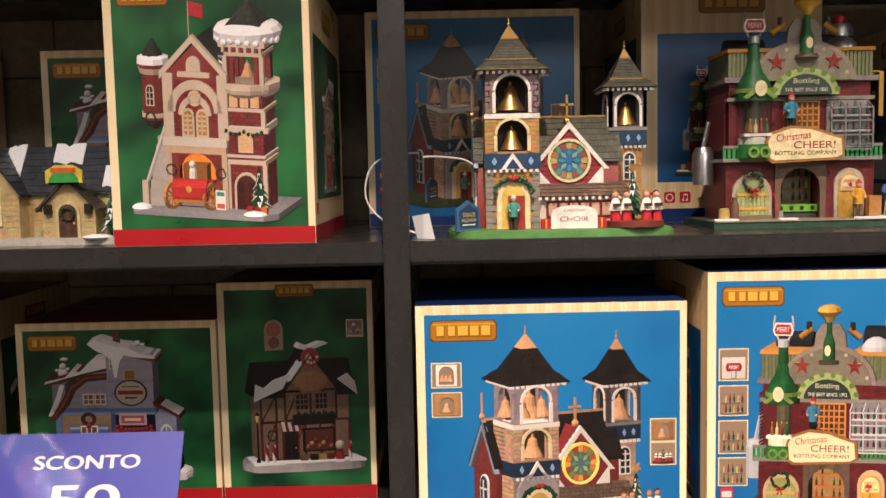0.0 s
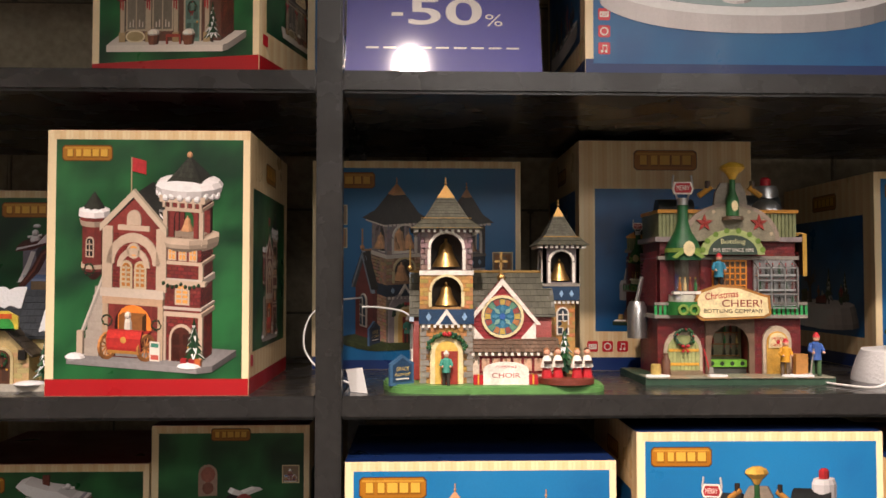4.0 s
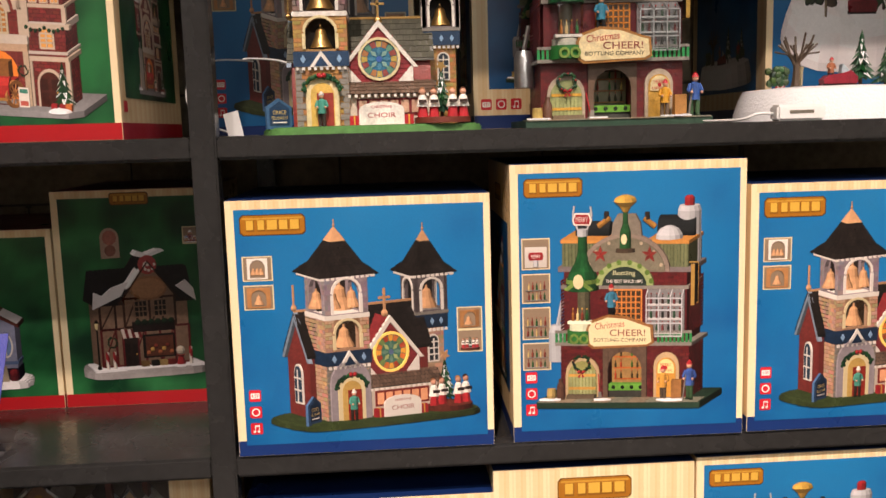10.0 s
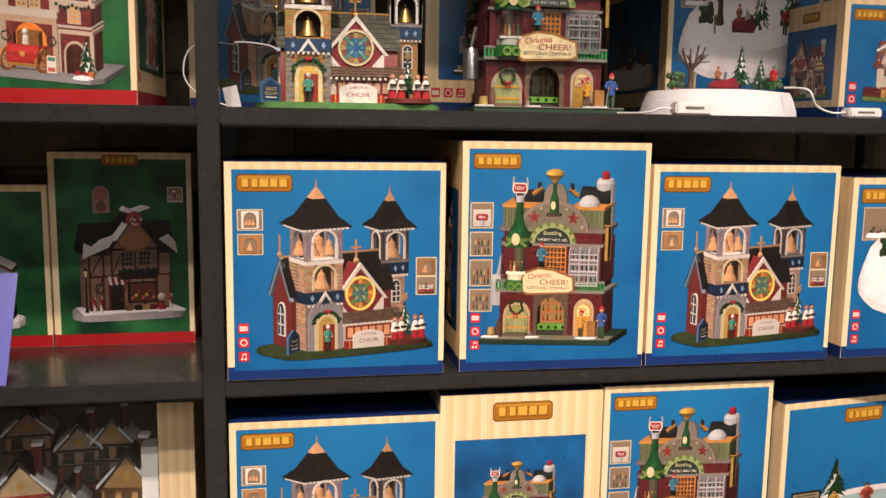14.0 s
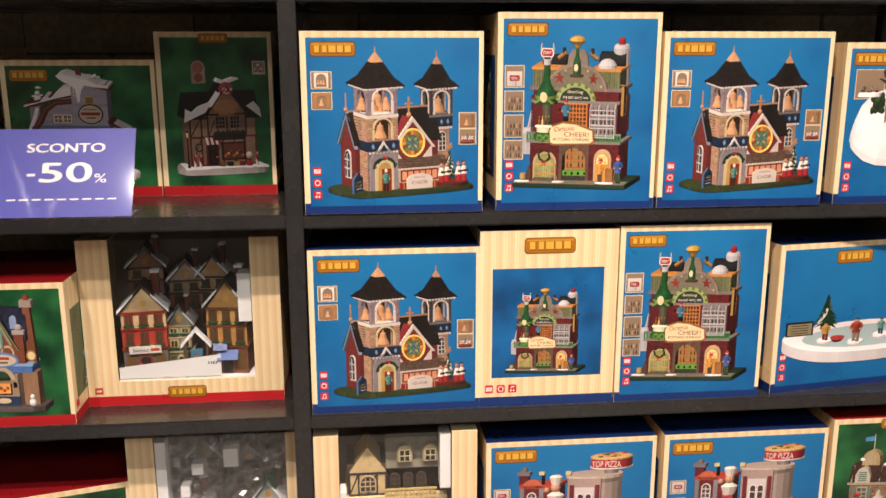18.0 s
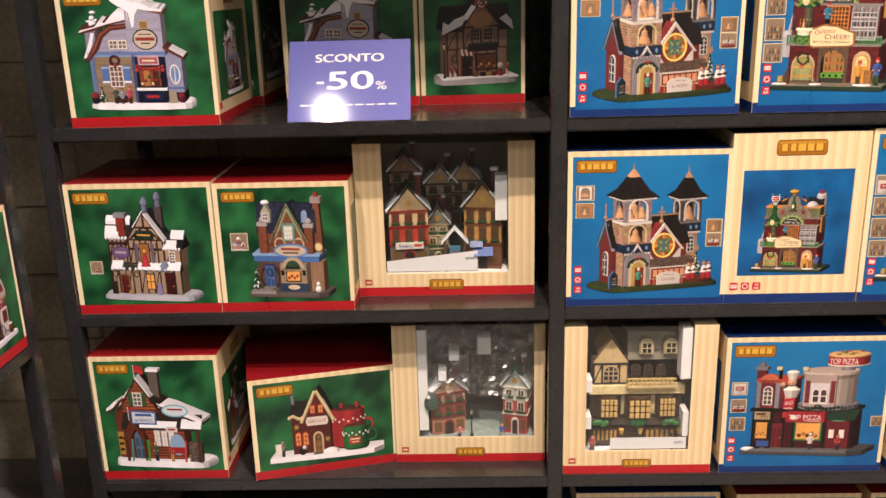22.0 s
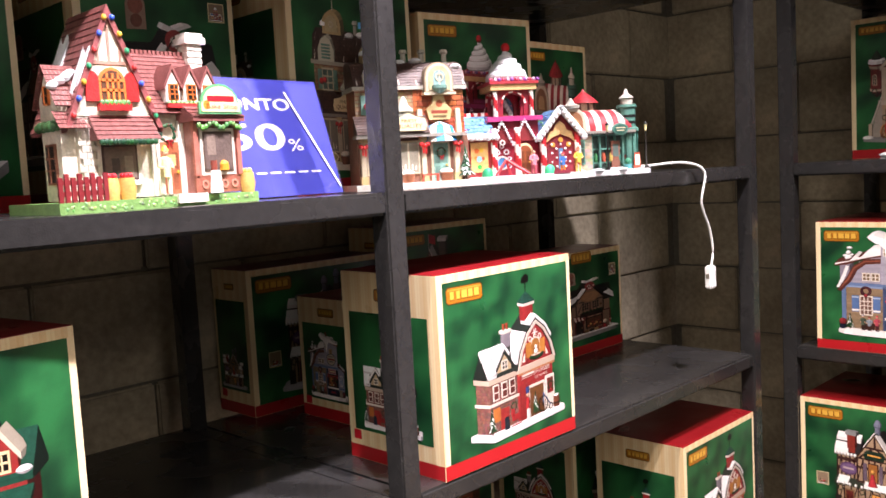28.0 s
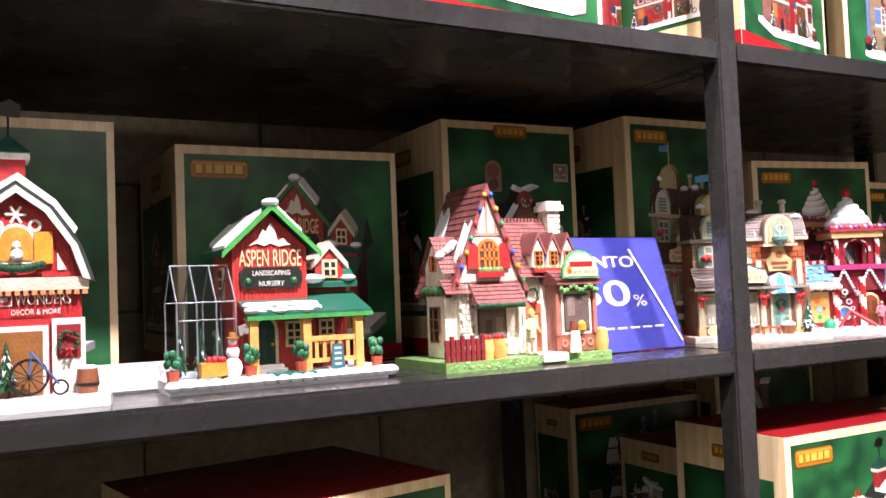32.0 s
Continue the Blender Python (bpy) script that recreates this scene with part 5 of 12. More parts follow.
    for i in range(4):
        k.rod((-2.5 + i * 0.1, -5.9 + i * 0.14, 12.4 + i * 0.8), (-1.1 + i * 0.1, -5.9 + i * 0.14, 12.4 + i * 0.8), 0.1, wood)
    k.fresh("crate").box(0.1, 2.4, -5.8, -4.6, 11.9, 12.9, hexa("b98a4e"))
    k.to("bottle_cabinet").box(3.7, 9.7, -4.6, -4.2, 10.6, 17.6, hexa("8f8f90"))
    for i in range(3):
        k.box(3.9, 9.5, -5.6, -4.6, 11.0 + i * 2.15, 11.25 + i * 2.15, hexa("c9c9c8"))
        for j in range(6):
            bottle(k, 4.4 + j * 0.95, -5.2, 11.25 + i * 2.15, 0.68, hexa(("4a2a22", "2f5a3a", "7a2a2a", "30302c")[(i + j) % 4]), RED)
    for x in (3.7, 5.7, 7.7, 9.55):
        k.to("cabinet_frame", "silver").box(x, x + 0.18, -6.0, -5.8, 10.6, 16.6, GREY).rod((x, -5.9, 16.6), (x, -4.4, 17.6), 0.1, GREY)
    for z in (10.6, 12.6, 14.6, 16.4):
        k.box(3.7, 9.7, -6.0, -5.85, z, z + 0.18, GREY)
    k.to("cabinet_glass", "pane").box(3.75, 9.65, -5.97, -5.95, 10.6, 16.6, WHITE)
    # parapet and arched crown
    k.to("parapet").box(-10.2, -3.4, -4.3, 4.6, 21.0, 24.6, hexa("6c7350")).box(3.6, 10.2, -4.3, 4.6, 21.0, 24.6, hexa("6c7350"))
    for x0, x1 in ((-10.2, -3.4), (3.6, 10.2)):
        for i in range(12):
            u = x0 + (x1 - x0) * i / 12
            k.fresh("parapet_board").box(u, u + 0.38, -4.5, -4.25, 21.0, 24.4, hexa("7c835c"), 0.06)
        k.fresh("parapet_cap").box(x0 - 0.2, x1 + 0.2, -4.7, 4.8, 24.5, 25.0, hexa("d9983a"))
    k.to("crown")
    fan = lambda r, z: [(0.2 + r * math.cos(a), z + r * 0.78 * math.sin(a)) for a in [math.pi * i / 16 for i in range(17)]]
    k.prism(fan(7.2, 20.4), -5.2, -4.2, hexa("9a8a7c")).prism(fan(6.5, 20.4), -5.4, -5.0, hexa("8a8470")).prism(fan(4.7, 18.4), -5.8, -5.2, hexa("a9b878")).prism(fan(3.6, 18.4), -5.95, -5.6, hexa("3a4a40"))
    k.text("Bottling", 0.2, 20.2, 3.6, 0.9, -6.0, hexa("d8d8a8")).text("THE BEST SINCE 1892", 0.2, 19.05, 6.0, 0.5, -6.0, WHITE)
    for i in range(8):
        a = math.pi * (i + 0.5) / 8
        k.disc(0.2 + 4.45 * math.cos(a), 18.4 + 3.5 * math.sin(a), 0.42, -5.88, hexa("6f8f3a"), 8)
    for x in (-3.8, 4.2):
        for i in range(5):
            a = 2 * math.pi * i / 5 + 0.3
            k.prism([(x, 23.0), (x + 0.55 * math.cos(a - 0.55), 23.0 + 0.55 * math.sin(a - 0.55)), (x + 1.3 * math.cos(a), 23.0 + 1.3 * math.sin(a)), (x + 0.55 * math.cos(a + 0.55), 23.0 + 0.55 * math.sin(a + 0.55))], -5.6, -5.4, hexa("963129"))
    k.prism([(-2.3, 24.6), (2.9, 24.6), (2.5, 27.6), (1.7, 28.9), (-1.1, 28.9), (-1.9, 27.6)], -4.9, -4.2, hexa("8f8678"))
    k.to("fountain_bottle").turned(0.3, -5.6, [(24.0, 0.95), (26.4, 0.9), (27.6, 0.45), (29.4, 0.4)], hexa("2f6a3a"), 10).disc(0.3, 25.4, 0.5, -6.6, IVORY, 8, 0.8)
    k.turned(0.3, -5.6, [(23.4, 1.6), (23.9, 1.5)], hexa("5a4a3a"), 12)
    k.to("golden_spray").turned(0.3, -5.6, [(29.2, 0.35), (30.1, 0.9), (30.9, 1.85), (31.4, 1.6), (31.8, 0.6)], hexa("cfa638"), 9)
    for s in (-1, 1):
        k.to("crown_scroll").rod((0.3 + s * 2.8, -4.6, 28.3), (0.3 + s * 4.6, -4.6, 27.0), 0.42, hexa("b8862e"), 8).turned(0.3 + s * 3.3, -4.6, [(27.8, 0.4), (29.2, 0.4)], hexa("40342c"), 7)
    k.to("roof_barrel").rod((-9.0, 1.0, 25.4), (-3.6, 1.0, 25.4), 1.6, hexa("2a2e30"), 14).rod((4.0, 2.4, 25.6), (10.0, 2.4, 25.6), 2.2, hexa("2a2e30"), 14)
    k.to("roof_dome", "silver").turned(6.6, -2.2, [(25.0, 2.2), (25.6, 2.1), (26.4, 1.5), (26.8, 0.6)], GREY, 14)
    k.to("silo", "silver").turned(8.6, 2.8, [(21, 1.9), (28.5, 1.9), (29.2, 1.6)], GREY, 14)
    k.to("silo_cap").turned(8.6, 2.8, [(29.2, 0.8), (30.3, 0.8), (30.6, 0.5)], RED, 10)
    k.at(-0.3, 0, 1.5)
    k.to("works_sign").prism([(-5.2, 7.9), (-4.4, 7.4), (4.6, 7.8), (5.6, 8.3), (5.4, 11.0), (4.4, 11.2), (1.0, 12.4), (-2.0, 12.6), (-5.0, 11.6), (-5.5, 10.4)], -6.9, -6.5, hexa("a8763a"))
    k.prism([(-4.9, 8.2), (-4.2, 7.8), (4.4, 8.1), (5.2, 8.5), (5.0, 10.7), (4.2, 10.9), (0.9, 12.0), (-2.0, 12.2), (-4.7, 11.3), (-5.1, 10.4)], -7.0, -6.8, hexa("f0dfae"))
    k.text("Christmas", -1.6, 11.1, 4.8, 1.0, -7.05, RED, 0.1).text("CHEER!", 1.3, 9.9, 5.8, 1.0, -7.05, hexa("8a2424")).text("BOTTLING COMPANY", 0.1, 8.8, 8.6, 0.55, -7.05, BLACK)
    k.at()
    figure(k, 7.0, -7.4, 1.1, 5.2, hexa("d9a030"), hexa("6a5a4a"), RED)
    figure(k, 11.4, -7.4, 1.1, 6.0, hexa("3a5fa8"), hexa("4a6a48"), RED)
    k.fresh("crate").box(8.4, 10.1, -7.8, -6.6, 1.2, 4.2, hexa("a9783e"))
    k.to("hand_truck").rod((8.2, -7.9, 1.2), (10.6, -7.9, 1.4), 0.15, GREY).rod((10.4, -7.9, 1.4), (10.9, -7.9, 5.0), 0.12, GREY)
    k.fresh("barrel").turned(-11.5, -7.0, [(1, 0.7), (1.8, 0.8), (2.8, 0.7)], hexa("b9a05a"), 10)
    k.fresh("milk_bottle").turned(-10.0, -6.9, [(1, 0.65), (3.2, 0.65), (3.8, 0.35), (4.3, 0.35)], hexa("6a4a3a"), 10)
    k.to("shovel").rod((-3.6, -7.0, 1.1), (-4.1, -5.6, 4.8), 0.1, RED).prism([(-3.9, 1.1), (-3.2, 1.1), (-3.3, 2.3), (-3.8, 2.3)], -7.1, -6.95, GREY)
    k.to("side_tank", "silver").turned(-12.2, 0.5, [(6, 1.5), (10.5, 1.5), (11.5, 1.1)], GREY, 12).rod((-12.2, 0.5, 11.5), (-11.4, 0.5, 15.2), 0.35, GREY)
    k.to("hanging_board").box(10.9, 11.4, -4.8, -2.4, 15.5, 21.3, hexa("2a241e")).box(10.85, 11.45, -5.0, -4.8, 15.3, 21.5, hexa("b8923e")).box(10.85, 11.45, -2.4, -2.2, 15.3, 21.5, hexa("b8923e")).rod((10.2, -3.6, 21.6), (11.6, -3.6, 21.6), 0.14, hexa("b8923e"))
    return k


def brick_house(k, x0, x1, y0, y1, z0, z1, c, bw=1.1, bh=0.55):
    """A block with brick courses on its front and both flanks."""
    k.box(x0, x1, y0, y1, z0, z1, tuple(v * 0.8 for v in c))
    k.bricks(x0, x1, z0, z1, y0, bw, bh, c)
    hold = k.m.copy()
    k.m = hold @ pose(x1, (y0 + y1) / 2, 0, 0, 0, 90)
    k.bricks((y0 - y1) / 2, (y1 - y0) / 2, z0, z1, 0, bw, bh, c)
    k.m = hold @ pose(x0, (y0 + y1) / 2, 0, 0, 0, -90)
    k.bricks((y0 - y1) / 2, (y1 - y0) / 2, z0, z1, 0, bw, bh, c)
    k.m = hold


def snow_lump(k, x, y, z, r, flat=0.35):
    k.fresh("snow_drift", "snow").ball(x, y, z, r, SNOW, 9, flat)


def build_firehouse():
    k = Kit(13)
    red, cream = hexa("8e3c36"), hexa("d2c0aa")
    k.to("base").slab([(-12, -7.5), (10.5, -8.5), (12.5, -6.5), (12.5, 6), (-12, 6)], 0, 0.9, hexa("9a9a9c"))
    k.to("engine_hall").box(-6.6, 3.2, 0, 5, 0.9, 10, hexa("7a4420"))
    arcade_wall(k, -6.6, 3.2, 0.9, 9.8, -4.6, -3.8, 6.4, 7.8, 0.9, red)
    k.bricks(-6.6, -4.8, 0.9, 7.0, -4.6, 1.1, 0.5, red).bricks(1.4, 3.2, 0.9, 7.0, -4.6, 1.1, 0.5, red)
    k.box(-6.6, -5.8, -3.8, 5, 0.9, 10, red).box(2.4, 3.2, -3.8, 5, 0.9, 10, red).box(-6.6, 3.2, -3.8, 5, 9.4, 10, cream)
    k.to("lit_hall").box(-5.7, 2.3, -0.2, 0, 0.9, 9.2, hexa("e09030"))
    k.to("fire_engine").box(-5.0, 0.8, -8.0, -2.4, 2.4, 4.6, hexa("b8241e")).prism_x([(-8.2, 3.0), (-8.4, 4.4), (-7.6, 5.4), (-6.6, 5.4), (-6.6, 3.0)], -5.0, 0.8, hexa("d03028")).box(-4.2, -0.2, -4.4, -2.2, 4.6, 7.0, hexa("a87030")).box(-4.8, 0.6, -8.3, -8.1, 2.2, 2.6, hexa("c8943a")).disc(-2.1, 4.2, 0.5, -8.42, hexa("d8a848"), 10)
    for x in (-5.4, 1.2):
        k.fresh("engine_wheel")
        k.at(x, -6.6, 2.9, 62)
        k.ring(0, 0, 1.5, 2.0, -0.25, 0.25, hexa("c88a44"), 16)
        for i in range(5):
            a = math.pi * i / 5
            k.rod((-1.6 * math.cos(a), 0, -1.6 * math.sin(a)), (1.6 * math.cos(a), 0, 1.6 * math.sin(a)), 0.13, hexa("c88a4a"), 5)
        k.at()
    k.fresh("spotted_dog").turned(-2.4, -5.0, [(4.8, 0.7), (6.2, 0.6), (6.8, 0.4)], WHITE, 8).ball(-2.4, -5.2, 7.2, 0.55, WHITE, 7)
    k.to("cornice").box(-7.2, 3.6, -5.2, -3.8, 9.8, 11.0, hexa("d6cbbc")).box(-6.9, 3.4, -4.95, -3.8, 8.7, 9.8, hexa("c9ab8c"))
    for x in (-6.8, 2.6):
        k.fresh("corner_block").box(x, x + 0.9, -5.0, -3.8, 0.9, 8.7, hexa("c8b296"))
    for i in range(5):
        k.prism([(-5.5 + i * 1.9, 8.9), (-4.9 + i * 1.9, 8.9), (-4.7 + i * 1.9, 9.8), (-5.7 + i * 1.9, 9.8)], -4.9, -4.5, hexa("cdbf9e"))
    k.to("upper_hall").prism([(-6.4, 10.8), (3.0, 10.8), (3.0, 20.0), (-1.7, 24.2), (-6.4, 20.0)], -4.4, 5, red)
    k.bricks(-6.4, 3.0, 10.8, 19.0, -4.4, 1.1, 0.5, hexa("8c3a36"))
    for x in (-6.9, 2.3):
        k.to("pilaster").box(x - 0.1, x + 1.6, -4.9, -4.2, 10.8, 20.0, cream)
    k.to("arch_trim")
    for r0, r1, z, c in ((3.3, 4.6, 14.6, cream), (1.9, 2.8, 14.2, cream)):
        for i in range(12):
            a, b = math.pi * i / 12, math.pi * (i + 1) / 12
            k.prism([(-1.7 + r * math.cos(t), z + r * math.sin(t)) for r, t in ((r0, a), (r1, a), (r1, b), (r0, b))], -4.9, -4.3, c)
    k.to("gable_trim").prism([(-7.4, 19.2), (-1.7, 24.6), (4.0, 19.2), (4.0, 20.3), (-1.7, 25.7), (-7.4, 20.3)], -5.2, -4.2, hexa("d3c6b0")).box(-4.4, 1.0, -4.9, -4.3, 19.6, 20.3, cream)
    k.prism(k.arch(-1.7, 20.4, 2.4, 2.2), -4.8, -4.3, cream)
    window(k, -2.9, 11.4, 1.4, 3.4, -4.6, hexa("cfc0a0"), hexa("c8862e"), (2, 5), True, 0.35)
    window(k, -0.5, 11.4, 1.4, 3.4, -4.6, hexa("cfc0a0"), hexa("c8862e"), (2, 5), True, 0.35)
    k.fresh("round_window").ring(-1.7, 16.6, 0.8, 1.15, -4.9, -4.4, cream, 12).disc(-1.7, 16.6, 0.8, -4.6, LIT, 10)
    gable_roof(k, -6.4, 3.0, -3.4, 5, 20.4, 24.6, hexa("3a3c38"), "y", 0.4, 6, 9, ((0, 0.1, 0.9, 0.0, 0.3), (1, 0.1, 0.9, 0.0, 0.3)))
    k.to("flag").rod((-3.4, -1, 24), (-3.4, -1, 29.6), 0.12, hexa("c9b890")).prism([(-3.3, 27.6), (-0.9, 27.2), (-0.9, 29.2), (-3.3, 29.6)], -1.05, -0.95, hexa("c82a34"))
    # bell tower
    k.to("tower")
    brick_house(k, 3.6, 9.6, -4.2, 2, 0.9, 18.6, hexa("8c3a36"))
    for z, h, c in ((7.4, 0.6, cream), (8.4, 0.35, hexa("cfc6bb")), (12.0, 0.9, hexa("cfc6bb")), (15.0, 0.45, cream), (18.0, 0.9, cream)):
        k.box(3.2, 10.0, -4.7, 2.3, z, z + h, c)
    door(k, 6.6, 0.9, 3.4, 5.0, -4.4, hexa("6a3426"), cream, True)
    window(k, 6.6, 9.4, 1.9, 2.6, -4.3, cream, LIT, (2, 4), True, 0.3)
    for i in range(3):
        window(k, 4.8 + i * 1.8, 15.8, 1.0, 1.6, -4.3, cream, LIT, (2, 2), True, 0.2)
    k.to("belfry")
    for side in range(4):
        k.at(6.6, -1.1, 0, side * 90)
        arcade_wall(k, -3.0, 3.0, 18.8, 24.0, -3.0, -2.4, 3.4, 4.4, 18.9, hexa("8c3a36"))
        k.box(-3.1, 3.1, -3.2, -2.9, 22.8, 23.3, cream)
    k.at()
    bell(k, 6.6, -2.0, 19.6, 1.1)
    k.to("tower_cap").box(2.7, 10.5, -5.0, 2.8, 24.2, 25.2, cream)
    for x in (3.4, 4.6, 5.9, 7.2, 8.5, 9.7):
        k.box(x - 0.2, x + 0.2, -4.9, -4.2, 23.4, 24.2, cream)
    for x in (3.2, 9.4):
        k.fresh("corner_block").box(x, x + 0.7, -4.6, -3.9, 0.9, 7.4, cream).box(x, x + 0.7, -4.6, -3.9, 12.9, 15.0, cream).box(x, x + 0.7, -4.6, -3.9, 18.9, 22.8, cream)
    k.to("tower_sill").turned(6.6, -1.1, [(17.0, 4.0), (17.6, 4.9), (18.2, 5.1), (18.9, 5.1), (18.9, 4.3)], cream, 10).box(2.5, 10.7, -5.2, -4.0, 12.1, 12.7, cream)
    for i in range(9):
        k.fresh("tower_garland").ball(3.6 + i * 0.75, -5.2, 12.3 - 0.5 * abs(math.sin(i * 0.8)), 0.32, tuple(v * 1.2 for v in PINE), 5)
    k.to("tower_snow", "snow").turned(6.6, -1.1, [(24.9, 4.2), (25.2, 5.3), (26.2, 5.6), (26.9, 5.0), (27.2, 3.2)], SNOW, 14)
    for i in range(11):
        a = math.pi * (1.05 + 0.9 * i / 10)
        k.ball(6.6 + 5.0 * math.cos(a), -1.1 + 5.0 * math.sin(a), 25.3 - 0.12 * (i * 5 % 4), 0.6, SNOW, 7)
    k.to("tower_roof")
    pyramid(k, 6.6, -1.1, 6.0, 6.0, 26.9, 30.4, hexa("3c4038"), 5, 7)
    k.to("finial", "gold").ball(6.6, -1.1, 30.6, 0.5, GOLD, 7)
    # turret and stair
    k.to("turret").turned(-9.2, -2.5, [(11.6, 0.4), (13.0, 1.9), (13.6, 2.0), (19.6, 2.0), (20.2, 2.4), (21.0, 2.4)], red, 10)
    k.turned(-9.2, -2.5, [(13.4, 2.15), (14.0, 2.15)], cream, 10).turned(-9.2, -2.5, [(19.6, 2.2), (20.4, 2.5)], cream, 10)
    k.to("turret_snow", "snow").turned(-9.2, -2.5, [(21.0, 2.7), (21.8, 2.6), (22.2, 1.6)], SNOW, 10)
    k.to("turret_roof").turned(-9.2, -2.5, [(22.0, 1.9), (24.4, 0.1)], hexa("3c4038"), 8)
    window(k, -9.2, 15.4, 1.0, 2.6, -4.5, cream, GLASS, (2, 3), True, 0.2)
    wreath(k, -9.2, 13.4, 0.8, -4.8, False)
    for i in range(8):
        k.fresh("stair_step").box(-10.2, -7.4, -5.0 + i * 0.9, -4.1 + i * 0.9, 0.9 + i * 1.1, 2.0 + i * 1.1, hexa("bdb5aa"))
    k.to("stair_rail").rod((-10.2, -5.4, 4.0), (-8.4, 2.4, 12.6), 0.35, hexa("c2bdb5")).box(-10.8, -9.8, -6.0, -5.0, 0.9, 4.6, cream)
    fir(k, 9.2, -6.0, 0.9, 6.8, 1.9)
    for x, c in ((8.0, RED), (9.4, RED), (10.4, hexa("c9702a"))):
        k.fresh("gift").box(x - 0.5, x + 0.5, -7.9, -7.0, 0.9, 1.9, c)
    k.at(2.6, -6.2, 0, -8)
    k.to("notice_board").box(-0.9, 0.9, -0.1, 0.1, 1.0, 3.8, WHITE).rect(-0.7, 0.7, 3.0, 3.6, -0.12, hexa("4aa08a")).rect(-0.7, 0.7, 1.2, 1.9, -0.12, hexa("d86a5a"))
    k.at()
    wreath(k, -6.0, 6.3, 0.75, -5.0, False)
    wreath(k, 2.4, 6.0, 0.75, -5.0, False)
    snow_lump(k, -10.8, -6.6, 0.9, 1.7)
    snow_lump(k, 9.0, -7.9, 0.9, 2.0, 0.25)
    return k


def build_chapel():
    k = Kit(14)
    sand = hexa("b9a372")
    k.to("base").slab([(-15, -8), (14, -8), (15, -6), (15, 6), (-15, 6)], 0, 1.0, hexa("b5b0a4"))
    k.to("nave").prism_x([(-3, 1), (5, 1), (5, 8), (1, 14), (-3, 8)], -6, 13, sand)
    k.bricks(-6, 13, 1, 8, -3, 1.6, 0.8, sand, 0.12)
    gable_roof(k, -6, 13, -3, 5, 8, 14, hexa("2f343a"), "x", 0.6, 7, 20, ((0, 0.05, 0.18, 0.35, 0.98), (0, 0.4, 0.62, 0.6, 0.98), (0, 0.8, 1.0, 0.1, 0.5), (0, 0.85, 1.0, 0.75, 1.0)))
    k.to("front_gable").prism([(-10.5, 1), (-1.5, 1), (-1.5, 7.5), (-6, 13.6), (-10.5, 7.5)], -6, 3, sand)
    k.bricks(-10.5, -1.5, 1, 7.5, -6, 1.6, 0.8, sand, 0.12)
    gable_roof(k, -10.5, -1.5, -6, 3, 7.5, 13.6, hexa("3a3f44"), "y", 0.5, 7, 9)
    k.to("stained_window").prism(k.arch(-6, 2.8, 4.0, 7.0), -6.3, -6.0, IVORY).prism(k.arch(-6, 3.2, 3.2, 6.2), -6.4, -6.1, hexa("2a5a86"))
    for i in range(14):
        k.disc(-6 + k.rnd.uniform(-1.1, 1.1), 4 + k.rnd.uniform(0, 4.2), 0.4, -6.42 - i * 0.002, hexa(k.rnd.choice(("3a8a4a", "b84a3a", "d8a83a", "4aa0c0"))), 6)
    k.to("porch").prism([(2.0, 1), (9.6, 1), (9.6, 5.4), (5.8, 9.2), (2.0, 5.4)], -6.5, -2, sand)
    k.bricks(2.0, 9.6, 1, 5.4, -6.5, 1.5, 0.75, sand, 0.12)
    gable_roof(k, 2.0, 9.6, -6.5, -2, 5.4, 9.2, hexa("4a4238"), "y", 0.7, 5, 5)
    door(k, 5.8, 1, 2.6, 4.8, -6.6, hexa("5a3a2a"), hexa("c9b88a"), True)
    wreath(k, 5.8, 4.4, 0.9, -7.3, False)
    k.to("name_board").prism([(3.2, 8.8), (8.4, 8.8), (8.4, 10.6), (7.0, 11.4), (4.6, 11.4), (3.2, 10.6)], -7.6, -7.2, hexa("d8c04a")).prism(k.arch(5.8, 8.9, 4.4, 1.9), -7.7, -7.5, hexa("3a9a44"))
    k.rect(4.0, 7.6, 10.3, 11.0, -7.72, hexa("c85a2a"))
    for x in (3.0, 8.8):
        k.fresh("wall_lamp").box(x - 0.5, x + 0.5, -7.2, -6.6, 4.4, 5.8, BLACK)
    k.to("tower").box(-14, -10.8, -4, 3, 1, 14.5, sand)
    k.bricks(-14, -10.8, 1, 14.5, -4, 1.5, 0.75, sand, 0.12)
    pyramid(k.to("tower_roof"), -12.4, -0.5, 4.2, 4.2, 14.5, 19.5, hexa("6a5a44"), 5, 5)
    window(k, -12.4, 9.5, 1.4, 3.4, -4, IVORY, GLASS, (2, 3), True, 0.2)
    fir(k, 11.6, -5.8, 1, 6.6, 1.8)
    snow_lump(k, -8, -7, 1, 2.2, 0.2)
    snow_lump(k, 10, -7, 1, 2.2, 0.2)
    return k


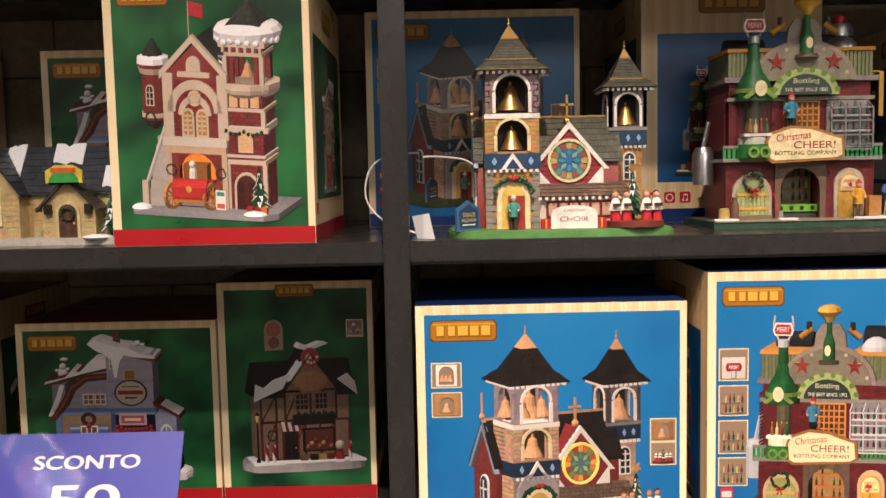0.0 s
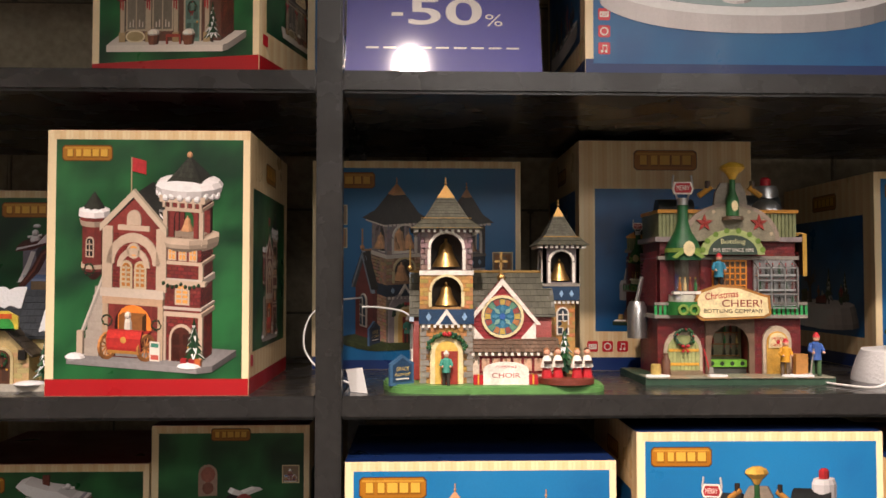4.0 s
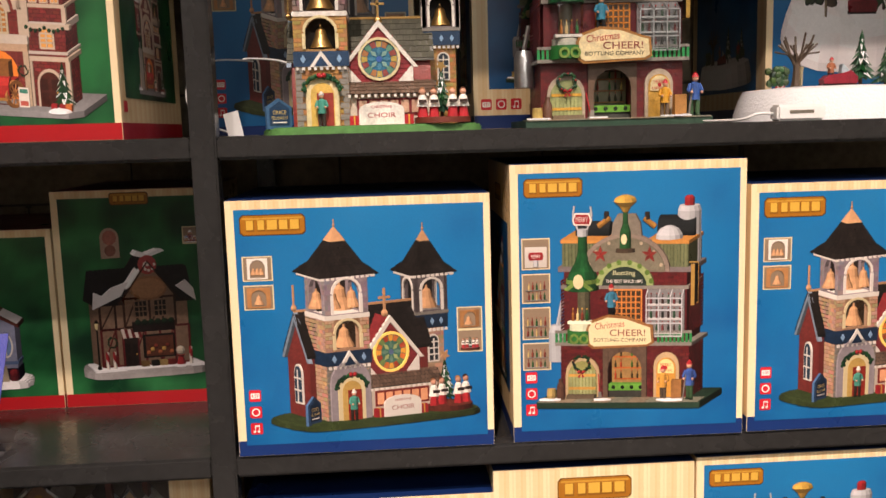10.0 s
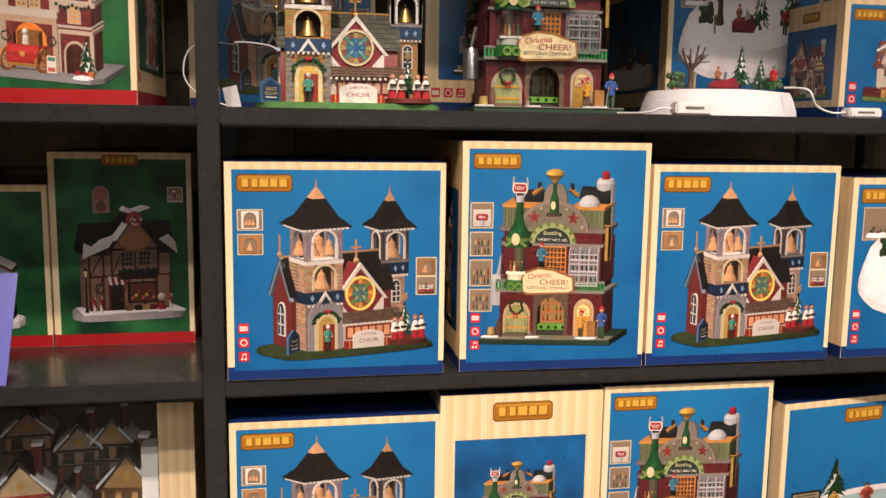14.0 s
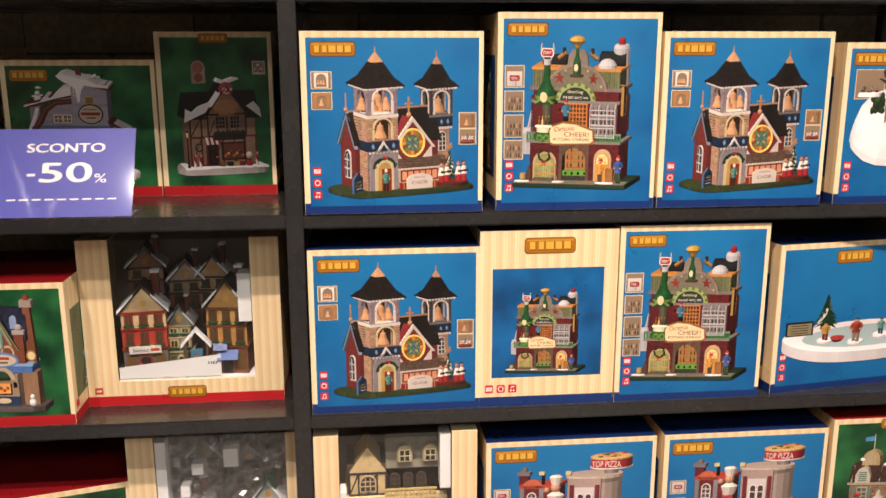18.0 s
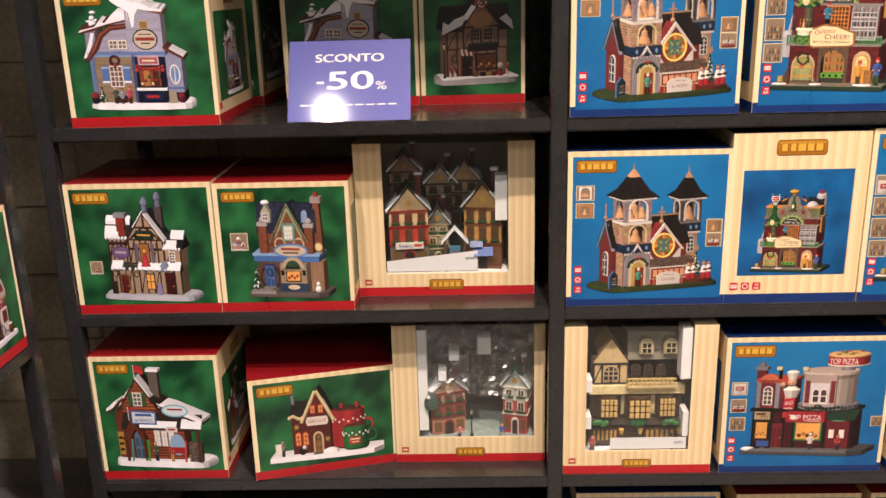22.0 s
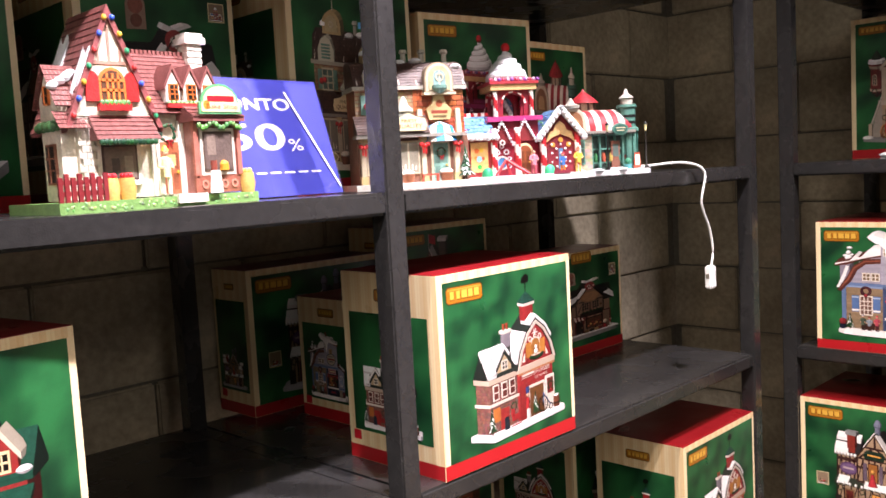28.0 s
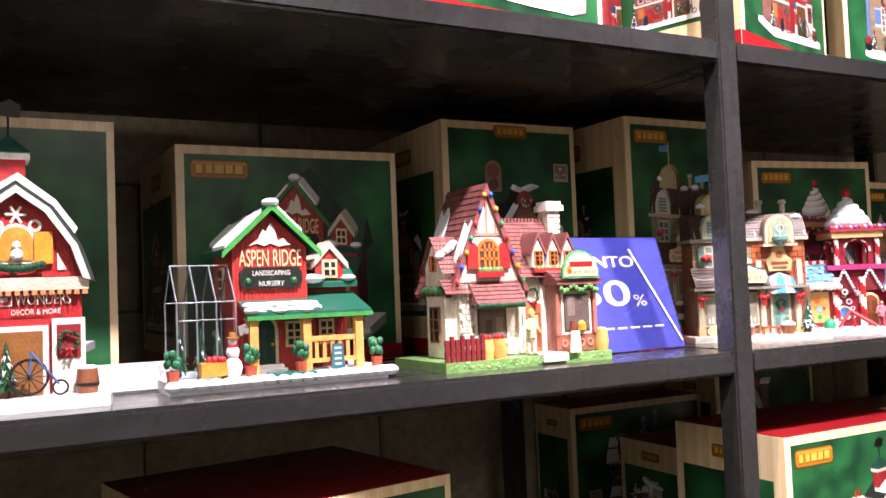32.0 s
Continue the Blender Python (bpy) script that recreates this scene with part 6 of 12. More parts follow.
def build_snow_park():
    k = Kit(15)
    k.to("base", "snow")
    pts = [(13.5 * math.cos(a) * k.rnd.uniform(0.96, 1.04), 10 * math.sin(a) * k.rnd.uniform(0.95, 1.05)) for a in [2 * math.pi * i / 26 for i in range(26)]]
    rings = [[(x * s, y * s, z) for x, y in pts] for s, z in ((1.06, 0), (1.05, 1.0), (1.0, 3.0), (0.95, 4.3), (0.6, 4.7))]
    n = len(pts)
    k.add([p for r in rings for p in r], [(n * j + i, n * j + (i + 1) % n, n * j + n + (i + 1) % n, n * j + n + i) for j in range(4) for i in range(n)] + [tuple(range(4 * n, 5 * n))], SNOW)
    k.fresh("bare_tree")
    bark = hexa("5a4a3c")
    k.turned(-6, -1.5, [(4.6, 0.9), (6.0, 0.6), (9, 0.45)], bark, 8)
    for i in range(9):
        a = 2 * math.pi * i / 9
        tip = (-6 + 2.4 * math.cos(a), -1.5 + 1.6 * math.sin(a), 10.4 + 2.2 * k.rnd.random())
        mid = (-6 + 1.3 * math.cos(a), -1.5 + 0.8 * math.sin(a), 9.3)
        k.rod((-6, -1.5, 7.3 + k.rnd.random() * 1.4), mid, 0.26, bark).rod(mid, tip, 0.15, bark)
        k.rod(mid, (tip[0] + 1.0 * math.cos(a + 1), tip[1], tip[2] - 1.2), 0.14, bark)
    fir(k, 2.6, -3.0, 4.6, 7.8, 2.2)
    fir(k, 9.5, 2.5, 4.4, 6.5, 2.0)
    for x, r in ((-9.0, 1.7), (8.0, 1.4), (10.0, 1.2)):
        k.fresh("bush")
        for i in range(26):
            k.ball(x + k.rnd.uniform(-r, r) * 0.7, -2 + k.rnd.uniform(-r, r) * 0.5, 5.2 + k.rnd.uniform(0, r * 1.2), r * 0.32, tuple(v * k.rnd.uniform(0.6, 1.4) for v in hexa("3c5a34")), 5)
    k.to("sled_mobile").prism([(-3.2, 4.9), (1.4, 4.9), (1.8, 5.6), (0.6, 6.8), (-0.6, 6.4), (-2.6, 6.2), (-3.4, 5.6)], -4.3, -2.7, hexa("8a2030"))
    k.box(-3.4, 1.4, -4.3, -4.0, 4.7, 5.0, BLACK).box(-3.4, 1.4, -3.0, -2.7, 4.7, 5.0, BLACK).prism([(-0.7, 6.4), (0.5, 6.7), (-0.5, 7.7)], -4.0, -3.0, hexa("b8c8d0"))
    figure(k, -2.0, -3.5, 5.2, 3.4, hexa("a86a4a"), hexa("4a3a34"), RED)
    figure(k, 8.0, -4.5, 4.8, 4.2, RED, hexa("3a6a3a"), hexa("2f7a4a"))
    k.fresh("wooden_deer").turned(-7.0, -5.0, [(4.8, 0.2), (6.8, 0.25), (7.4, 0.4)], hexa("a89a7a"), 6)
    return k


def build_rink():
    k = Kit(16)
    k.to("base", "snow").slab([(20 * math.cos(a) * (1.0 + 0.05 * math.sin(3 * a)), 11 * math.sin(a)) for a in [2 * math.pi * i / 40 for i in range(40)]], 0, 3.6, SNOW)
    k.to("ice").slab([(15.5 * math.cos(a), 7.5 * math.sin(a)) for a in [2 * math.pi * i / 30 for i in range(30)]], 3.6, 3.7, hexa("a8c4c8"))
    for x, y, coat, legs, h in ((-10, -2, hexa("d8b040"), RED, 6), (-2.5, -4.5, hexa("b8503a"), hexa("b9a892"), 8), (3.6, -1, hexa("6ab0b0"), hexa("3a5a7a"), 5.4), (6.4, -1, hexa("c87a9a"), hexa("c890a0"), 8.4), (13, -3, hexa("4a6a9a"), hexa("3a3a3a"), 7)):
        k.fresh("stand", "snow").turned(x, y, [(3.7, 2.0), (4.2, 1.9)], SNOW, 12)
        figure(k, x, y, 4.2, h, coat, legs, None)
    fir(k, -10, 6.5, 3.6, 12, 3.2)
    k.fresh("sled").turned(-7, -3, [(4.0, 1.2), (5.0, 1.8)], hexa("b83a3a"), 12)
    k.to("notice_board").box(-19.5, -13, 3, 3.4, 3.6, 8.2, hexa("2a2620")).rect(-19.1, -13.4, 4.0, 7.8, 2.95, hexa("b9b088"))
    for i in range(4):
        k.rect(-18.4, -14.2, 4.5 + i * 0.85, 4.75 + i * 0.85, 2.9, BLACK)
    k.to("bench").box(10.5, 16, 4, 5, 5.2, 5.6, DARKWOOD).box(10.5, 16, 4.8, 5, 5.6, 8.0, DARKWOOD)
    k.fresh("sitting_dog").turned(10, 1, [(4, 0.9), (6, 0.6), (7, 0.5)], hexa("b9723a"), 7)
    return k


def planks(k, x0, x1, z0, z1, y, n, c, jitter=0.1):
    """Upright boards on a front."""
    for i in range(n):
        u, v = x0 + (x1 - x0) * i / n, x0 + (x1 - x0) * (i + 1) / n
        k.fresh("board").box(u + 0.03, v - 0.03, y - 0.1, y + 0.05, z0, z1, tuple(q * (1 + k.rnd.uniform(-jitter, jitter)) for q in c))


def build_nursery():
    k = Kit(21)
    barn, leaf, pine_wood = hexa("b03430"), hexa("1f5a48"), hexa("d8a25a")
    k.to("base", "snow").slab([(-12, -7.5), (11.5, -7.5), (12, -6), (12, 6), (-12, 6)], 0, 1.1, SNOW)
    for i in range(18):
        snow_lump(k, -11.6 + i * 1.38, -7.4, 0.75, 0.95, 0.55)
    k.to("doormat").box(-1.6, 3.2, -7.9, -4.5, 0.4, 1.25, hexa("1f6a5c"))
    k.to("house")
    pitched(k, -4.4, 4.0, -3, 5, 1.1, 13.0, 16.4, barn)
    planks(k, -4.4, 4.0, 7.4, 12.0, -3, 20, barn)
    for i in range(20):
        u = -4.4 + 8.4 * (i + 0.5) / 20
        k.fresh("board").box(u - 0.18, u + 0.18, -3.1, -2.9, 12.0, 12.8 + (1 - abs(u + 0.2) / 4.2) * 3.3, barn, 0.1)
    k.to("house").box(-4.4, 9.2, -1.5, 5, 1.1, 9.0, hexa("9a2f2c"))
    planks(k, -4.4, 9.2, 1.1, 7.4, -1.5, 30, hexa("98302c"))
    gable_roof(k, -4.4, 4.0, -3, 5, 13.2, 16.7, leaf, "y", 1.1, 8, 12, ((0, 0.0, 0.55, 0.0, 0.75), (1, 0.0, 0.3, 0.35, 0.9), (0, 0.6, 1, 0.2, 0.6)), 0.45)
    k.to("verge").prism([(-5.75, 12.0), (-0.2, 16.55), (5.35, 12.0), (5.35, 12.55), (-0.2, 17.2), (-5.75, 12.55)], -4.4, -4.1, hexa("419442"))
    k.to("roof_snow", "snow").ball(-0.2, -3.8, 17.3, 1.0, SNOW, 9, 0.45)
    k.to("wing_roof").prism_x([(-2.6, 9.0), (5.6, 9.0), (5.6, 9.4), (2.0, 12.6), (-2.6, 9.5)], 4.0, 10.2, leaf)
    k.to("dormer").prism([(5.2, 9.8), (8.6, 9.8), (8.6, 11.2), (6.9, 12.8), (5.2, 11.2)], -2.4, 1, barn)
    k.prism([(4.7, 10.8), (6.9, 12.9), (9.1, 10.8), (9.1, 11.4), (6.9, 13.6), (4.7, 11.4)], -2.8, 1, hexa("d8d0bc"))
    window(k, 6.9, 10.2, 1.3, 1.3, -2.4, IVORY, GLASS, (2, 2))
    snow_lump(k, 4.9, -2.4, 9.9, 1.4, 0.35)
    snow_lump(k, 9.2, -2.2, 9.9, 1.0, 0.35)
    # signs
    k.to("lettering_sign").text("ASPEN RIDGE", -0.2, 12.0, 7.0, 1.6, -3.3, hexa("ecd7a2"))
    k.to("peak_badge").prism([(-2.5, 13.2), (-1.6, 13.4), (-0.9, 13.15), (-0.1, 13.4), (0.8, 13.1), (2.1, 13.25), (1.3, 13.9), (0.7, 13.6), (0.3, 14.9), (-0.1, 15.4), (-0.6, 14.5), (-1.0, 14.8), (-1.5, 13.8)], -3.3, -3.1, WHITE)
    k.to("name_board").prism([(-3.2, 9.1), (2.8, 9.1), (3.3, 9.6), (3.3, 10.6), (2.8, 11.1), (-3.2, 11.1), (-3.7, 10.6), (-3.7, 9.6)], -3.5, -3.1, hexa("20241f"))
    k.text("LANDSCAPING", -0.2, 10.55, 4.2, 0.46, -3.55, WHITE).text("&", -0.2, 10.05, 0.3, 0.3, -3.55, GREEN).text("NURSERY", -0.2, 9.55, 2.8, 0.46, -3.55, WHITE)
    for x in (-2.8, 2.3):
        k.ball(x, -3.5, 9.8, 0.35, GREEN, 6)
    # porch
    k.to("porch_roof").prism_x([(-7.0, 6.25), (-7.0, 6.75), (-1.5, 8.5), (-1.5, 8.0)], -3.9, 10.0, leaf)
    k.box(-4.0, 10.1, -7.1, -6.9, 6.15, 6.55, hexa("3f8f46"))
    k.to("roof_snow", "snow")
    for i in range(13):
        u = i / 12
        k.ball(-3.4 + 7.2 * u, -6.6 + 0.9 * abs(math.sin(i * 1.9)), 7.05 + 0.1 * math.sin(i * 2.3), 0.85, SNOW, 8, 0.4).ball(-3.2 + 6.8 * u, -5.3 + 0.8 * math.sin(i * 1.3), 7.5, 0.9, SNOW, 8, 0.35)
    for x in (-3.2, 2.6, 8.6):
        k.fresh("porch_post").box(x - 0.45, x + 0.45, -6.7, -5.8, 1.1, 6.4, pine_wood).prism([(x - 1.0, 6.4), (x + 1.0, 6.4), (x, 5.1)], -6.5, -6.0, pine_wood)
    k.to("porch_rail").box(3.0, 8.4, -6.5, -6.1, 3.9, 4.4, pine_wood).box(3.0, 8.4, -6.5, -6.1, 1.9, 2.3, pine_wood)
    for i in range(6):
        k.fresh("rail_baluster").box(3.5 + i * 0.9, 3.9 + i * 0.9, -6.4, -6.2, 2.2, 4.0, pine_wood)
    door(k, -1.2, 1.9, 2.4, 4.4, -3.1, hexa("15423a"), IVORY, True)
    k.to("step").box(-2.8, 0.6, -4.6, -3.0, 1.1, 1.9, GREY).box(-3.0, 0.8, -5.3, -4.6, 1.1, 1.5, GREY)
    window(k, 2.2, 3.6, 1.3, 2.0, -3.1, IVORY, GLASS, (2, 3))
    window(k, 6.6, 3.6, 1.3, 2.0, -1.6, IVORY, GLASS, (2, 3))
    k.at(-4.4, 1, 0, -90)
    window(k, 0, 8.4, 1.2, 2.6, 0, IVORY, GLASS, (1, 3))
    k.at()
    # greenhouse
    k.to("greenhouse_frame")
    zinc = hexa("6f777c")
    for x in (-10.8, -8.8, -6.8, -4.8):
        for y in (-5.6, 0.6):
            k.box(x - 0.08, x + 0.08, y - 0.08, y + 0.08, 1.1, 8.0, zinc)
        k.rod((x, -5.6, 8.0), (x, -2.5, 11.4), 0.09, zinc).rod((x, 0.6, 8.0), (x, -2.5, 11.4), 0.09, zinc)
    for y, z in ((-5.6, 8.0), (0.6, 8.0), (-2.5, 11.4), (-5.6, 6.4), (-5.6, 1.3)):
        k.rod((-10.8, y, z), (-4.8, y, z), 0.08, zinc)
    k.to("greenhouse_glass", "pane").box(-10.8, -4.8, -5.62, -5.6, 1.2, 8.0, WHITE).box(-10.82, -10.8, -5.6, 0.6, 1.2, 8.0, WHITE)
    k.add([(-10.8, -5.6, 8), (-4.8, -5.6, 8), (-4.8, -2.5, 11.4), (-10.8, -2.5, 11.4)], [(0, 1, 2, 3)], WHITE)
    for x in (-10.0, -7.8, -6.0):
        fir(k, x, -2.6, 1.2, 4.6, 1.1, snowy=0.1)
    # yard
    for x in (-11.5, -3.6, 1.8, 10.6):
        k.fresh("potted_bush").turned(x, -6.6, [(1.1, 0.55), (2.1, 0.7)], hexa("b0523a"), 8)
        for i in range(16):
            k.ball(x + k.rnd.uniform(-0.6, 0.6), -6.6 + k.rnd.uniform(-0.5, 0.5), 2.4 + k.rnd.uniform(0, 1.4), 0.38, tuple(v * k.rnd.uniform(0.7, 1.3) for v in hexa("2a6a48")), 5)
    k.fresh("snowman").ball(-5.4, -6.4, 2.0, 1.0, SNOW, 9).ball(-5.4, -6.4, 3.4, 0.72, SNOW, 8).ball(-5.4, -6.4, 4.4, 0.5, SNOW, 8).turned(-5.4, -6.4, [(4.6, 0.7), (4.75, 0.7), (4.8, 0.4), (5.2, 0.38)], hexa("a8763a"), 8).turned(-5.4, -6.4, [(3.9, 0.6), (4.1, 0.55)], RED, 8)
    k.to("spade").rod((-4.8, -6.6, 3.0), (-4.2, -6.6, 5.2), 0.08, DARKWOOD).prism([(-4.7, 4.8), (-3.7, 5.1), (-3.9, 6.0), (-4.9, 5.7)], -6.65, -6.55, GREY)
    k.to("wagon").box(-8.8, -6.2, -7.2, -5.8, 1.4, 2.6, hexa("c9923e"))
    for i in range(10):
        k.fresh("bulb").ball(-8.4 + k.rnd.uniform(0, 1.9), -6.5 + k.rnd.uniform(-0.4, 0.4), 2.8, 0.36, RED, 6)
    k.to("chalk_board").prism([(5.0, 1.2), (6.6, 1.2), (6.4, 3.6), (5.2, 3.6)], -7.2, -7.0, hexa("3a6a70"))
    for i in range(4):
        k.rect(5.4, 6.2, 1.6 + i * 0.5, 1.8 + i * 0.5, -7.24, hexa("b8ccc8"))
    return k


def build_bakery():
    k = Kit(22)
    tile, wall, brown = hexa("7f4e4a"), hexa("ddd3c0"), hexa("96635a")
    k.to("base").slab([(-10.5, -6.5), (10.5, -6.5), (10.8, 5), (-10.8, 5)], 0, 0.9, hexa("6f9454"))
    for i in range(70):
        k.ball(k.rnd.uniform(-10.4, 10.4), -6.4, k.rnd.uniform(0.2, 0.75), 0.2, tuple(v * k.rnd.uniform(0.7, 1.3) for v in hexa("7d9f5e")), 5)
    k.to("path").box(1.0, 4.2, -7.0, -3, 0.3, 1.05, hexa("e0d8cc"))
    k.to("house").box(-6.8, 7.6, -3, 4.5, 1, 9.0, wall)
    # steep gable with its white front
    k.to("gable_wall").prism([(-7.0, 8.0), (0.4, 8.0), (0.4, 8.8), (-3.3, 16.4), (-7.0, 8.8)], -3.4, 4.2, wall)
    gable_roof(k, -7.6, 1.0, -3.2, 4.5, 7.6, 17.0, tile, "y", 0.45, 17, 20, ((0, 0.02, 0.20, 0.30, 0.60), (0, 0.68, 0.95, 0.42, 0.75), (0, 0.34, 0.5, 0.02, 0.30)), 0.3, hexa("6a383a"))
    for s in (-1, 1):
        k.fresh("verge_board").prism([(-3.3 + s * 4.9, 7.0), (-3.3 + s * 4.35, 7.0), (-3.3, 16.2), (-3.3, 17.3)], -3.85, -3.45, hexa("8a4c4c"))
    k.to("timber").box(-5.1, -1.5, -3.5, -3.38, 12.3, 12.6, hexa("a88070")).box(-3.42, -3.18, -3.5, -3.38, 12.6, 15.8, hexa("a88070")).box(-4.5, -4.3, -3.5, -3.38, 12.6, 13.8, hexa("a88070")).box(-2.3, -2.1, -3.5, -3.38, 12.6, 13.8, hexa("a88070"))
    window(k, -3.3, 9.3, 2.2, 2.5, -3.45, hexa("d8783c"), hexa("5a3a2a"), (4, 3), True, 0.28)
    for s in (-1, 1):
        k.fresh("shutter").prism(k.arch(-3.3 + s * 2.0, 9.2, 1.3, 2.5), -3.75, -3.45, hexa("b82c2c"))
    k.to("flower_box").box(-4.9, -1.7, -4.2, -3.5, 8.4, 9.0, hexa("b82c2c"))
    for i in range(7):
        k.ball(-4.6 + i * 0.43, -4.0, 9.05, 0.3, tuple(v * k.rnd.uniform(0.8, 1.3) for v in hexa("5a8a4a")), 5)
    k.to("front_eave").prism_x([(-5.0, 5.9), (-3.2, 8.0), (-3.2, 5.9)], -5.8, 0.6, tile)
    k.shingles((-5.8, -5.1, 5.9), (0.6, -5.1, 5.9), (0.6, -3.2, 8.2), (-5.8, -3.2, 8.2), 6, 18, tile)
    k.to("eave_garland")
    for i in range(14):
        k.ball(-5.4 + i * 0.42, -5.0, 5.75, 0.3, tuple(v * k.rnd.uniform(0.7, 1.3) for v in PINE), 5)
    # gabled bay on the near flank
    k.to("side_dormer").prism_x([(-2.4, 1), (1.8, 1), (1.8, 9.6), (-0.3, 12.0), (-2.4, 9.6)], -8.2, -6, wall)
    k.to("side_dormer_roof").shingles((-8.7, -3.0, 8.8), (-4.6, -3.0, 8.8), (-4.6, -0.3, 12.4), (-8.7, -0.3, 12.4), 8, 10, tile).shingles((-8.7, 2.4, 8.8), (-4.6, 2.4, 8.8), (-4.6, -0.3, 12.4), (-8.7, -0.3, 12.4), 8, 10, tile)
    for i in range(6):
        k.to("side_snow", "snow").ball(-8.4 + 0.45 * i, -1.9 + 0.3 * math.sin(i * 1.7) + 0.12 * i, 10.5 + 0.25 * i, 0.55, SNOW, 8, 0.6)
    for i in range(9):
        k.to("side_garland").ball(-8.5, -2.6 + i * 0.55, 7.2 + 0.15 * (i % 2), 0.42, tuple(v * k.rnd.uniform(0.6, 1.1) for v in hexa("3a5a34")), 6)
    k.to("side_porch").shingles((-8.9, -4.0, 6.9), (-5.9, -4.0, 6.9), (-5.9, -2.5, 8.4), (-8.9, -2.5, 8.4), 4, 7, tile)
    k.at(-8.2, -0.3, 0, -90)
    window(k, 0, 9.2, 1.0, 1.3, 0, hexa("d8783c"), GLASS, (2, 2), False, 0.12)
    window(k, 0, 2.6, 1.7, 3.0, 0, hexa("8a5a48"), GLASS, (2, 3), False, 0.2)
    k.at()
    # right wing
    k.to("wing_roof").prism_x([(-4.0, 8.2), (4.6, 8.2), (0.8, 13.8)], 0.4, 8.2, hexa("6a383a"))
    k.shingles((0.4, -4.1, 8.2), (8.2, -4.1, 8.2), (8.2, 0.8, 14.0), (0.4, 0.8, 14.0), 14, 24, tile)
    for i in range(16):
        k.box(0.6 + i * 0.47, 0.9 + i * 0.47, 0.6, 1.0, 13.9, 14.3, tile)
    for x in (2.9, 4.9, 6.9):
        k.fresh("dormer").prism([(x - 0.75, 9.2), (x + 0.75, 9.2), (x + 0.75, 10.7), (x, 12.0), (x - 0.75, 10.7)], -3.9, -1, WHITE)
        k.prism([(x - 1.0, 10.3), (x, 12.1), (x + 1.0, 10.3), (x + 1.0, 10.7), (x, 12.6), (x - 1.0, 10.7)], -4.1, -1, tile)
        window(k, x, 9.5, 0.8, 1.2, -3.9, hexa("d07034"), GLASS, (2, 3), False, 0.12)
    k.to("dormer_box").box(2.1, 7.7, -4.4, -3.9, 8.7, 9.1, hexa("b82c2c"))
    for i in range(12):
        k.ball(2.3 + i * 0.48, -4.15, 9.1, 0.26, tuple(v * k.rnd.uniform(0.8, 1.3) for v in hexa("6a9a5a")), 5)
    k.to("chimney").box(6.9, 8.5, -0.4, 1.4, 11, 15.0, WHITE).box(6.5, 8.9, -0.8, 1.8, 15.0, 15.6, WHITE).box(6.7, 8.7, -0.6, 1.6, 15.6, 16.0, WHITE)
    for i in range(6):
        k.fresh("chimney_course").box(6.85, 8.55, -0.5, 1.5, 11.4 + i * 0.6, 11.75 + i * 0.6, hexa("d6cfc4"))
    # ground floor
    window(k, -3.0, 2.5, 3.6, 3.1, -3.05, hexa("e2dbcd"), hexa("4a3a34"), (1, 1), False, 0.4)
    k.to("window_interior").rect(-4.6, -1.4, 2.7, 5.4, -3.42, hexa("6e6058")).rect(-3.9, -3.1, 2.7, 4.4, -3.45, hexa("4c4440")).rect(-2.6, -1.7, 3.0, 4.6, -3.45, hexa("8a7c70"))
    k.box(-4.9, -1.1, -3.5, -3.0, 2.1, 2.5, hexa("e8e2d6"))
    for j in range(13):
        for i in range(2):
            k.fresh("corner_stone").box(-6.9 + i * 0.75 + (0.3 if j % 2 else 0), -6.2 + i * 0.75 + (0.3 if j % 2 else 0), -3.3, -2.9, 1.1 + j * 0.56, 1.6 + j * 0.56, hexa("ddd6c8"), 0.1)
    k.to("door_surround").box(0.4, 1.0, -3.4, -3, 1, 7.6, hexa("e8e2d6")).box(3.4, 4.0, -3.4, -3, 1, 7.6, hexa("e8e2d6"))
    door(k, 2.2, 1.1, 2.0, 4.6, -3.2, hexa("b06848"), hexa("e0d8c8"))
    k.to("door_notice").rect(1.7, 2.7, 3.6, 4.6, -3.75, hexa("e0c080"))
    wreath(k, 2.2, 6.5, 0.75, -3.5)
    k.to("shop_bay").box(4.0, 9.0, -5.4, 0, 1, 8.0, brown).box(3.8, 9.2, -5.6, -5.2, 1, 2.6, hexa("8a5242"))
    for x in (4.0, 9.0):
        k.fresh("bay_post").box(x - 0.25, x + 0.25, -5.75, -5.3, 2.6, 7.6, hexa("a8685a"))
    for i in range(4):
        k.ring(4.8 + i * 1.15, 1.8, 0.22, 0.42, -5.7, -5.58, hexa("b07a68"), 10)
    window(k, 6.5, 2.9, 3.4, 3.6, -5.4, hexa("d9cdbf"), hexa("54443a"), (1, 1), False, 0.3)
    k.to("bay_interior").rect(4.95, 8.05, 3.1, 6.3, -5.77, hexa("5e504a")).rect(5.2, 6.2, 4.4, 6.1, -5.79, hexa("7c6c62"))
    k.fresh("cake").turned(7.0, -5.8, [(3.0, 0.5), (3.6, 0.5), (3.9, 0.2)], hexa("d8902e"), 9)
    k.fresh("cake").turned(5.8, -5.8, [(3.0, 0.35), (3.9, 0.35)], hexa("7a3a2e"), 9)
    k.to("bay_roof").prism_x([(-6.4, 7.4), (-6.4, 7.7), (-3, 9.4), (-3, 7.4)], 3.5, 9.5, tile)
    k.shingles((3.5, -6.45, 7.75), (9.5, -6.45, 7.75), (9.5, -3.0, 9.5), (3.5, -3.0, 9.5), 5, 14, tile)
    k.to("bay_garland")
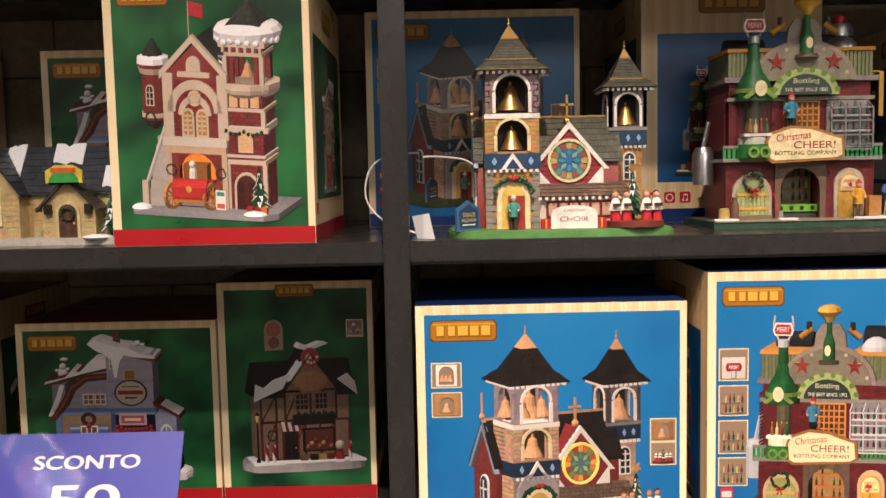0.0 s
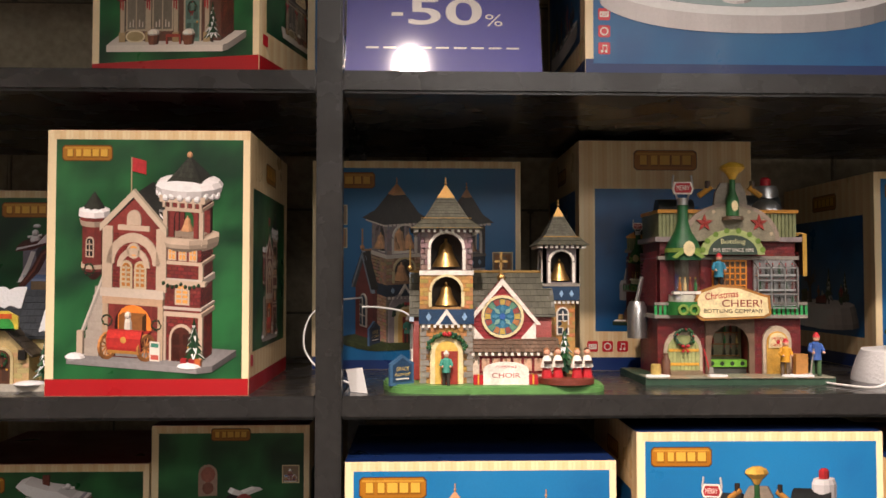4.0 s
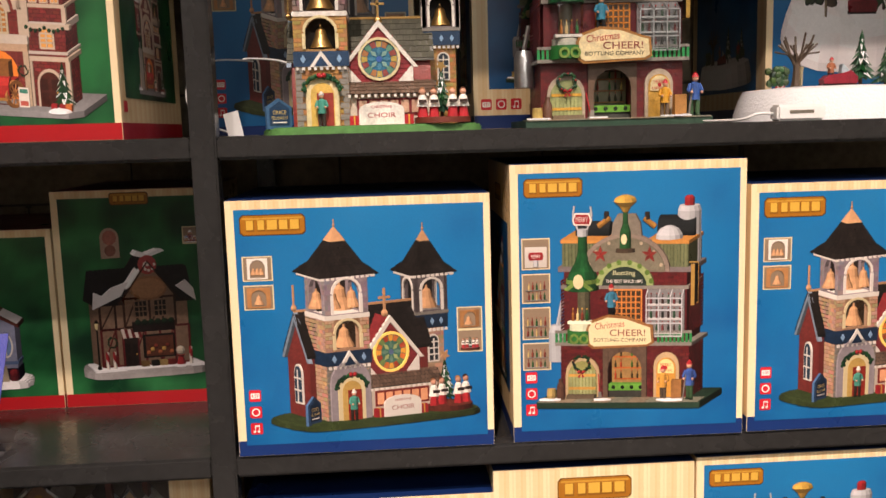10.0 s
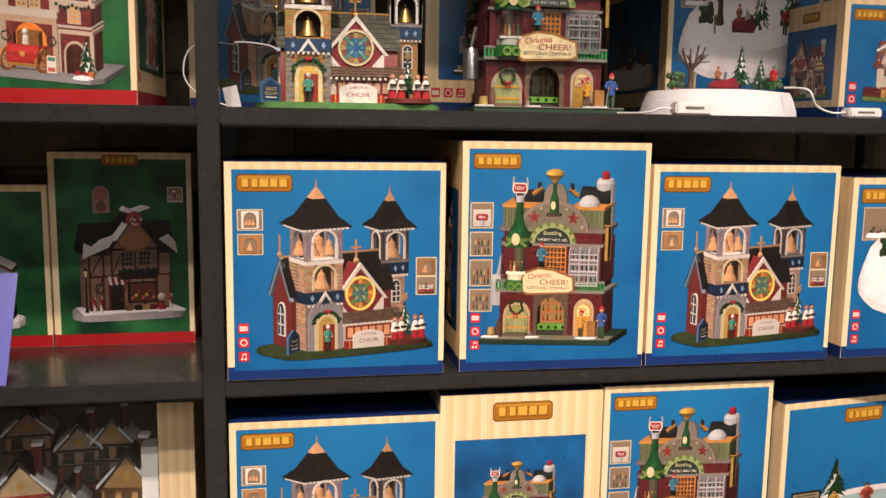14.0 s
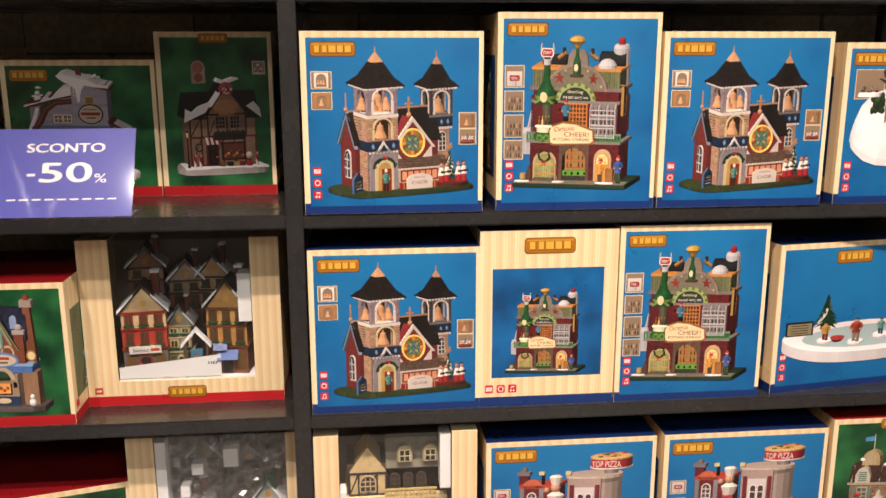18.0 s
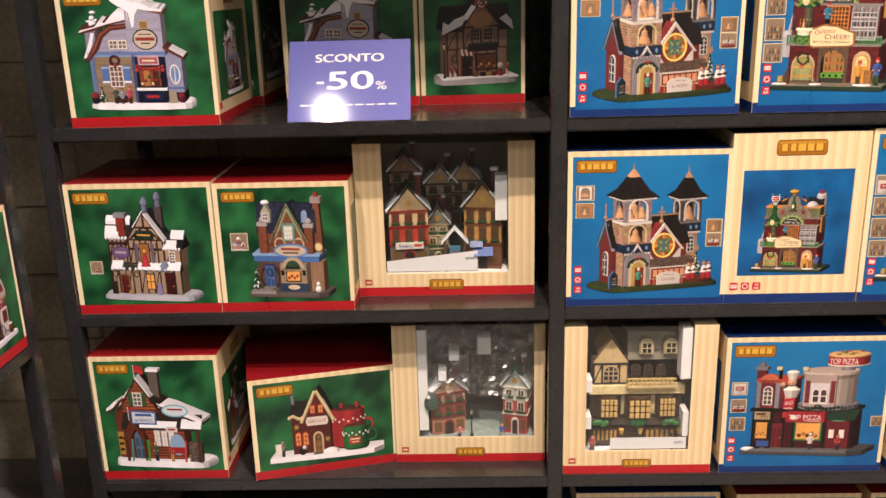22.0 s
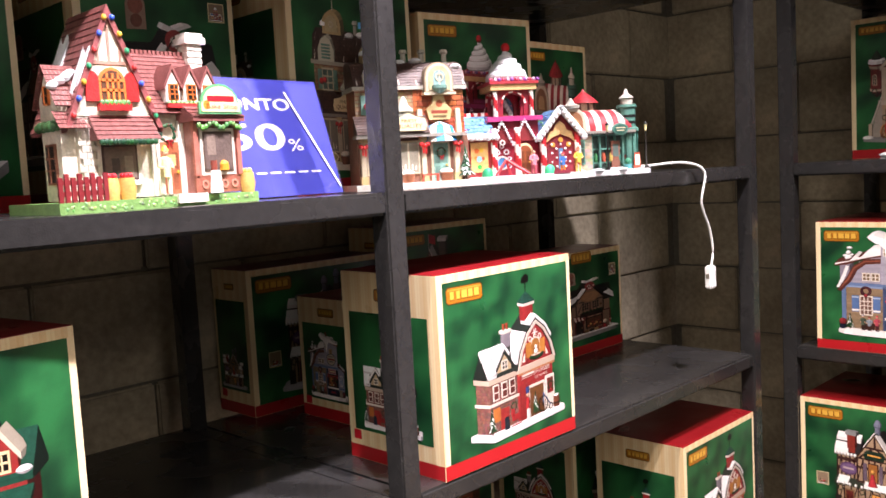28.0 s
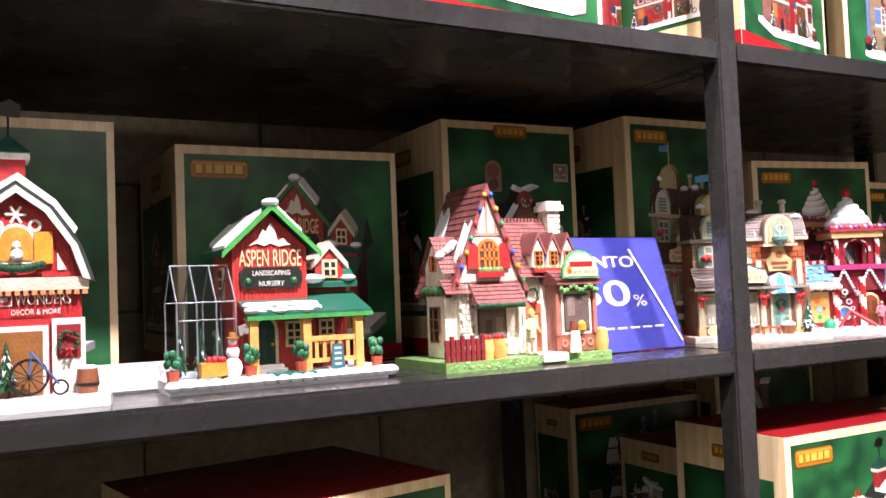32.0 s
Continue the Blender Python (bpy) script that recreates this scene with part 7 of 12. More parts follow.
    for i in range(13):
        k.ball(4.2 + i * 0.4, -6.2, 7.05 - 0.25 * math.sin(i * 1.2), 0.28, tuple(v * k.rnd.uniform(0.8, 1.4) for v in hexa("5a8a4a")), 5)
    k.to("shop_sign").prism([(4.1, 8.0), (9.0, 8.0), (9.0, 9.0)] + [(6.5 + 2.2 * math.cos(a), 9.0 + 1.7 * math.sin(a)) for a in [math.pi * i / 8 for i in range(9)]] + [(4.1, 9.0)], -6.7, -6.4, hexa("5a9a6a"))
    k.prism([(4.35, 8.2), (8.75, 8.2), (8.75, 9.0)] + [(6.5 + 1.95 * math.cos(a), 9.0 + 1.45 * math.sin(a)) for a in [math.pi * i / 8 for i in range(9)]] + [(4.35, 9.0)], -6.78, -6.6, hexa("ecdfa8"))
    k.rect(5.0, 8.1, 9.1, 9.6, -6.82, RED).text("Bake Shop", 6.7, 8.6, 3.6, 0.6, -6.82, RED)
    k.disc(4.9, 8.8, 0.4, -6.82, hexa("d8802e"), 10)
    # yard
    k.to("fence_rail").box(-10.4, -5.9, -6.2, -6.0, 1.4, 1.8, hexa("7c282c")).box(-10.4, -5.9, -6.2, -6.0, 2.3, 2.7, hexa("7c282c"))
    for i in range(8):
        k.fresh("picket").box(-10.4 + i * 0.6, -10.0 + i * 0.6, -6.4, -6.1, 0.9, 2.9 + 0.3 * (i % 2), hexa("7c282c"))
    figure(k, 0.6, -5.4, 1, 4.2, hexa("e8d8a0"), hexa("e8dfc8"), hexa("e8c048"))
    for x, c in ((-5.2, hexa("d8a860")), (-3.6, hexa("d8a058")), (9.8, hexa("c9a05a"))):
        k.fresh("barrel").turned(x, -5.6, [(0.9, 0.7), (1.8, 0.85), (2.7, 0.7)], c, 10)
        for i in range(6):
            k.ball(x + 0.4 * math.cos(i), -5.6 + 0.4 * math.sin(i), 2.85, 0.28, RED if x < 0 else hexa("e0c060"), 6)
    k.to("sandwich_board").prism([(4.6, 1), (6.0, 1), (5.8, 3.0), (4.8, 3.0)], -7.0, -6.8, WHITE)
    for i in range(7):
        k.fresh("bulb").ball(-7.4 + i * 0.62, -3.95, 8.0 + i * 1.36, 0.27, hexa(("c83a3a", "3a5ac8", "d8a83a", "3a9a6a")[i % 4]), 6)
        k.fresh("bulb").ball(-2.9 + i * 0.62, -3.95, 16.2 - i * 1.36, 0.27, hexa(("3a5ac8", "d8a83a", "3a9a6a", "c83a3a")[i % 4]), 6)
    return k


def build_arcade():
    k = Kit(23)
    roof, pale, copper, teal, trim = hexa("4a362f"), hexa("bfa878"), hexa("a85a3a"), hexa("6f968a"), hexa("c4b89e")
    k.to("base").slab([(-11, -7), (11, -7), (11.5, -5.5), (11.5, 6), (-11.5, 6)], 0, 0.9, hexa("e2ddd2"))
    k.to("shop_floor").box(-9.5, 9.5, -3.2, 5, 0.9, 8.6, hexa("7a5546"))
    k.at(9.5, 0.9, 0, 90).bricks(-4.0, 4.0, 1, 8.4, 0, 1.1, 0.55, copper).at()
    for x in (-6.2, -1.2):
        window(k, x, 2.6, 3.4, 4.8, -3.3, trim, hexa("8a8576"), (2, 1), False, 0.3)
        for i in range(5):
            k.fresh("window_display").turned(x - 1.2 + i * 0.6, -3.5, [(2.9, 0.22), (3.6 + 0.3 * (i % 2), 0.16)], hexa("d8d0c0"), 6)
    door(k, 4.4, 0.9, 2.6, 6.2, -3.3, teal, trim)
    wreath(k, 4.4, 5.6, 0.7, -3.9)
    for x in (-8.8, -3.7, 1.4, 7.2):
        k.fresh("pilaster").box(x - 0.4, x + 0.4, -4.0, -3.1, 0.9, 8.4, trim).box(x - 0.6, x + 0.6, -4.2, -3.1, 7.6, 8.2, pale).box(x - 0.6, x + 0.6, -4.2, -3.1, 0.9, 2.2, pale)
        k.fresh("bow")
        for s in (-1, 1):
            k.ball(x + s * 0.5, -4.5, 7.0, 0.48, hexa("c42a2c"), 7, 0.8)
        k.ball(x, -4.7, 6.8, 0.28, hexa("d83a38"), 6).box(x - 0.35, x - 0.1, -4.55, -4.4, 5.6, 6.7, hexa("c42a2c")).box(x + 0.1, x + 0.35, -4.55, -4.4, 5.4, 6.7, hexa("c42a2c"))
    k.to("shop_cornice").box(-10.2, 8.6, -5.4, -3.0, 8.2, 8.7, hexa("8d8880"))
    k.to("shop_roof").prism_x([(-5.4, 8.7), (-4.6, 10.0), (-3.0, 11.8), (-3.0, 8.7)], -10.0, 2.2, roof)
    k.shingles((-10.0, -5.45, 8.75), (2.2, -5.45, 8.75), (2.2, -3.0, 11.9), (-10.0, -3.0, 11.9), 7, 26, roof)
    k.to("upper_floor").box(-9.4, 9.2, -2.6, 5, 8.6, 16.2, hexa("8a4e36"))
    k.bricks(-9.4, 0.4, 11.6, 16.2, -2.6, 1.2, 0.6, hexa("9a8468")).bricks(0.4, 9.2, 8.8, 16.2, -2.6, 1.7, 0.9, copper, 0.25, 0.16, 0.14)
    k.at(9.2, 1.2, 0, 90).bricks(-3.8, 3.8, 8.8, 16.2, 0, 1.4, 0.7, copper).at()
    window(k, -6.2, 12.2, 2.2, 3.0, -2.75, trim, hexa("5a7068"), (2, 3), False, 0.25)
    for s in (-1, 1):
        k.fresh("shutter").box(-6.2 + s * 1.8 - 0.5, -6.2 + s * 1.8 + 0.5, -3.0, -2.7, 12.1, 15.2, teal)
    k.fresh("bow").ball(-7.6, -3.3, 13.4, 0.55, hexa("c42a2c"), 7).ball(-6.8, -3.3, 13.6, 0.5, hexa("d83a38"), 7)
    # little stone tower with the name board
    k.to("gable_tower").turned(-1.6, -3.6, [(10.6, 1.2), (12.2, 1.3), (12.4, 1.6), (12.8, 1.5), (13.4, 0.8), (14.4, 0.5), (14.8, 0.15)], hexa("b9bcae"), 10)
    k.to("shop_sign").prism([(-4.2, 9.2), (1.2, 9.2), (1.5, 10.0), (1.2, 11.1), (-0.2, 11.4), (-1.5, 12.0), (-2.8, 11.4), (-4.2, 11.1), (-4.5, 10.0)], -5.9, -5.6, hexa("e6d4a4")).text("QUALITY", -1.5, 9.9, 4.4, 0.8, -5.95, hexa("8a4030"))
    k.text("FINEST", -1.5, 10.8, 2.6, 0.5, -5.95, hexa("6a5a3a"))
    # arched stone front over the shop door
    k.to("arch_front")
    for s in (-1, 1):
        k.prism([(4.6 + s * 3.0, 8.8), (4.6 + s * 3.9, 8.8), (4.6 + s * 3.7, 12.8), (4.6 + s * 2.9, 12.8)], -3.3, -2.6, trim)
    k.prism([(2.8, 11.0), (6.4, 11.0), (6.8, 12.6), (5.8, 13.6), (5.4, 15.0), (4.6, 16.0), (3.8, 15.0), (3.4, 13.6), (2.4, 12.6)], -3.5, -2.7, pale)
    k.rect(3.2, 6.0, 12.0, 12.5, -3.55, hexa("8a4030")).rect(3.4, 5.8, 11.3, 11.7, -3.55, hexa("6a5a3a")).disc(4.6, 13.6, 0.6, -3.55, copper, 10)
    k.to("awning")
    for i in range(12):
        a, b = math.pi * i / 12, math.pi * (i + 1) / 12
        top, c = (4.6, -3.0, 10.8), (hexa("3a8fc8"), WHITE)[i // 2 % 2]
        mid = [(4.6 - 2.2 * math.cos(t), -3.0 - 2.0 * math.sin(t), 9.9) for t in (a, b)]
        low = [(4.6 - 3.0 * math.cos(t), -3.0 - 2.7 * math.sin(t), 7.4) for t in (a, b)]
        k.add([top, *mid], [(0, 1, 2)], c).add([mid[0], low[0], low[1], mid[1]], [(0, 1, 2, 3)], c)
    # mansard with its dormers
    k.to("cornice").box(-9.9, 9.7, -3.3, 5.2, 16.0, 16.6, hexa("a8a498"))
    k.to("mansard").prism_x([(-3.1, 16.6), (5.2, 16.6), (4.8, 18.6), (3.8, 20.2), (1.2, 21.0), (-1.2, 20.2), (-2.4, 18.6)], -9.6, 9.6, roof)
    for i in range(4):
        k.shingles((-9.6, -3.2 + i * 0.42, 16.6 + i * 0.95), (9.6, -3.2 + i * 0.42, 16.6 + i * 0.95), (9.6, -2.78 + i * 0.42, 17.55 + i * 0.95), (-9.6, -2.78 + i * 0.42, 17.55 + i * 0.95), 2, 34, roof)
    for x in (-9.0, -2.0, 1.0, 9.2):
        k.fresh("lead_roll").rod((x, -3.2, 16.7), (x, -1.2, 20.4), 0.13, hexa("cfc8bc"))
    k.fresh("round_dormer").prism(k.arch(4.6, 15.5, 5.0, 4.8), -4.0, -2.0, hexa("8d7c66")).prism(k.arch(4.6, 15.5, 4.6, 4.6), -4.1, -3.9, trim).prism(k.arch(4.6, 15.7, 3.7, 4.0), -4.2, -4.0, hexa("b59f7c")).prism(k.arch(4.6, 16.4, 2.1, 2.6), -4.3, -4.1, hexa("7f9a98"))
    k.box(4.5, 4.7, -4.4, -4.2, 16.4, 18.9, trim).ring(4.6, 17.8, 0.5, 0.72, -4.45, -4.25, trim, 10).turned(4.6, -4.2, [(15.2, 0.4), (16.0, 1.3), (16.5, 1.3)], teal, 10).box(1.8, 7.4, -4.3, -3.0, 15.0, 15.4, trim)
    k.fresh("round_dormer").prism([(-8.0, 16.6), (-4.2, 16.6), (-4.2, 18.4), (-5.0, 20.0), (-6.1, 20.6), (-7.2, 20.0), (-8.0, 18.4)], -3.7, -1, hexa("c9c6b4"))
    for i in range(5):
        k.box(-7.1, -5.1, -3.95, -3.65, 17.0 + i * 0.5, 17.3 + i * 0.5, teal)
    k.to("roof_crest").prism(k.arch(-5.0, 20.6, 4.4, 3.6), -1.6, 1.5, pale).prism(k.arch(-5.0, 21.0, 3.0, 2.6), -1.8, -1.5, hexa("c2b48c")).ring(-5.0, 22.2, 0.3, 0.6, -1.95, -1.7, trim, 8)
    k.to("crest_snow", "snow").turned(-7.0, -1.0, [(21.8, 0.9), (22.3, 0.8), (22.6, 0.3)], SNOW, 9)
    k.fresh("flag").rod((-5.0, 0, 24), (-5.0, 0, 28.0), 0.14, hexa("cfc8bc")).prism([(-7.4, 26.2), (-5.1, 26.4), (-5.1, 27.6), (-7.4, 27.2)], -0.05, 0.05, hexa("4a9ad0"))
    for x in (-2.2, 4.4):
        k.fresh("barrow").turned(x, -6.0, [(0.9, 0.9), (2.2, 1.2)], hexa("9a6246"), 10).ball(x, -6.0, 2.4, 1.15, hexa("e8e4d8"), 9, 0.5)
    k.fresh("bench").box(0.2, 3.0, -6.4, -5.6, 1.9, 2.2, hexa("b04a3a")).box(0.2, 0.5, -6.3, -5.7, 0.9, 1.9, hexa("b04a3a")).box(2.7, 3.0, -6.3, -5.7, 0.9, 1.9, hexa("b04a3a"))
    k.to("oval_sign").disc(-6.2, 1.7, 1.9, -4.3, hexa("e6dcb4"), 16, 0.9).disc(-6.2, 1.7, 1.6, -4.34, hexa("b8a878"), 16, 0.65)
    fir(k, 8.4, -4.6, 0.9, 5.6, 1.5)
    for x, y, z in ((-1.0, -0.6, 20.6), (1.8, -0.4, 20.9), (8.4, -1.2, 19.8)):
        snow_lump(k, x, y, z, 1.1, 0.5)
    for x in (0.2, 3.4, 7.4):
        k.fresh("chimney_pot").turned(x, 0.8, [(20, 0.55), (22.2, 0.45), (22.4, 0.75), (22.9, 0.6)], hexa("c2beb0"), 8)
    return k


def candy_pole(k, x, y, z0, z1, r=0.5):
    k.fresh("candy_pole")
    n = 8
    rows = int((z1 - z0) / 0.45)
    for j in range(rows):
        za, zb = z0 + (z1 - z0) * j / rows, z0 + (z1 - z0) * (j + 1) / rows
        for i in range(n):
            a, b = 2 * math.pi * i / n, 2 * math.pi * (i + 1) / n
            k.add([(x + r * math.cos(t), y + r * math.sin(t), zz) for t, zz in ((a, za), (b, za), (b, zb), (a, zb))], [(0, 1, 2, 3)], (RED, WHITE)[(i + j) // 4 % 2])


def build_candy():
    k = Kit(24)
    rose, choc = hexa("8e1f33"), hexa("6e2024")
    k.to("base", "snow").slab([(-11, -6.5), (10.5, -6.5), (11.5, -4.5), (11, 5.5), (-11, 5.5)], 0, 1.0, SNOW)
    k.to("hall").box(-5, 3.6, -1.6, 5, 1, 10.4, rose).box(-10, -5, -3.2, 4, 1, 8.0, hexa("9a3434")).box(3.6, 10, -3.4, 4, 1, 7.4, hexa("8a2a2c"))
    pitched(k, 3.6, 10, -3.4, 4, 7.3, 7.5, 11.4, hexa("8e3038"))
    blue, sweets = hexa("6f9cc8"), ("d8506a", "e0b84a", "4a6ab0", "6aa86a", "c87ab0")
    # left porch: its eave to the front
    k.to("left_roof").prism_x([(-4.4, 7.5), (-4.4, 7.9), (0.2, 11.4), (4.4, 8.0), (4.4, 7.5)], -10.4, -4.8, hexa("4f7cae"))
    k.shingles((-10.4, -4.45, 7.95), (-4.8, -4.45, 7.95), (-4.8, 0.2, 11.5), (-10.4, 0.2, 11.5), 6, 7, blue, 0.12, 0.3)
    k.to("left_icing", "snow").rod((-10.6, -4.5, 7.7), (-4.6, -4.5, 7.7), 0.5, SNOW, 8).rod((-10.5, -4.5, 7.7), (-10.5, 0.2, 11.4), 0.45, SNOW, 8)
    for i in range(9):
        k.ball(-10.4 + i * 0.72, -4.6, 7.45 + 0.12 * (i % 2), 0.5, SNOW, 7)
    for i in range(10):
        u, v = k.rnd.random(), k.rnd.random()
        k.fresh("sweet").ball(-10.2 + 5.2 * u, -4.2 + 4.0 * v, 8.2 + 3.1 * v, 0.36, hexa(k.rnd.choice(sweets)), 6, 0.5)
    for i in range(9):
        k.fresh("ridge_stripe").box(-10.4 + i * 0.62, -9.8 + i * 0.62, -0.2, 0.6, 11.3, 11.9, (RED, WHITE)[i % 2])
    # right porch: a steep gable piped with icing
    x0, x1, xm, z0, z1 = 3.6, 10.0, 6.8, 7.4, 11.8
    for xe in (x0 - 0.8, x1 + 0.8):
        k.fresh("right_roof").shingles((xe, 4.6, z0 - 0.4), (xe, -4.2, z0 - 0.4), (xm, -4.2, z1 + 0.1), (xm, 4.6, z1 + 0.1), 6, 10, blue, 0.12, 0.3)
        k.add([(xe, -4.2, z0 - 0.7), (xe, 4.6, z0 - 0.7), (xm, 4.6, z1 - 0.2), (xm, -4.2, z1 - 0.2)], [(0, 1, 2, 3)], hexa("4f7cae"))
        k.to("right_icing", "snow").rod((xe, -4.4, z0 - 0.3), (xm, -4.4, z1 + 0.2), 0.55, SNOW, 8)
        for i in range(8):
            u = i / 7
            k.ball(xe + (xm - xe) * u, -4.55, z0 - 0.45 + (z1 - z0 + 0.5) * u, 0.58, SNOW, 7)
        for i in range(8):
            u, v = k.rnd.random(), k.rnd.random()
            k.fresh("sweet").ball(xe + (xm - xe) * u, -3.8 + 7.6 * v, z0 - 0.1 + (z1 - z0 + 0.4) * u, 0.36, hexa(k.rnd.choice(sweets)), 6, 0.5)
    k.to("biscuit_trim").prism([(4.2, 6.2), (4.8, 8.0), (5.6, 8.2), (6.0, 9.2), (6.8, 9.8), (7.6, 9.2), (8.0, 8.2), (8.8, 8.0), (9.4, 6.2), (8.4, 7.0), (6.8, 7.6), (5.2, 7.0)], -3.75, -3.4, hexa("cfa873"))
    # piped icing on the hall
    k.to("icing_scroll", "snow")
    for cx, zz, r in ((-3.9, 5.0, 0.5), (-2.3, 5.0, 0.5), (-3.1, 6.0, 0.4), (-4.4, 2.6, 0.35), (-1.8, 2.6, 0.35), (-4.4, 3.9, 0.35), (-1.8, 3.9, 0.35)):
        k.ring(cx, zz, r * 0.6, r, -1.9, -1.6, SNOW, 10)
    k.to("cornice").box(-5.6, 4.2, -2.6, 5.2, 10.2, 11.0, hexa("b03a78"))
    k.to("belfry")
    for side in range(4):
        k.at(-0.8, 1.2, 0, side * 90)
        arcade_wall(k, -3.2, 3.2, 11, 15.4, -3.2, -2.7, 3.6, 3.7, 11.1, rose)
        head = k.arch(0, 11.1, 3.9, 3.9)[2:]
        for i, (a, b) in enumerate(zip(head, head[1:])):
            k.prism([a, b, (b[0] * 1.14, b[1] + 0.2), (a[0] * 1.14, a[1] + 0.2)], -3.5, -3.1, (WHITE, RED)[i % 2])
    k.at()
    for x in (-4.0, 2.4):
        candy_pole(k, x, -2.2, 11, 15.2, 0.4)
    k.to("tower_plate").box(-4.8, 3.2, -2.8, 5.2, 15.4, 16.4, hexa("d8b078")).box(-5.1, 3.5, -3.1, 5.5, 16.4, 16.9, hexa("a8323c"))
    for i in range(12):
        k.fresh("sweet").ball(-4.8 + i * 0.75, -2.9, 17.1, 0.36, hexa(("c83a5a", "d8a0b8", "8a4a9a")[i % 3]), 6)
    k.to("whipped_cream", "snow")
    for i in range(170):
        u = i / 170
        a = u * 2 * math.pi * 4.5
        r = 2.9 * (1 - u) ** 0.8
        k.ball(-0.8 + r * math.cos(a), 1.2 + r * math.sin(a), 17.2 + 5.0 * u, 1.15 * (1 - 0.6 * u), SNOW, 9)
    k.turned(-0.8, 1.2, [(16.8, 2.9), (19.0, 2.2), (21.6, 0.8)], SNOW, 12)
    k.fresh("cherry").ball(-0.8, 1.2, 23.0, 0.8, hexa("c01a24"), 9)
    for x in (-10, -5.0, -0.9, 3.6, 9.8):
        candy_pole(k, x, -3.9, 1, 7.8 if x > 3 or x < -9 else 9.0, 0.55)
    k.to("gingerbread_gable").prism([(-4.9, 6.4), (-1.4, 6.4), (-3.1, 10.0)], -2.2, -1.6, choc).prism([(-1.0, 6.8), (2.8, 6.8), (0.9, 10.2)], -2.2, -1.6, hexa("7c2a2e"))
    k.to("icing_line", "snow")
    for x0, x1, xm, z0, z1 in ((-5.0, -1.2, -3.1, 6.2, 10.2), (-1.0, 2.9, 0.95, 6.6, 10.4)):
        for i in range(9):
            u = i / 8
            k.ball(x0 + (xm - x0) * u, -2.4, z0 + (z1 - z0) * u, 0.26, SNOW, 6).ball(x1 + (xm - x1) * u, -2.4, z0 + (z1 - z0) * u, 0.26, SNOW, 6)
    door(k, 0.9, 1, 2.2, 5.0, -1.7, hexa("8a4a2a"), IVORY, True)
    k.fresh("round_window").ring(-3.1, 3.2, 0.9, 1.2, -2.0, -1.6, WHITE, 12).disc(-3.1, 3.2, 0.9, -1.85, hexa("4a8ac0"), 10)
    k.fresh("round_window").ring(-3.1, 6.6, 0.3, 0.5, -2.5, -2.2, WHITE, 8)
    k.to("biscuit_panel").box(-9.0, -6.0, -3.5, -3.2, 1.8, 6.8, hexa("d8a868"))
    for x, z, r, c in ((-8.0, 5.4, 0.42, "c8662e"), (-7.2, 5.5, 0.4, "d8b03a"), (-7.6, 4.0, 0.5, "7ab0c8"), (-8.2, 4.2, 0.3, "d8803a"), (-6.9, 4.1, 0.3, "c8502e"), (-7.6, 2.7, 0.42, "3a9a4a")):
        k.fresh("sweet").disc(x, z, r, -3.6, hexa(c), 9)
    k.to("icing_panel").prism(k.arch(6.8, 1.4, 4.8, 5.6), -3.6, -3.4, hexa("7a2430")).rect(6.4, 7.2, 1.6, 5.2, -3.66, hexa("5a7a9a"))
    for i in range(5):
        for j in range(6):
            k.fresh("icing_dot", "snow").ball(5.2 + i * 0.8, -3.7, 2.1 + j * 0.75, 0.2, SNOW, 5) if (i + j) % 2 else None
    for x, z in ((5.4, 5.8), (6.8, 6.6), (8.2, 5.8)):
        k.fresh("sweet").disc(x, z, 0.45, -3.75, hexa("c8923a"), 8)
    k.to("slide").rod((-5.4, -5.6, 1.0), (-3.4, -5.2, 3.6), 0.25, RED).rod((-3.4, -5.2, 3.6), (0.2, -6.0, 1.2), 0.35, RED).rod((-3.4, -5.2, 3.6), (-2.6, -4.8, 1.0), 0.2, RED)
    for x, c in ((-6.8, hexa("2a9a6a")), (4.0, hexa("3ab07a"))):
        k.fresh("gumdrop").turned(x, -5.6, [(1, 0.95), (1.9, 0.9), (2.4, 0.5), (2.5, 0.1)], c, 10)
    figure(k, 1.6, -4.6, 1, 4.2, hexa("d88a9a"), hexa("a84a5a"), None)
    figure(k, 9.2, -5.4, 1, 4.2, hexa("e0b84a"), hexa("d8a85a"), hexa("b84a2a"))
    figure(k, 6.6, -5.0, 1, 3.4, hexa("3a6ab0"), hexa("d8802e"), RED)
    k.to("sled").prism([(4.4, 0.9), (7.4, 0.9), (7.2, 1.5), (4.6, 1.5)], -6.6, -5.9, hexa("7a2a3a"))
    return k


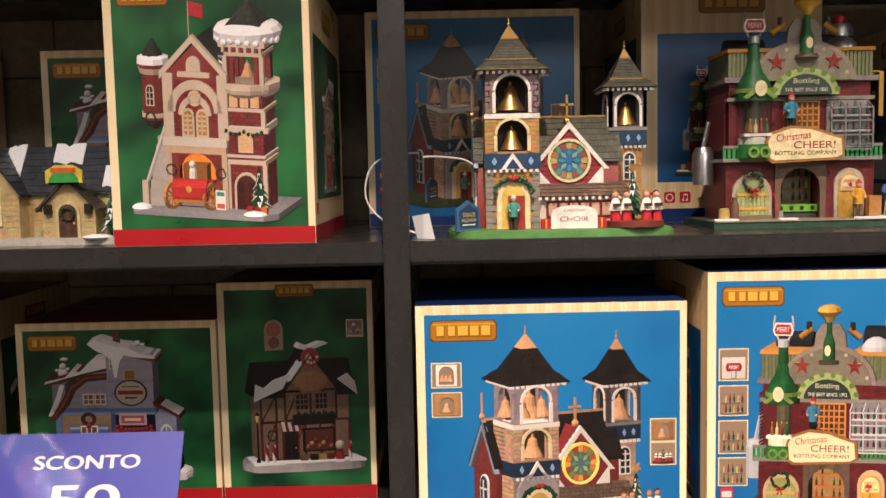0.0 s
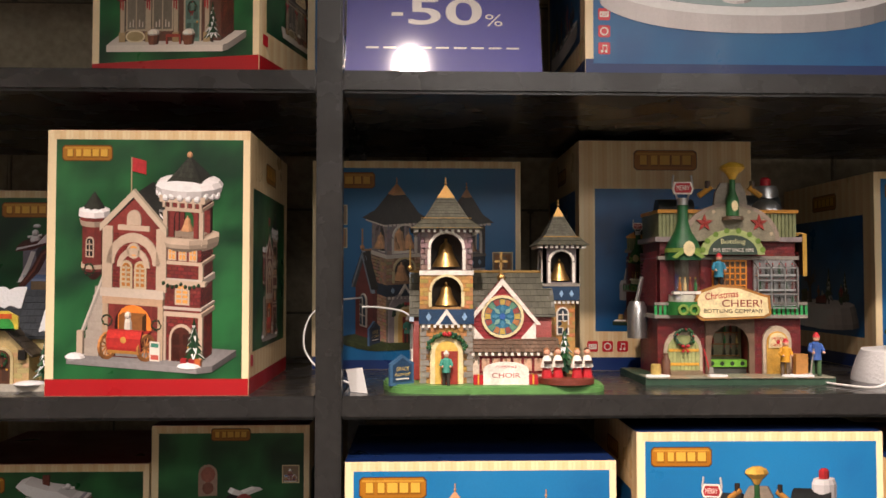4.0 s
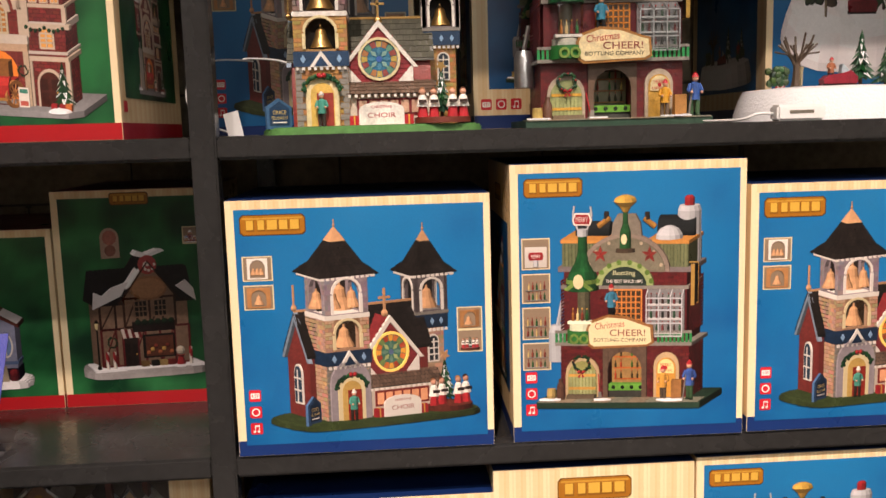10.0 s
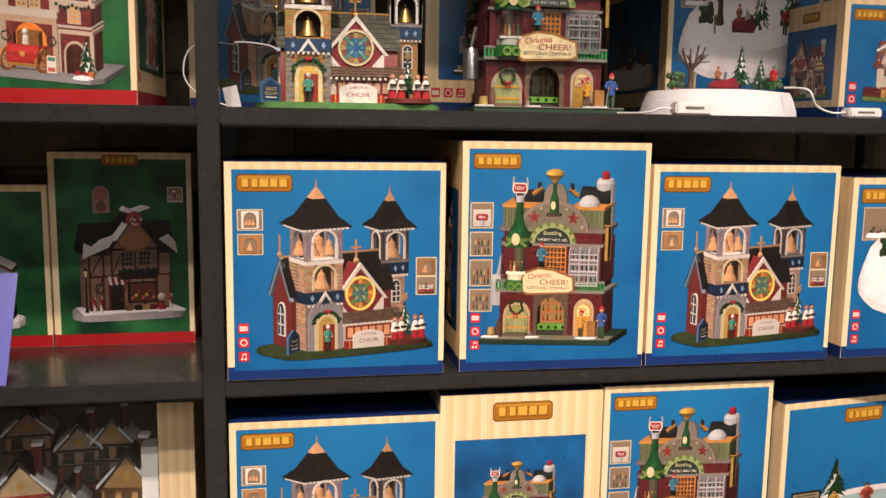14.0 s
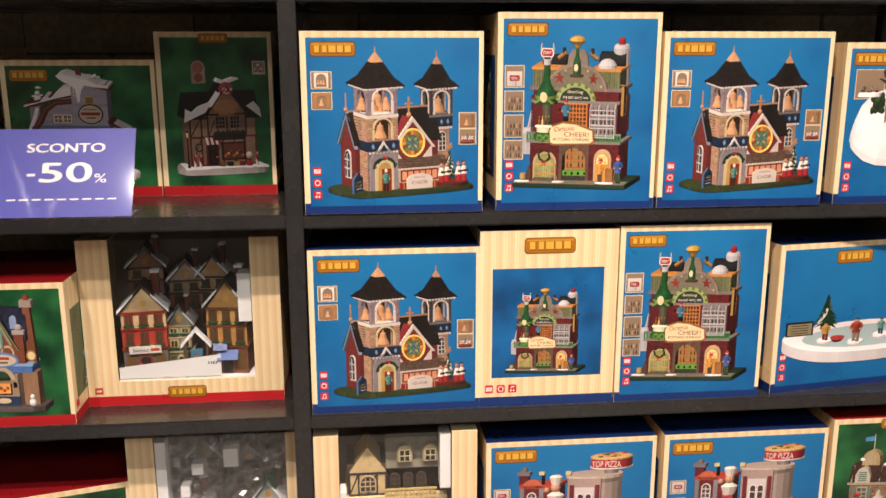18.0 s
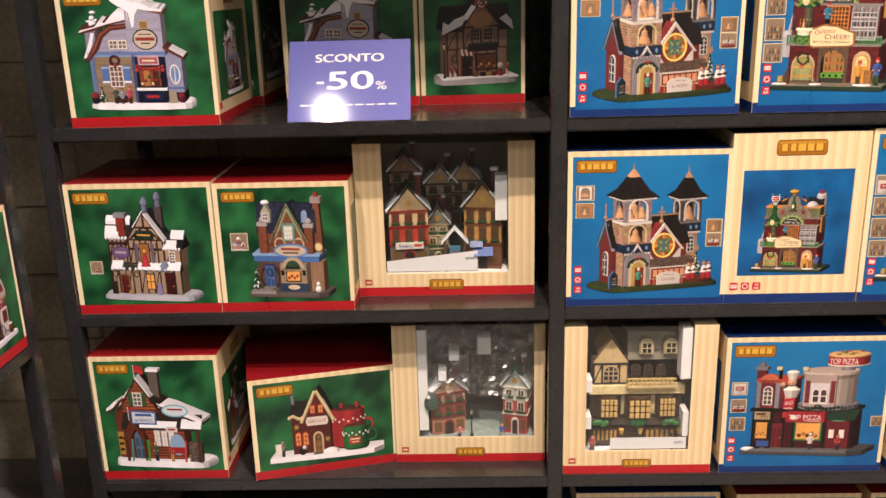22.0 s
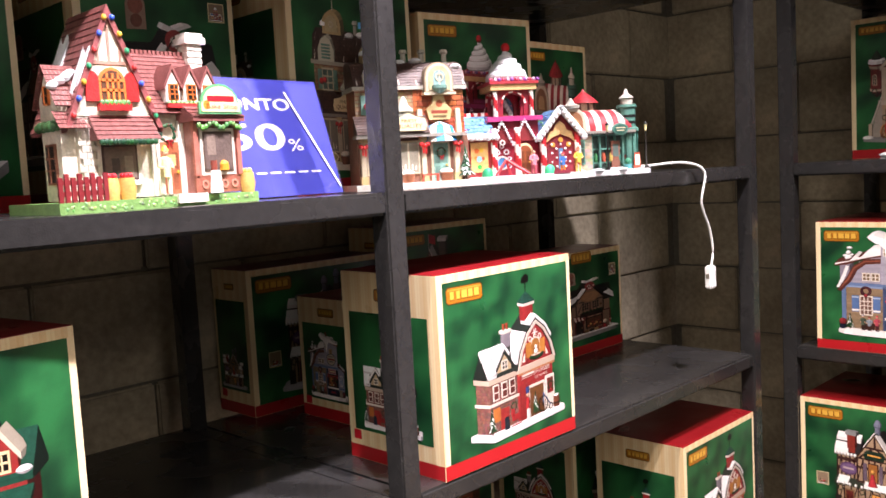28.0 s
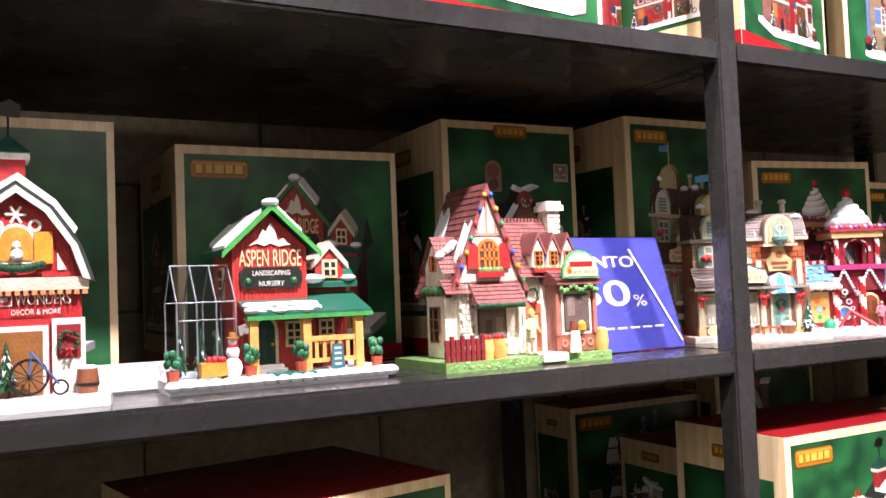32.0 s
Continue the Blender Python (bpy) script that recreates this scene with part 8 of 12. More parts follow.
def build_station():
    k = Kit(25)
    teal, tealdark, stone = hexa("5a8a7c"), hexa("2f5f54"), hexa("b9ab93")
    k.to("base", "snow").slab([(-9, -6.5), (8.5, -6.5), (10.4, -4), (10, 5), (-9, 5)], 0, 0.9, SNOW)
    k.to("hall").box(-8, -1.6, -3.0, 4.5, 0.9, 8.0, stone)
    k.bricks(-8, -1.6, 0.9, 7.8, -3.0, 1.2, 0.6, stone)
    k.at(-8, 0.7, 0, -90).bricks(-3.7, 3.7, 0.9, 7.8, 0, 1.2, 0.6, stone).at()
    k.to("glass_hall").box(-1.6, 7.2, -2.2, 4.5, 0.9, 8.0, hexa("3a4a44"))
    for i in range(6):
        x = -1.4 + i * 1.65
        k.fresh("iron_post").box(x - 0.16, x + 0.16, -2.8, -2.3, 0.9, 8.0, teal)
    for z in (2.2, 4.8, 7.4):
        k.fresh("iron_rail").box(-1.6, 7.2, -2.65, -2.3, z, z + 0.3, teal)
    for i in range(5):
        x = -0.6 + i * 1.65
        k.fresh("shop_goods").turned(x, -2.5, [(2.5, 0.4), (3.4, 0.5), (4.2, 0.25)], hexa(("3a7a4a", "a8503a", "c8a858", "3f7a6a", "8a3a3a")[i]), 8)
    # striped barrel roof
    prof = [(-3.4 + 4.2 * (1 - math.cos(a)), 8.2 + 4.4 * math.sin(a)) for a in [math.pi * i / 14 for i in range(15)]]
    for i in range(9):
        k.fresh("roof_stripe").prism_x(prof, -4.6 + i * 1.28, -3.32 + i * 1.28, (hexa("a8323a"), hexa("e2dbd0"))[i % 2])
    k.to("eave").box(-8.4, 7.6, -3.7, 4.8, 7.9, 8.4, hexa("9a948a"))
    tooth_row(k, -8.2, 7.4, 7.95, -3.6, 26, hexa("3a3a36"), 0.3)
    # arched stone gable
    k.to("gable").prism(k.arch(-5.6, 8.2, 5.4, 4.8), -3.5, -2.0, hexa("cdbfa8")).prism(k.arch(-5.6, 8.4, 4.0, 3.8), -3.65, -3.3, hexa("9a6a4a"))
    k.prism(k.arch(-5.6, 8.6, 2.4, 2.4), -3.75, -3.5, hexa("c8a070"))
    k.fresh("gable_cap").turned(-5.6, -2.8, [(12.8, 1.6), (13.3, 1.7), (13.6, 0.9), (14.2, 0.5), (14.8, 0.15)], hexa("b5b0a4"), 10)
    window(k, -4.8, 2.4, 2.6, 4.2, -3.1, teal, hexa("3a4a40"), (3, 3))
    # cupola
    k.to("cupola").turned(-0.4, 2.2, [(11.6, 2.2), (14.0, 2.0)], hexa("bfae92"), 8)
    for i in range(8):
        a = 2 * math.pi * i / 8
        k.fresh("cupola_post").box(-0.4 + 2.1 * math.cos(a) - 0.15, -0.4 + 2.1 * math.cos(a) + 0.15, 2.2 + 2.1 * math.sin(a) - 0.15, 2.2 + 2.1 * math.sin(a) + 0.15, 12.4, 14.0, hexa("5a3a34"))
    k.to("cupola_roof").turned(-0.4, 2.2, [(14.0, 3.0), (14.4, 2.7), (15.6, 1.3), (16.4, 0.3), (16.9, 0.1)], hexa("a02c34"), 14)
    # round corner tower with its clock
    k.to("corner_tower").turned(7.0, -1.4, [(0.9, 1.9), (8.0, 1.9), (8.2, 2.3), (8.7, 2.2), (9.0, 1.7), (12.6, 1.7), (12.8, 2.0), (13.3, 1.9)], teal, 14)
    for i in range(5):
        a = math.pi * (1.1 + 0.2 * i)
        k.fresh("tower_bar").rod((7.0 + 2.0 * math.cos(a), -1.4 + 2.0 * math.sin(a), 1.0), (7.0 + 2.0 * math.cos(a), -1.4 + 2.0 * math.sin(a), 8.0), 0.14, tealdark)
    k.to("tower_lantern").turned(7.0, -1.4, [(13.3, 1.2), (14.4, 1.2), (14.6, 1.5), (15.4, 0.5), (16.2, 0.3), (16.4, 0.1)], hexa("cfc8bb"), 10)
    for z in (9.6, 10.8):
        k.fresh("black_band").turned(7.0, -1.4, [(z, 1.78), (z + 0.5, 1.78)], hexa("1c1c1c"), 14)
    k.to("oval_sign").prism([(4.0 + 1.7 * math.cos(a), 8.6 + 1.1 * math.sin(a)) for a in [2 * math.pi * i / 16 for i in range(16)]], -4.2, -3.9, teal).prism([(4.0 + 1.4 * math.cos(a), 8.6 + 0.85 * math.sin(a)) for a in [2 * math.pi * i / 16 for i in range(16)]], -4.3, -4.1, tealdark)
    k.rect(3.0, 5.0, 8.7, 8.9, -4.33, hexa("d8cfa8")).rect(3.2, 4.8, 8.2, 8.4, -4.33, hexa("d8cfa8"))
    k.to("front_door").box(2.6, 4.4, -2.9, -2.4, 0.9, 6.4, hexa("8a5a4a")).rect(2.9, 4.1, 3.4, 5.8, -2.95, hexa("5a6a64"))
    k.fresh("menu_board").prism([(6.4, 0.95), (8.0, 0.95), (7.8, 4.0), (6.6, 4.0)], -4.6, -4.45, hexa("b8503a")).rect(6.7, 7.7, 1.5, 3.6, -4.63, hexa("d8dcc8"))
    k.fresh("flower_pot").turned(5.4, -4.2, [(0.9, 0.6), (1.8, 0.8)], hexa("5fa8b0"), 9).ball(5.4, -4.2, 2.3, 0.7, hexa("3f8a6a"), 8)
    lamp_post(k, 0.6, -5.2, 0.9, 9.0)
    lamp_post(k, 9.4, -4.2, 0.9, 9.0)
    for x in (-6.0, -2.0, 3.0):
        snow_lump(k, x, -5.8, 0.9, 1.3, 0.3)
    return k


def build_barn():
    k = Kit(26)
    red, grey, roof = hexa("b02c30"), hexa("b5b0b0"), hexa("2c3632")
    k.to("base", "snow").slab([(-12, -8), (11.5, -8), (12, -6), (12, 6), (-12, 6)], 0, 1.1, SNOW)
    gam = [(-1.6, 1.1), (9.6, 1.1), (9.6, 12.4), (8.6, 15.0), (6.4, 18.2), (4.0, 20.0), (1.6, 18.2), (-0.6, 15.0), (-1.6, 12.4)]
    k.to("barn").prism(gam, -4, 5, red)
    planks(k, -1.6, 9.6, 8.4, 11.0, -4, 26, red)
    for i in range(24):
        u = -1.0 + 10.0 * (i + 0.5) / 24
        q = abs(u - 4.0)
        top = 19.4 - q * 0.78 if q < 2.4 else 17.4 - (q - 2.4) * 1.45
        k.fresh("board").box(u - 0.19, u + 0.19, -4.12, -3.95, 12.2, max(12.4, top), red, 0.09)
    outer = [(10.8, 11.6), (9.6, 15.2), (7.2, 18.8), (4.0, 21.2), (0.8, 18.8), (-1.6, 15.2), (-2.8, 11.6)]
    inner = [(9.6, 12.0), (8.6, 15.0), (6.4, 18.2), (4.0, 20.0), (1.6, 18.2), (-0.6, 15.0), (-1.6, 12.0)]
    for i in range(6):
        k.to("barn_roof").prism([inner[i], outer[i], outer[i + 1], inner[i + 1]], -4.9, 5.4, roof)
        k.fresh("verge").prism([inner[i], tuple((a * 0.4 + b * 0.6) for a, b in zip(inner[i], outer[i])), tuple((a * 0.4 + b * 0.6) for a, b in zip(inner[i + 1], outer[i + 1])), inner[i + 1]], -5.3, -4.8, hexa("d8cfc4"))
    k.to("roof_snow", "snow").prism([(4.0, 21.2), (7.2, 18.8), (9.0, 16.2), (9.3, 16.7), (7.4, 19.4), (4.2, 21.9), (2.2, 20.6), (2.2, 19.9)], -5.0, 1.0, SNOW).prism([(-1.7, 15.2), (-2.4, 13.0), (-2.9, 13.2), (-2.1, 15.8), (0.3, 19.0), (0.8, 18.8)], -5.0, 3, SNOW)
    k.to("cornice").box(-2.2, 10.2, -4.8, -3.8, 10.9, 12.1, hexa("d3c3b0"))
    tooth_row(k, -2.2, 10.2, 10.9, -4.4, 17, hexa("c98a5a"), 0.45)
    k.to("cupola").box(2.2, 5.0, -1.6, 1.6, 20.6, 23.8, red).box(1.8, 5.4, -2.0, 2.0, 23.6, 24.2, WHITE)
    pyramid(k.to("cupola_roof"), 3.6, 0, 3.8, 4.2, 24.2, 26.2, hexa("24564a"), 3, 5)
    k.to("weather_vane").rod((3.6, 0, 26), (3.6, 0, 29.6), 0.12, BLACK).prism([(2.4, 28.2), (4.6, 28.0), (4.8, 29.2), (3.8, 29.8), (2.6, 29.2)], -0.1, 0.1, BLACK)
    k.to("loft_window").prism(k.arch(4.0, 13.4, 3.4, 3.8), -4.3, -3.9, WHITE).prism(k.arch(4.0, 13.7, 2.8, 3.2), -4.4, -4.1, hexa("c98a34"))
    for s in (-1, 1):
        k.fresh("shutter").box(4.0 + s * 2.3 - 0.8, 4.0 + s * 2.3 + 0.8, -4.6, -4.2, 13.4, 16.4, hexa("d8942e"))
        k.fresh("corner_window").prism([(4.0 + s * 4.3, 12.8), (4.0 + s * 2.9 + s * 0.6, 12.8), (4.0 + s * 3.5, 14.4)] if s > 0 else [(0.5, 12.8), (-0.5, 12.8), (0.5, 14.4)], -4.3, -3.9, WHITE)
    k.fresh("snowman").ball(4.0, -4.7, 14.2, 0.6, SNOW, 7).ball(4.0, -4.7, 15.1, 0.42, SNOW, 7)
    for i in range(13):
        k.to("loft_garland").ball(2.0 + i * 0.34, -4.9, 13.3 - 0.4 * math.sin(math.pi * i / 12), 0.4, tuple(v * k.rnd.uniform(0.7, 1.3) for v in PINE), 5)
    for i in range(6):
        a = math.pi * i / 3
        k.to("snowflake").rod((4.0, -4.3, 18.0), (4.0 + 0.9 * math.cos(a), -4.3, 18.0 + 0.9 * math.sin(a)), 0.14, WHITE, 5)
    for s in (-1, 1):
        k.ring(4.0 + s * 1.6, 17.0, 0.35, 0.6, -4.35, -4.15, WHITE, 9)
    k.to("shop_name").rect(-0.9, 3.6, 9.5, 10.6, -4.2, WHITE).rect(-0.8, 3.5, 9.6, 10.5, -4.21, hexa("a83034")).text("WONDERS", 6.2, 10.1, 4.8, 1.1, -4.25, WHITE)
    k.rect(-0.6, 3.2, 9.9, 10.3, -4.22, WHITE)
    k.text("DECOR & MORE", 5.6, 8.9, 4.2, 0.5, -4.25, WHITE)
    k.to("shop_opening").box(1.0, 6.6, -4.4, -3.9, 1.1, 7.6, WHITE).box(1.5, 6.1, -4.5, -3.9, 1.1, 7.1, hexa("8a5a2c"))
    fir(k, 3.0, -4.9, 1.1, 5.2, 1.3)
    k.to("side_panel").box(6.9, 9.8, -4.6, -3.9, 1.1, 8.2, WHITE).box(7.3, 9.4, -4.7, -4.4, 4.4, 7.6, hexa("8a2a2c"))
    wreath(k, 8.3, 6.0, 0.85, -5.1)
    k.fresh("bicycle").ring(4.8, 3.0, 1.45, 1.7, -6.6, -6.4, BLACK, 18)
    for i in range(6):
        a = math.pi * i / 6
        k.rod((4.8 - 1.5 * math.cos(a), -6.5, 3.0 - 1.5 * math.sin(a)), (4.8 + 1.5 * math.cos(a), -6.5, 3.0 + 1.5 * math.sin(a)), 0.05, BLACK, 4)
    k.ring(7.4, 1.9, 0.55, 0.75, -6.6, -6.4, BLACK, 12).rod((4.8, -6.5, 3.2), (5.0, -6.5, 5.4), 0.12, hexa("4a6aa0")).rod((5.0, -6.5, 5.2), (7.3, -6.5, 2.2), 0.14, hexa("4a6aa0"))
    k.fresh("barrel").turned(9.8, -5.8, [(1.1, 0.9), (2.2, 1.05), (3.4, 0.9)], hexa("8a5236"), 12).turned(9.8, -5.8, [(1.8, 1.06), (2.1, 1.08)], BLACK, 12).turned(9.8, -5.8, [(3.4, 0.8), (3.7, 0.7)], SNOW, 10)
    k.fresh("toy_soldier").turned(0.1, -5.8, [(1.1, 0.55), (3.4, 0.5)], hexa("d8d8d8"), 8).turned(0.1, -5.8, [(3.4, 0.65), (5.6, 0.6)], RED, 8).ball(0.1, -5.8, 6.2, 0.5, hexa("d8a88a"), 7).turned(0.1, -5.8, [(6.5, 0.55), (7.8, 0.55)], hexa("2a4a8a"), 8)
    # brick side house
    k.to("side_house")
    brick_house(k, -10.4, -1.8, -3, 5, 1.1, 11.0, hexa("9a6a60"), 1.1, 0.55)
    k.to("side_cornice").box(-10.9, -1.6, -3.6, 5.3, 6.4, 6.9, WHITE).box(-10.9, -1.6, -3.8, 5.4, 10.8, 11.8, hexa("d3c3b0"))
    for x in (-8.6, -6.0, -3.5):
        window(k, x, 7.6, 1.3, 2.6, -3.1, WHITE, hexa("7a3a32"), (1, 2))
    k.to("side_door").box(-7.4, -4.9, -3.5, -2.9, 1.1, 5.2, hexa("b0302e"))
    k.fresh("shop_board").box(-9.6, -7.7, -3.6, -3.1, 3.2, 5.8, hexa("d8842e"))
    wreath(k, -3.4, 4.8, 0.8, -3.6, False)
    k.to("side_roof").prism_x([(-3.8, 11.8), (5.4, 11.8), (1.0, 16.6)], -11.0, -1.0, roof)
    k.shingles((-11, -3.9, 11.9), (-1, -3.9, 11.9), (-1, 1.0, 16.8), (-11, 1.0, 16.8), 8, 18, roof)
    k.to("dormer").prism([(-8.0, 12.6), (-3.8, 12.6), (-3.8, 13.4), (-5.9, 16.0), (-8.0, 13.4)], -3.6, 0, hexa("cdb892")).prism([(-8.8, 12.4), (-5.9, 16.0), (-3.0, 12.4), (-3.0, 13.4), (-5.9, 17.0), (-8.8, 13.4)], -4.0, 0, roof)
    window(k, -5.9, 13.1, 1.3, 1.4, -3.6, WHITE, GLASS, (2, 2))
    k.to("side_snow", "snow").prism_x([(-4.0, 11.9), (-4.1, 12.5), (-1.2, 15.4), (-1.0, 14.9)], -11.2, -8.6, SNOW).prism_x([(-0.6, 15.2), (-0.7, 15.9), (1.0, 17.4), (1.0, 16.7)], -11.2, -3.8, SNOW)
    k.prism([(-9.0, 13.4), (-5.9, 17.0), (-4.6, 15.4), (-4.3, 15.9), (-5.9, 17.8), (-9.2, 13.9)], -4.2, -0.4, SNOW)
    snow_lump(k, -9.4, -2.8, 12.8, 1.6, 0.6)
    k.to("chimney").box(-3.6, -1.6, 0.5, 2.5, 15, 19.6, hexa("9a94a0")).box(-3.9, -1.3, 0.2, 2.8, 19.2, 19.8, WHITE)
    for x in (-3.1, -2.1):
        k.turned(x, 1.5, [(19.8, 0.35), (21.0, 0.4)], hexa("a84a2a"), 8)
    fir(k, -11.0, -5.0, 1.1, 5.6, 1.4)
    k.fresh("rocking_horse").box(-5.0, -2.6, -6.0, -5.2, 2.2, 3.4, RED).rod((-5.4, -5.6, 1.2), (-2.2, -5.6, 1.2), 0.2, RED).box(-5.2, -4.4, -6.0, -5.2, 3.2, 4.6, RED)
    k.to("chalk_board").prism([(-8.0, 1.2), (-6.4, 1.2), (-6.6, 3.8), (-7.8, 3.8)], -6.6, -6.4, hexa("2a3a4a"))
    return k


def half_timber(k, x0, x1, z0, z1, y, n, c=DARKWOOD):
    """Posts, rails and braces on a plastered front."""
    for i in range(n + 1):
        u = x0 + (x1 - x0) * i / n
        k.box(u - 0.2, u + 0.2, y - 0.18, y + 0.05, z0, z1, c)
    for z in (z0, z1):
        k.box(x0, x1, y - 0.2, y + 0.05, z - 0.2, z + 0.2, c)
    for i in range(n):
        u, v = x0 + (x1 - x0) * i / n, x0 + (x1 - x0) * (i + 1) / n
        if i % 2 == 0:
            k.rod((u, y - 0.05, z0), (v, y - 0.05, z1), 0.15, c, 4)


def build_grey_house():
    k = Kit(31)
    pale, tan, blue, navy, red = hexa("a9a6b8"), hexa("a08a6c"), hexa("6a86b4"), hexa("262a44"), hexa("6e3a2e")
    ground(k, 25, 15, 1.3, SNOW, 0.03, snow=True)
    k.to("lower_floor").box(-10.6, -1, -4, 5, 1.3, 13.6, tan).box(-1, 6.6, -4.4, 5, 1.3, 13.6, navy)
    for i in range(15):
        k.box(-10.4, -1.2, -4.08, -3.9, 1.8 + i * 0.78, 2.45 + i * 0.78, tan, 0.08)
    k.to("corner_post").box(-11.5, -10.4, -4.5, -3.4, 1.3, 13.6, blue).box(-1.4, -0.6, -4.7, -3.8, 1.3, 13.6, hexa("4a5f8c"))
    k.to("upper_floor").prism([(-11, 13.6), (-1.6, 13.6), (-1.6, 22.0), (-6.6, 19.6), (-9.4, 17.2)], -3.8, 5, pale).box(-1.8, 6.6, -4.4, 4.4, 13.6, 24.6, hexa("aeadc0"))
    k.prism([(-1.8, 24.4), (6.6, 24.4), (-1.8, 26.2)], -4.4, 4.4, hexa("aeadc0"))
    for i in range(13):
        k.box(-1.8, 6.6, -4.5, -4.3, 14.2 + i * 0.82, 14.9 + i * 0.82, hexa("aeadc0"), 0.07)
    for i in range(8):
        k.box(-10.4 + 0.45 * i, -1.8, -3.9, -3.7, 14.0 + i * 0.75, 14.65 + i * 0.75, pale, 0.07)
    k.to("fascia").box(-11.8, 7.0, -4.9, 5.2, 13.4, 14.1, blue).box(-11.4, 6.8, -4.7, 5.1, 12.9, 13.4, hexa("8aa4cc"))
    k.to("curved_verge").prism([(-12.6, 12.0), (-11.6, 11.7), (-9.0, 14.6), (-7.6, 17.6), (-5.4, 19.4), (-1.8, 19.8), (-1.8, 21.0), (-5.8, 20.6), (-8.6, 18.8), (-10.2, 15.6)], -5.0, -3.6, red)
    k.prism([(-11.9, 12.3), (-9.6, 15.0), (-8.1, 18.2), (-5.6, 20.0), (-1.8, 20.4), (-1.8, 20.7), (-5.8, 20.3), (-8.4, 18.5), (-9.9, 15.4)], -5.1, -4.9, hexa("9a5a44"))
    k.to("left_roof").prism([(-13.4, 18.6), (-10.2, 19.0), (-6.4, 20.6), (-1.8, 21.4), (-1.8, 23.0), (-6, 21.8), (-13.2, 19.4)], -4.4, 5.2, red).box(-12.0, -9.6, -3.6, 5, 13.8, 18.8, hexa("9c98ac"))
    k.to("roof_snow", "snow").prism([(-13.0, 19.4), (-9.4, 20.2), (-8.2, 21.6), (-6.8, 21.2), (-4.4, 23.4), (-1.8, 23.6), (-1.8, 22.0), (-6, 21.0), (-13.2, 18.9)], -4.8, 5.0, SNOW)
    k.prism([(-12.8, 12.6), (-11.8, 12.8), (-10.4, 16.0), (-9.6, 18.6), (-10.4, 18.8), (-11.2, 16.4)], -4.9, -4.2, SNOW)
    k.to("tower_snow", "snow").prism([(-5.0, 26.8), (-3.4, 27.4), (0.5, 26.2), (2.4, 26.0), (4.8, 24.8), (7.2, 24.4), (7.2, 23.9), (3.4, 24.2), (1.6, 24.6), (0.8, 23.4), (0.2, 20.4), (-0.3, 20.2), (-0.8, 23.8), (-2.2, 25.0), (-3.0, 25.2), (-3.8, 25.8)], -5.4, 4.6, SNOW)
    k.to("tower_roof").prism([(-4.6, 26.0), (7.3, 23.1), (7.3, 23.7), (-4.6, 26.7)], -5.1, 4.9, hexa("9a6238"))
    k.to("chimney").box(-0.9, 0.3, 0, 1.2, 26.2, 28.2, hexa("8a4a3a"))
    k.to("weather_vane", "snow").ball(3.6, 0, 26.2, 0.6, SNOW, 7).rod((2.6, 0, 26.0), (4.8, 0, 26.0), 0.25, SNOW, 5)
    k.to("round_sign").prism([(2.5 + 3.0 * math.cos(2 * math.pi * i / 24), 17.2 + 2.6 * math.sin(2 * math.pi * i / 24)) for i in range(24)], -5.0, -4.2, hexa("33302e"))
    k.disc(2.5, 17.2, 2.7, -5.05, hexa("c9bfa8"), 24, 2.3).rect(0.2, 4.8, 16.9, 17.7, -5.1, hexa("a83c30")).rect(1.4, 3.6, 16.1, 16.4, -5.1, BLACK).rect(0.9, 4.1, 18.3, 18.6, -5.1, hexa("8a7a62"))
    window(k, 2.4, 19.9, 1.7, 1.6, -4.5, hexa("c9b48c"), hexa("a8824a"), (1, 1))
    window(k, -0.6, 22.0, 0.9, 1.8, -4.5, WHITE, hexa("9a8a70"), (1, 2))
    for x in (-5.4, -3.2):
        window(k, x, 15.0, 1.6, 1.7, -3.9, WHITE, hexa("8a7458"), (2, 2))
    window(k, -5.5, 5.6, 2.7, 4.8, -4.1, WHITE, hexa("7a5a50"), (3, 4))
    for s in (-1, 1):
        k.fresh("shutter").box(-5.5 + s * 2.6 - 0.9, -5.5 + s * 2.6 + 0.9, -4.4, -4, 6.2, 10.6, hexa("5f86c0"))
        k.box(-5.5 + s * 2.6 - 0.9, -5.5 + s * 2.6 + 0.9, -4.5, -4.3, 6.4, 6.9, SNOW).box(-5.5 + s * 2.6 - 0.9, -5.5 + s * 2.6 + 0.9, -4.5, -4.3, 10.0, 10.4, hexa("a8c0e0"))
    k.to("garland").ring(-5.5, 12.0, 0.7, 1.4, -4.9, -4.2, hexa("5a3038"), 14).ball(-5.5, -4.9, 10.8, 0.5, hexa("a83040"), 7)
    k.to("shop_front").box(-0.4, 6.2, -5.0, -4.4, 4.8, 11.0, hexa("1c1e30")).box(0.2, 5.2, -5.1, -4.9, 5.6, 10.4, hexa("8a4a2c")).box(1.2, 2.6, -5.2, -5.0, 5.7, 9.8, hexa("c08440")).box(3.4, 4.9, -5.2, -5.0, 5.7, 9.4, hexa("5a2c24"))
    for i in range(6):
        k.ball(0.7 + i * 0.85, -5.3, 6.2 + 0.9 * (i % 3), 0.42, hexa(("d8c8a0", "a83a34", "4a6a3a")[i % 3]), 6)
    k.to("swag")
    for i in range(9):
        u = i / 8
        k.ball(-0.2 + u * 6.2, -5.4, 10.6 - 0.8 * math.sin(math.pi * u), 0.42, hexa("b02c38"), 6)
    for x in (-0.2, 6.0):
        k.ball(x, -5.4, 9.6, 0.6, hexa("b8323c"), 7)
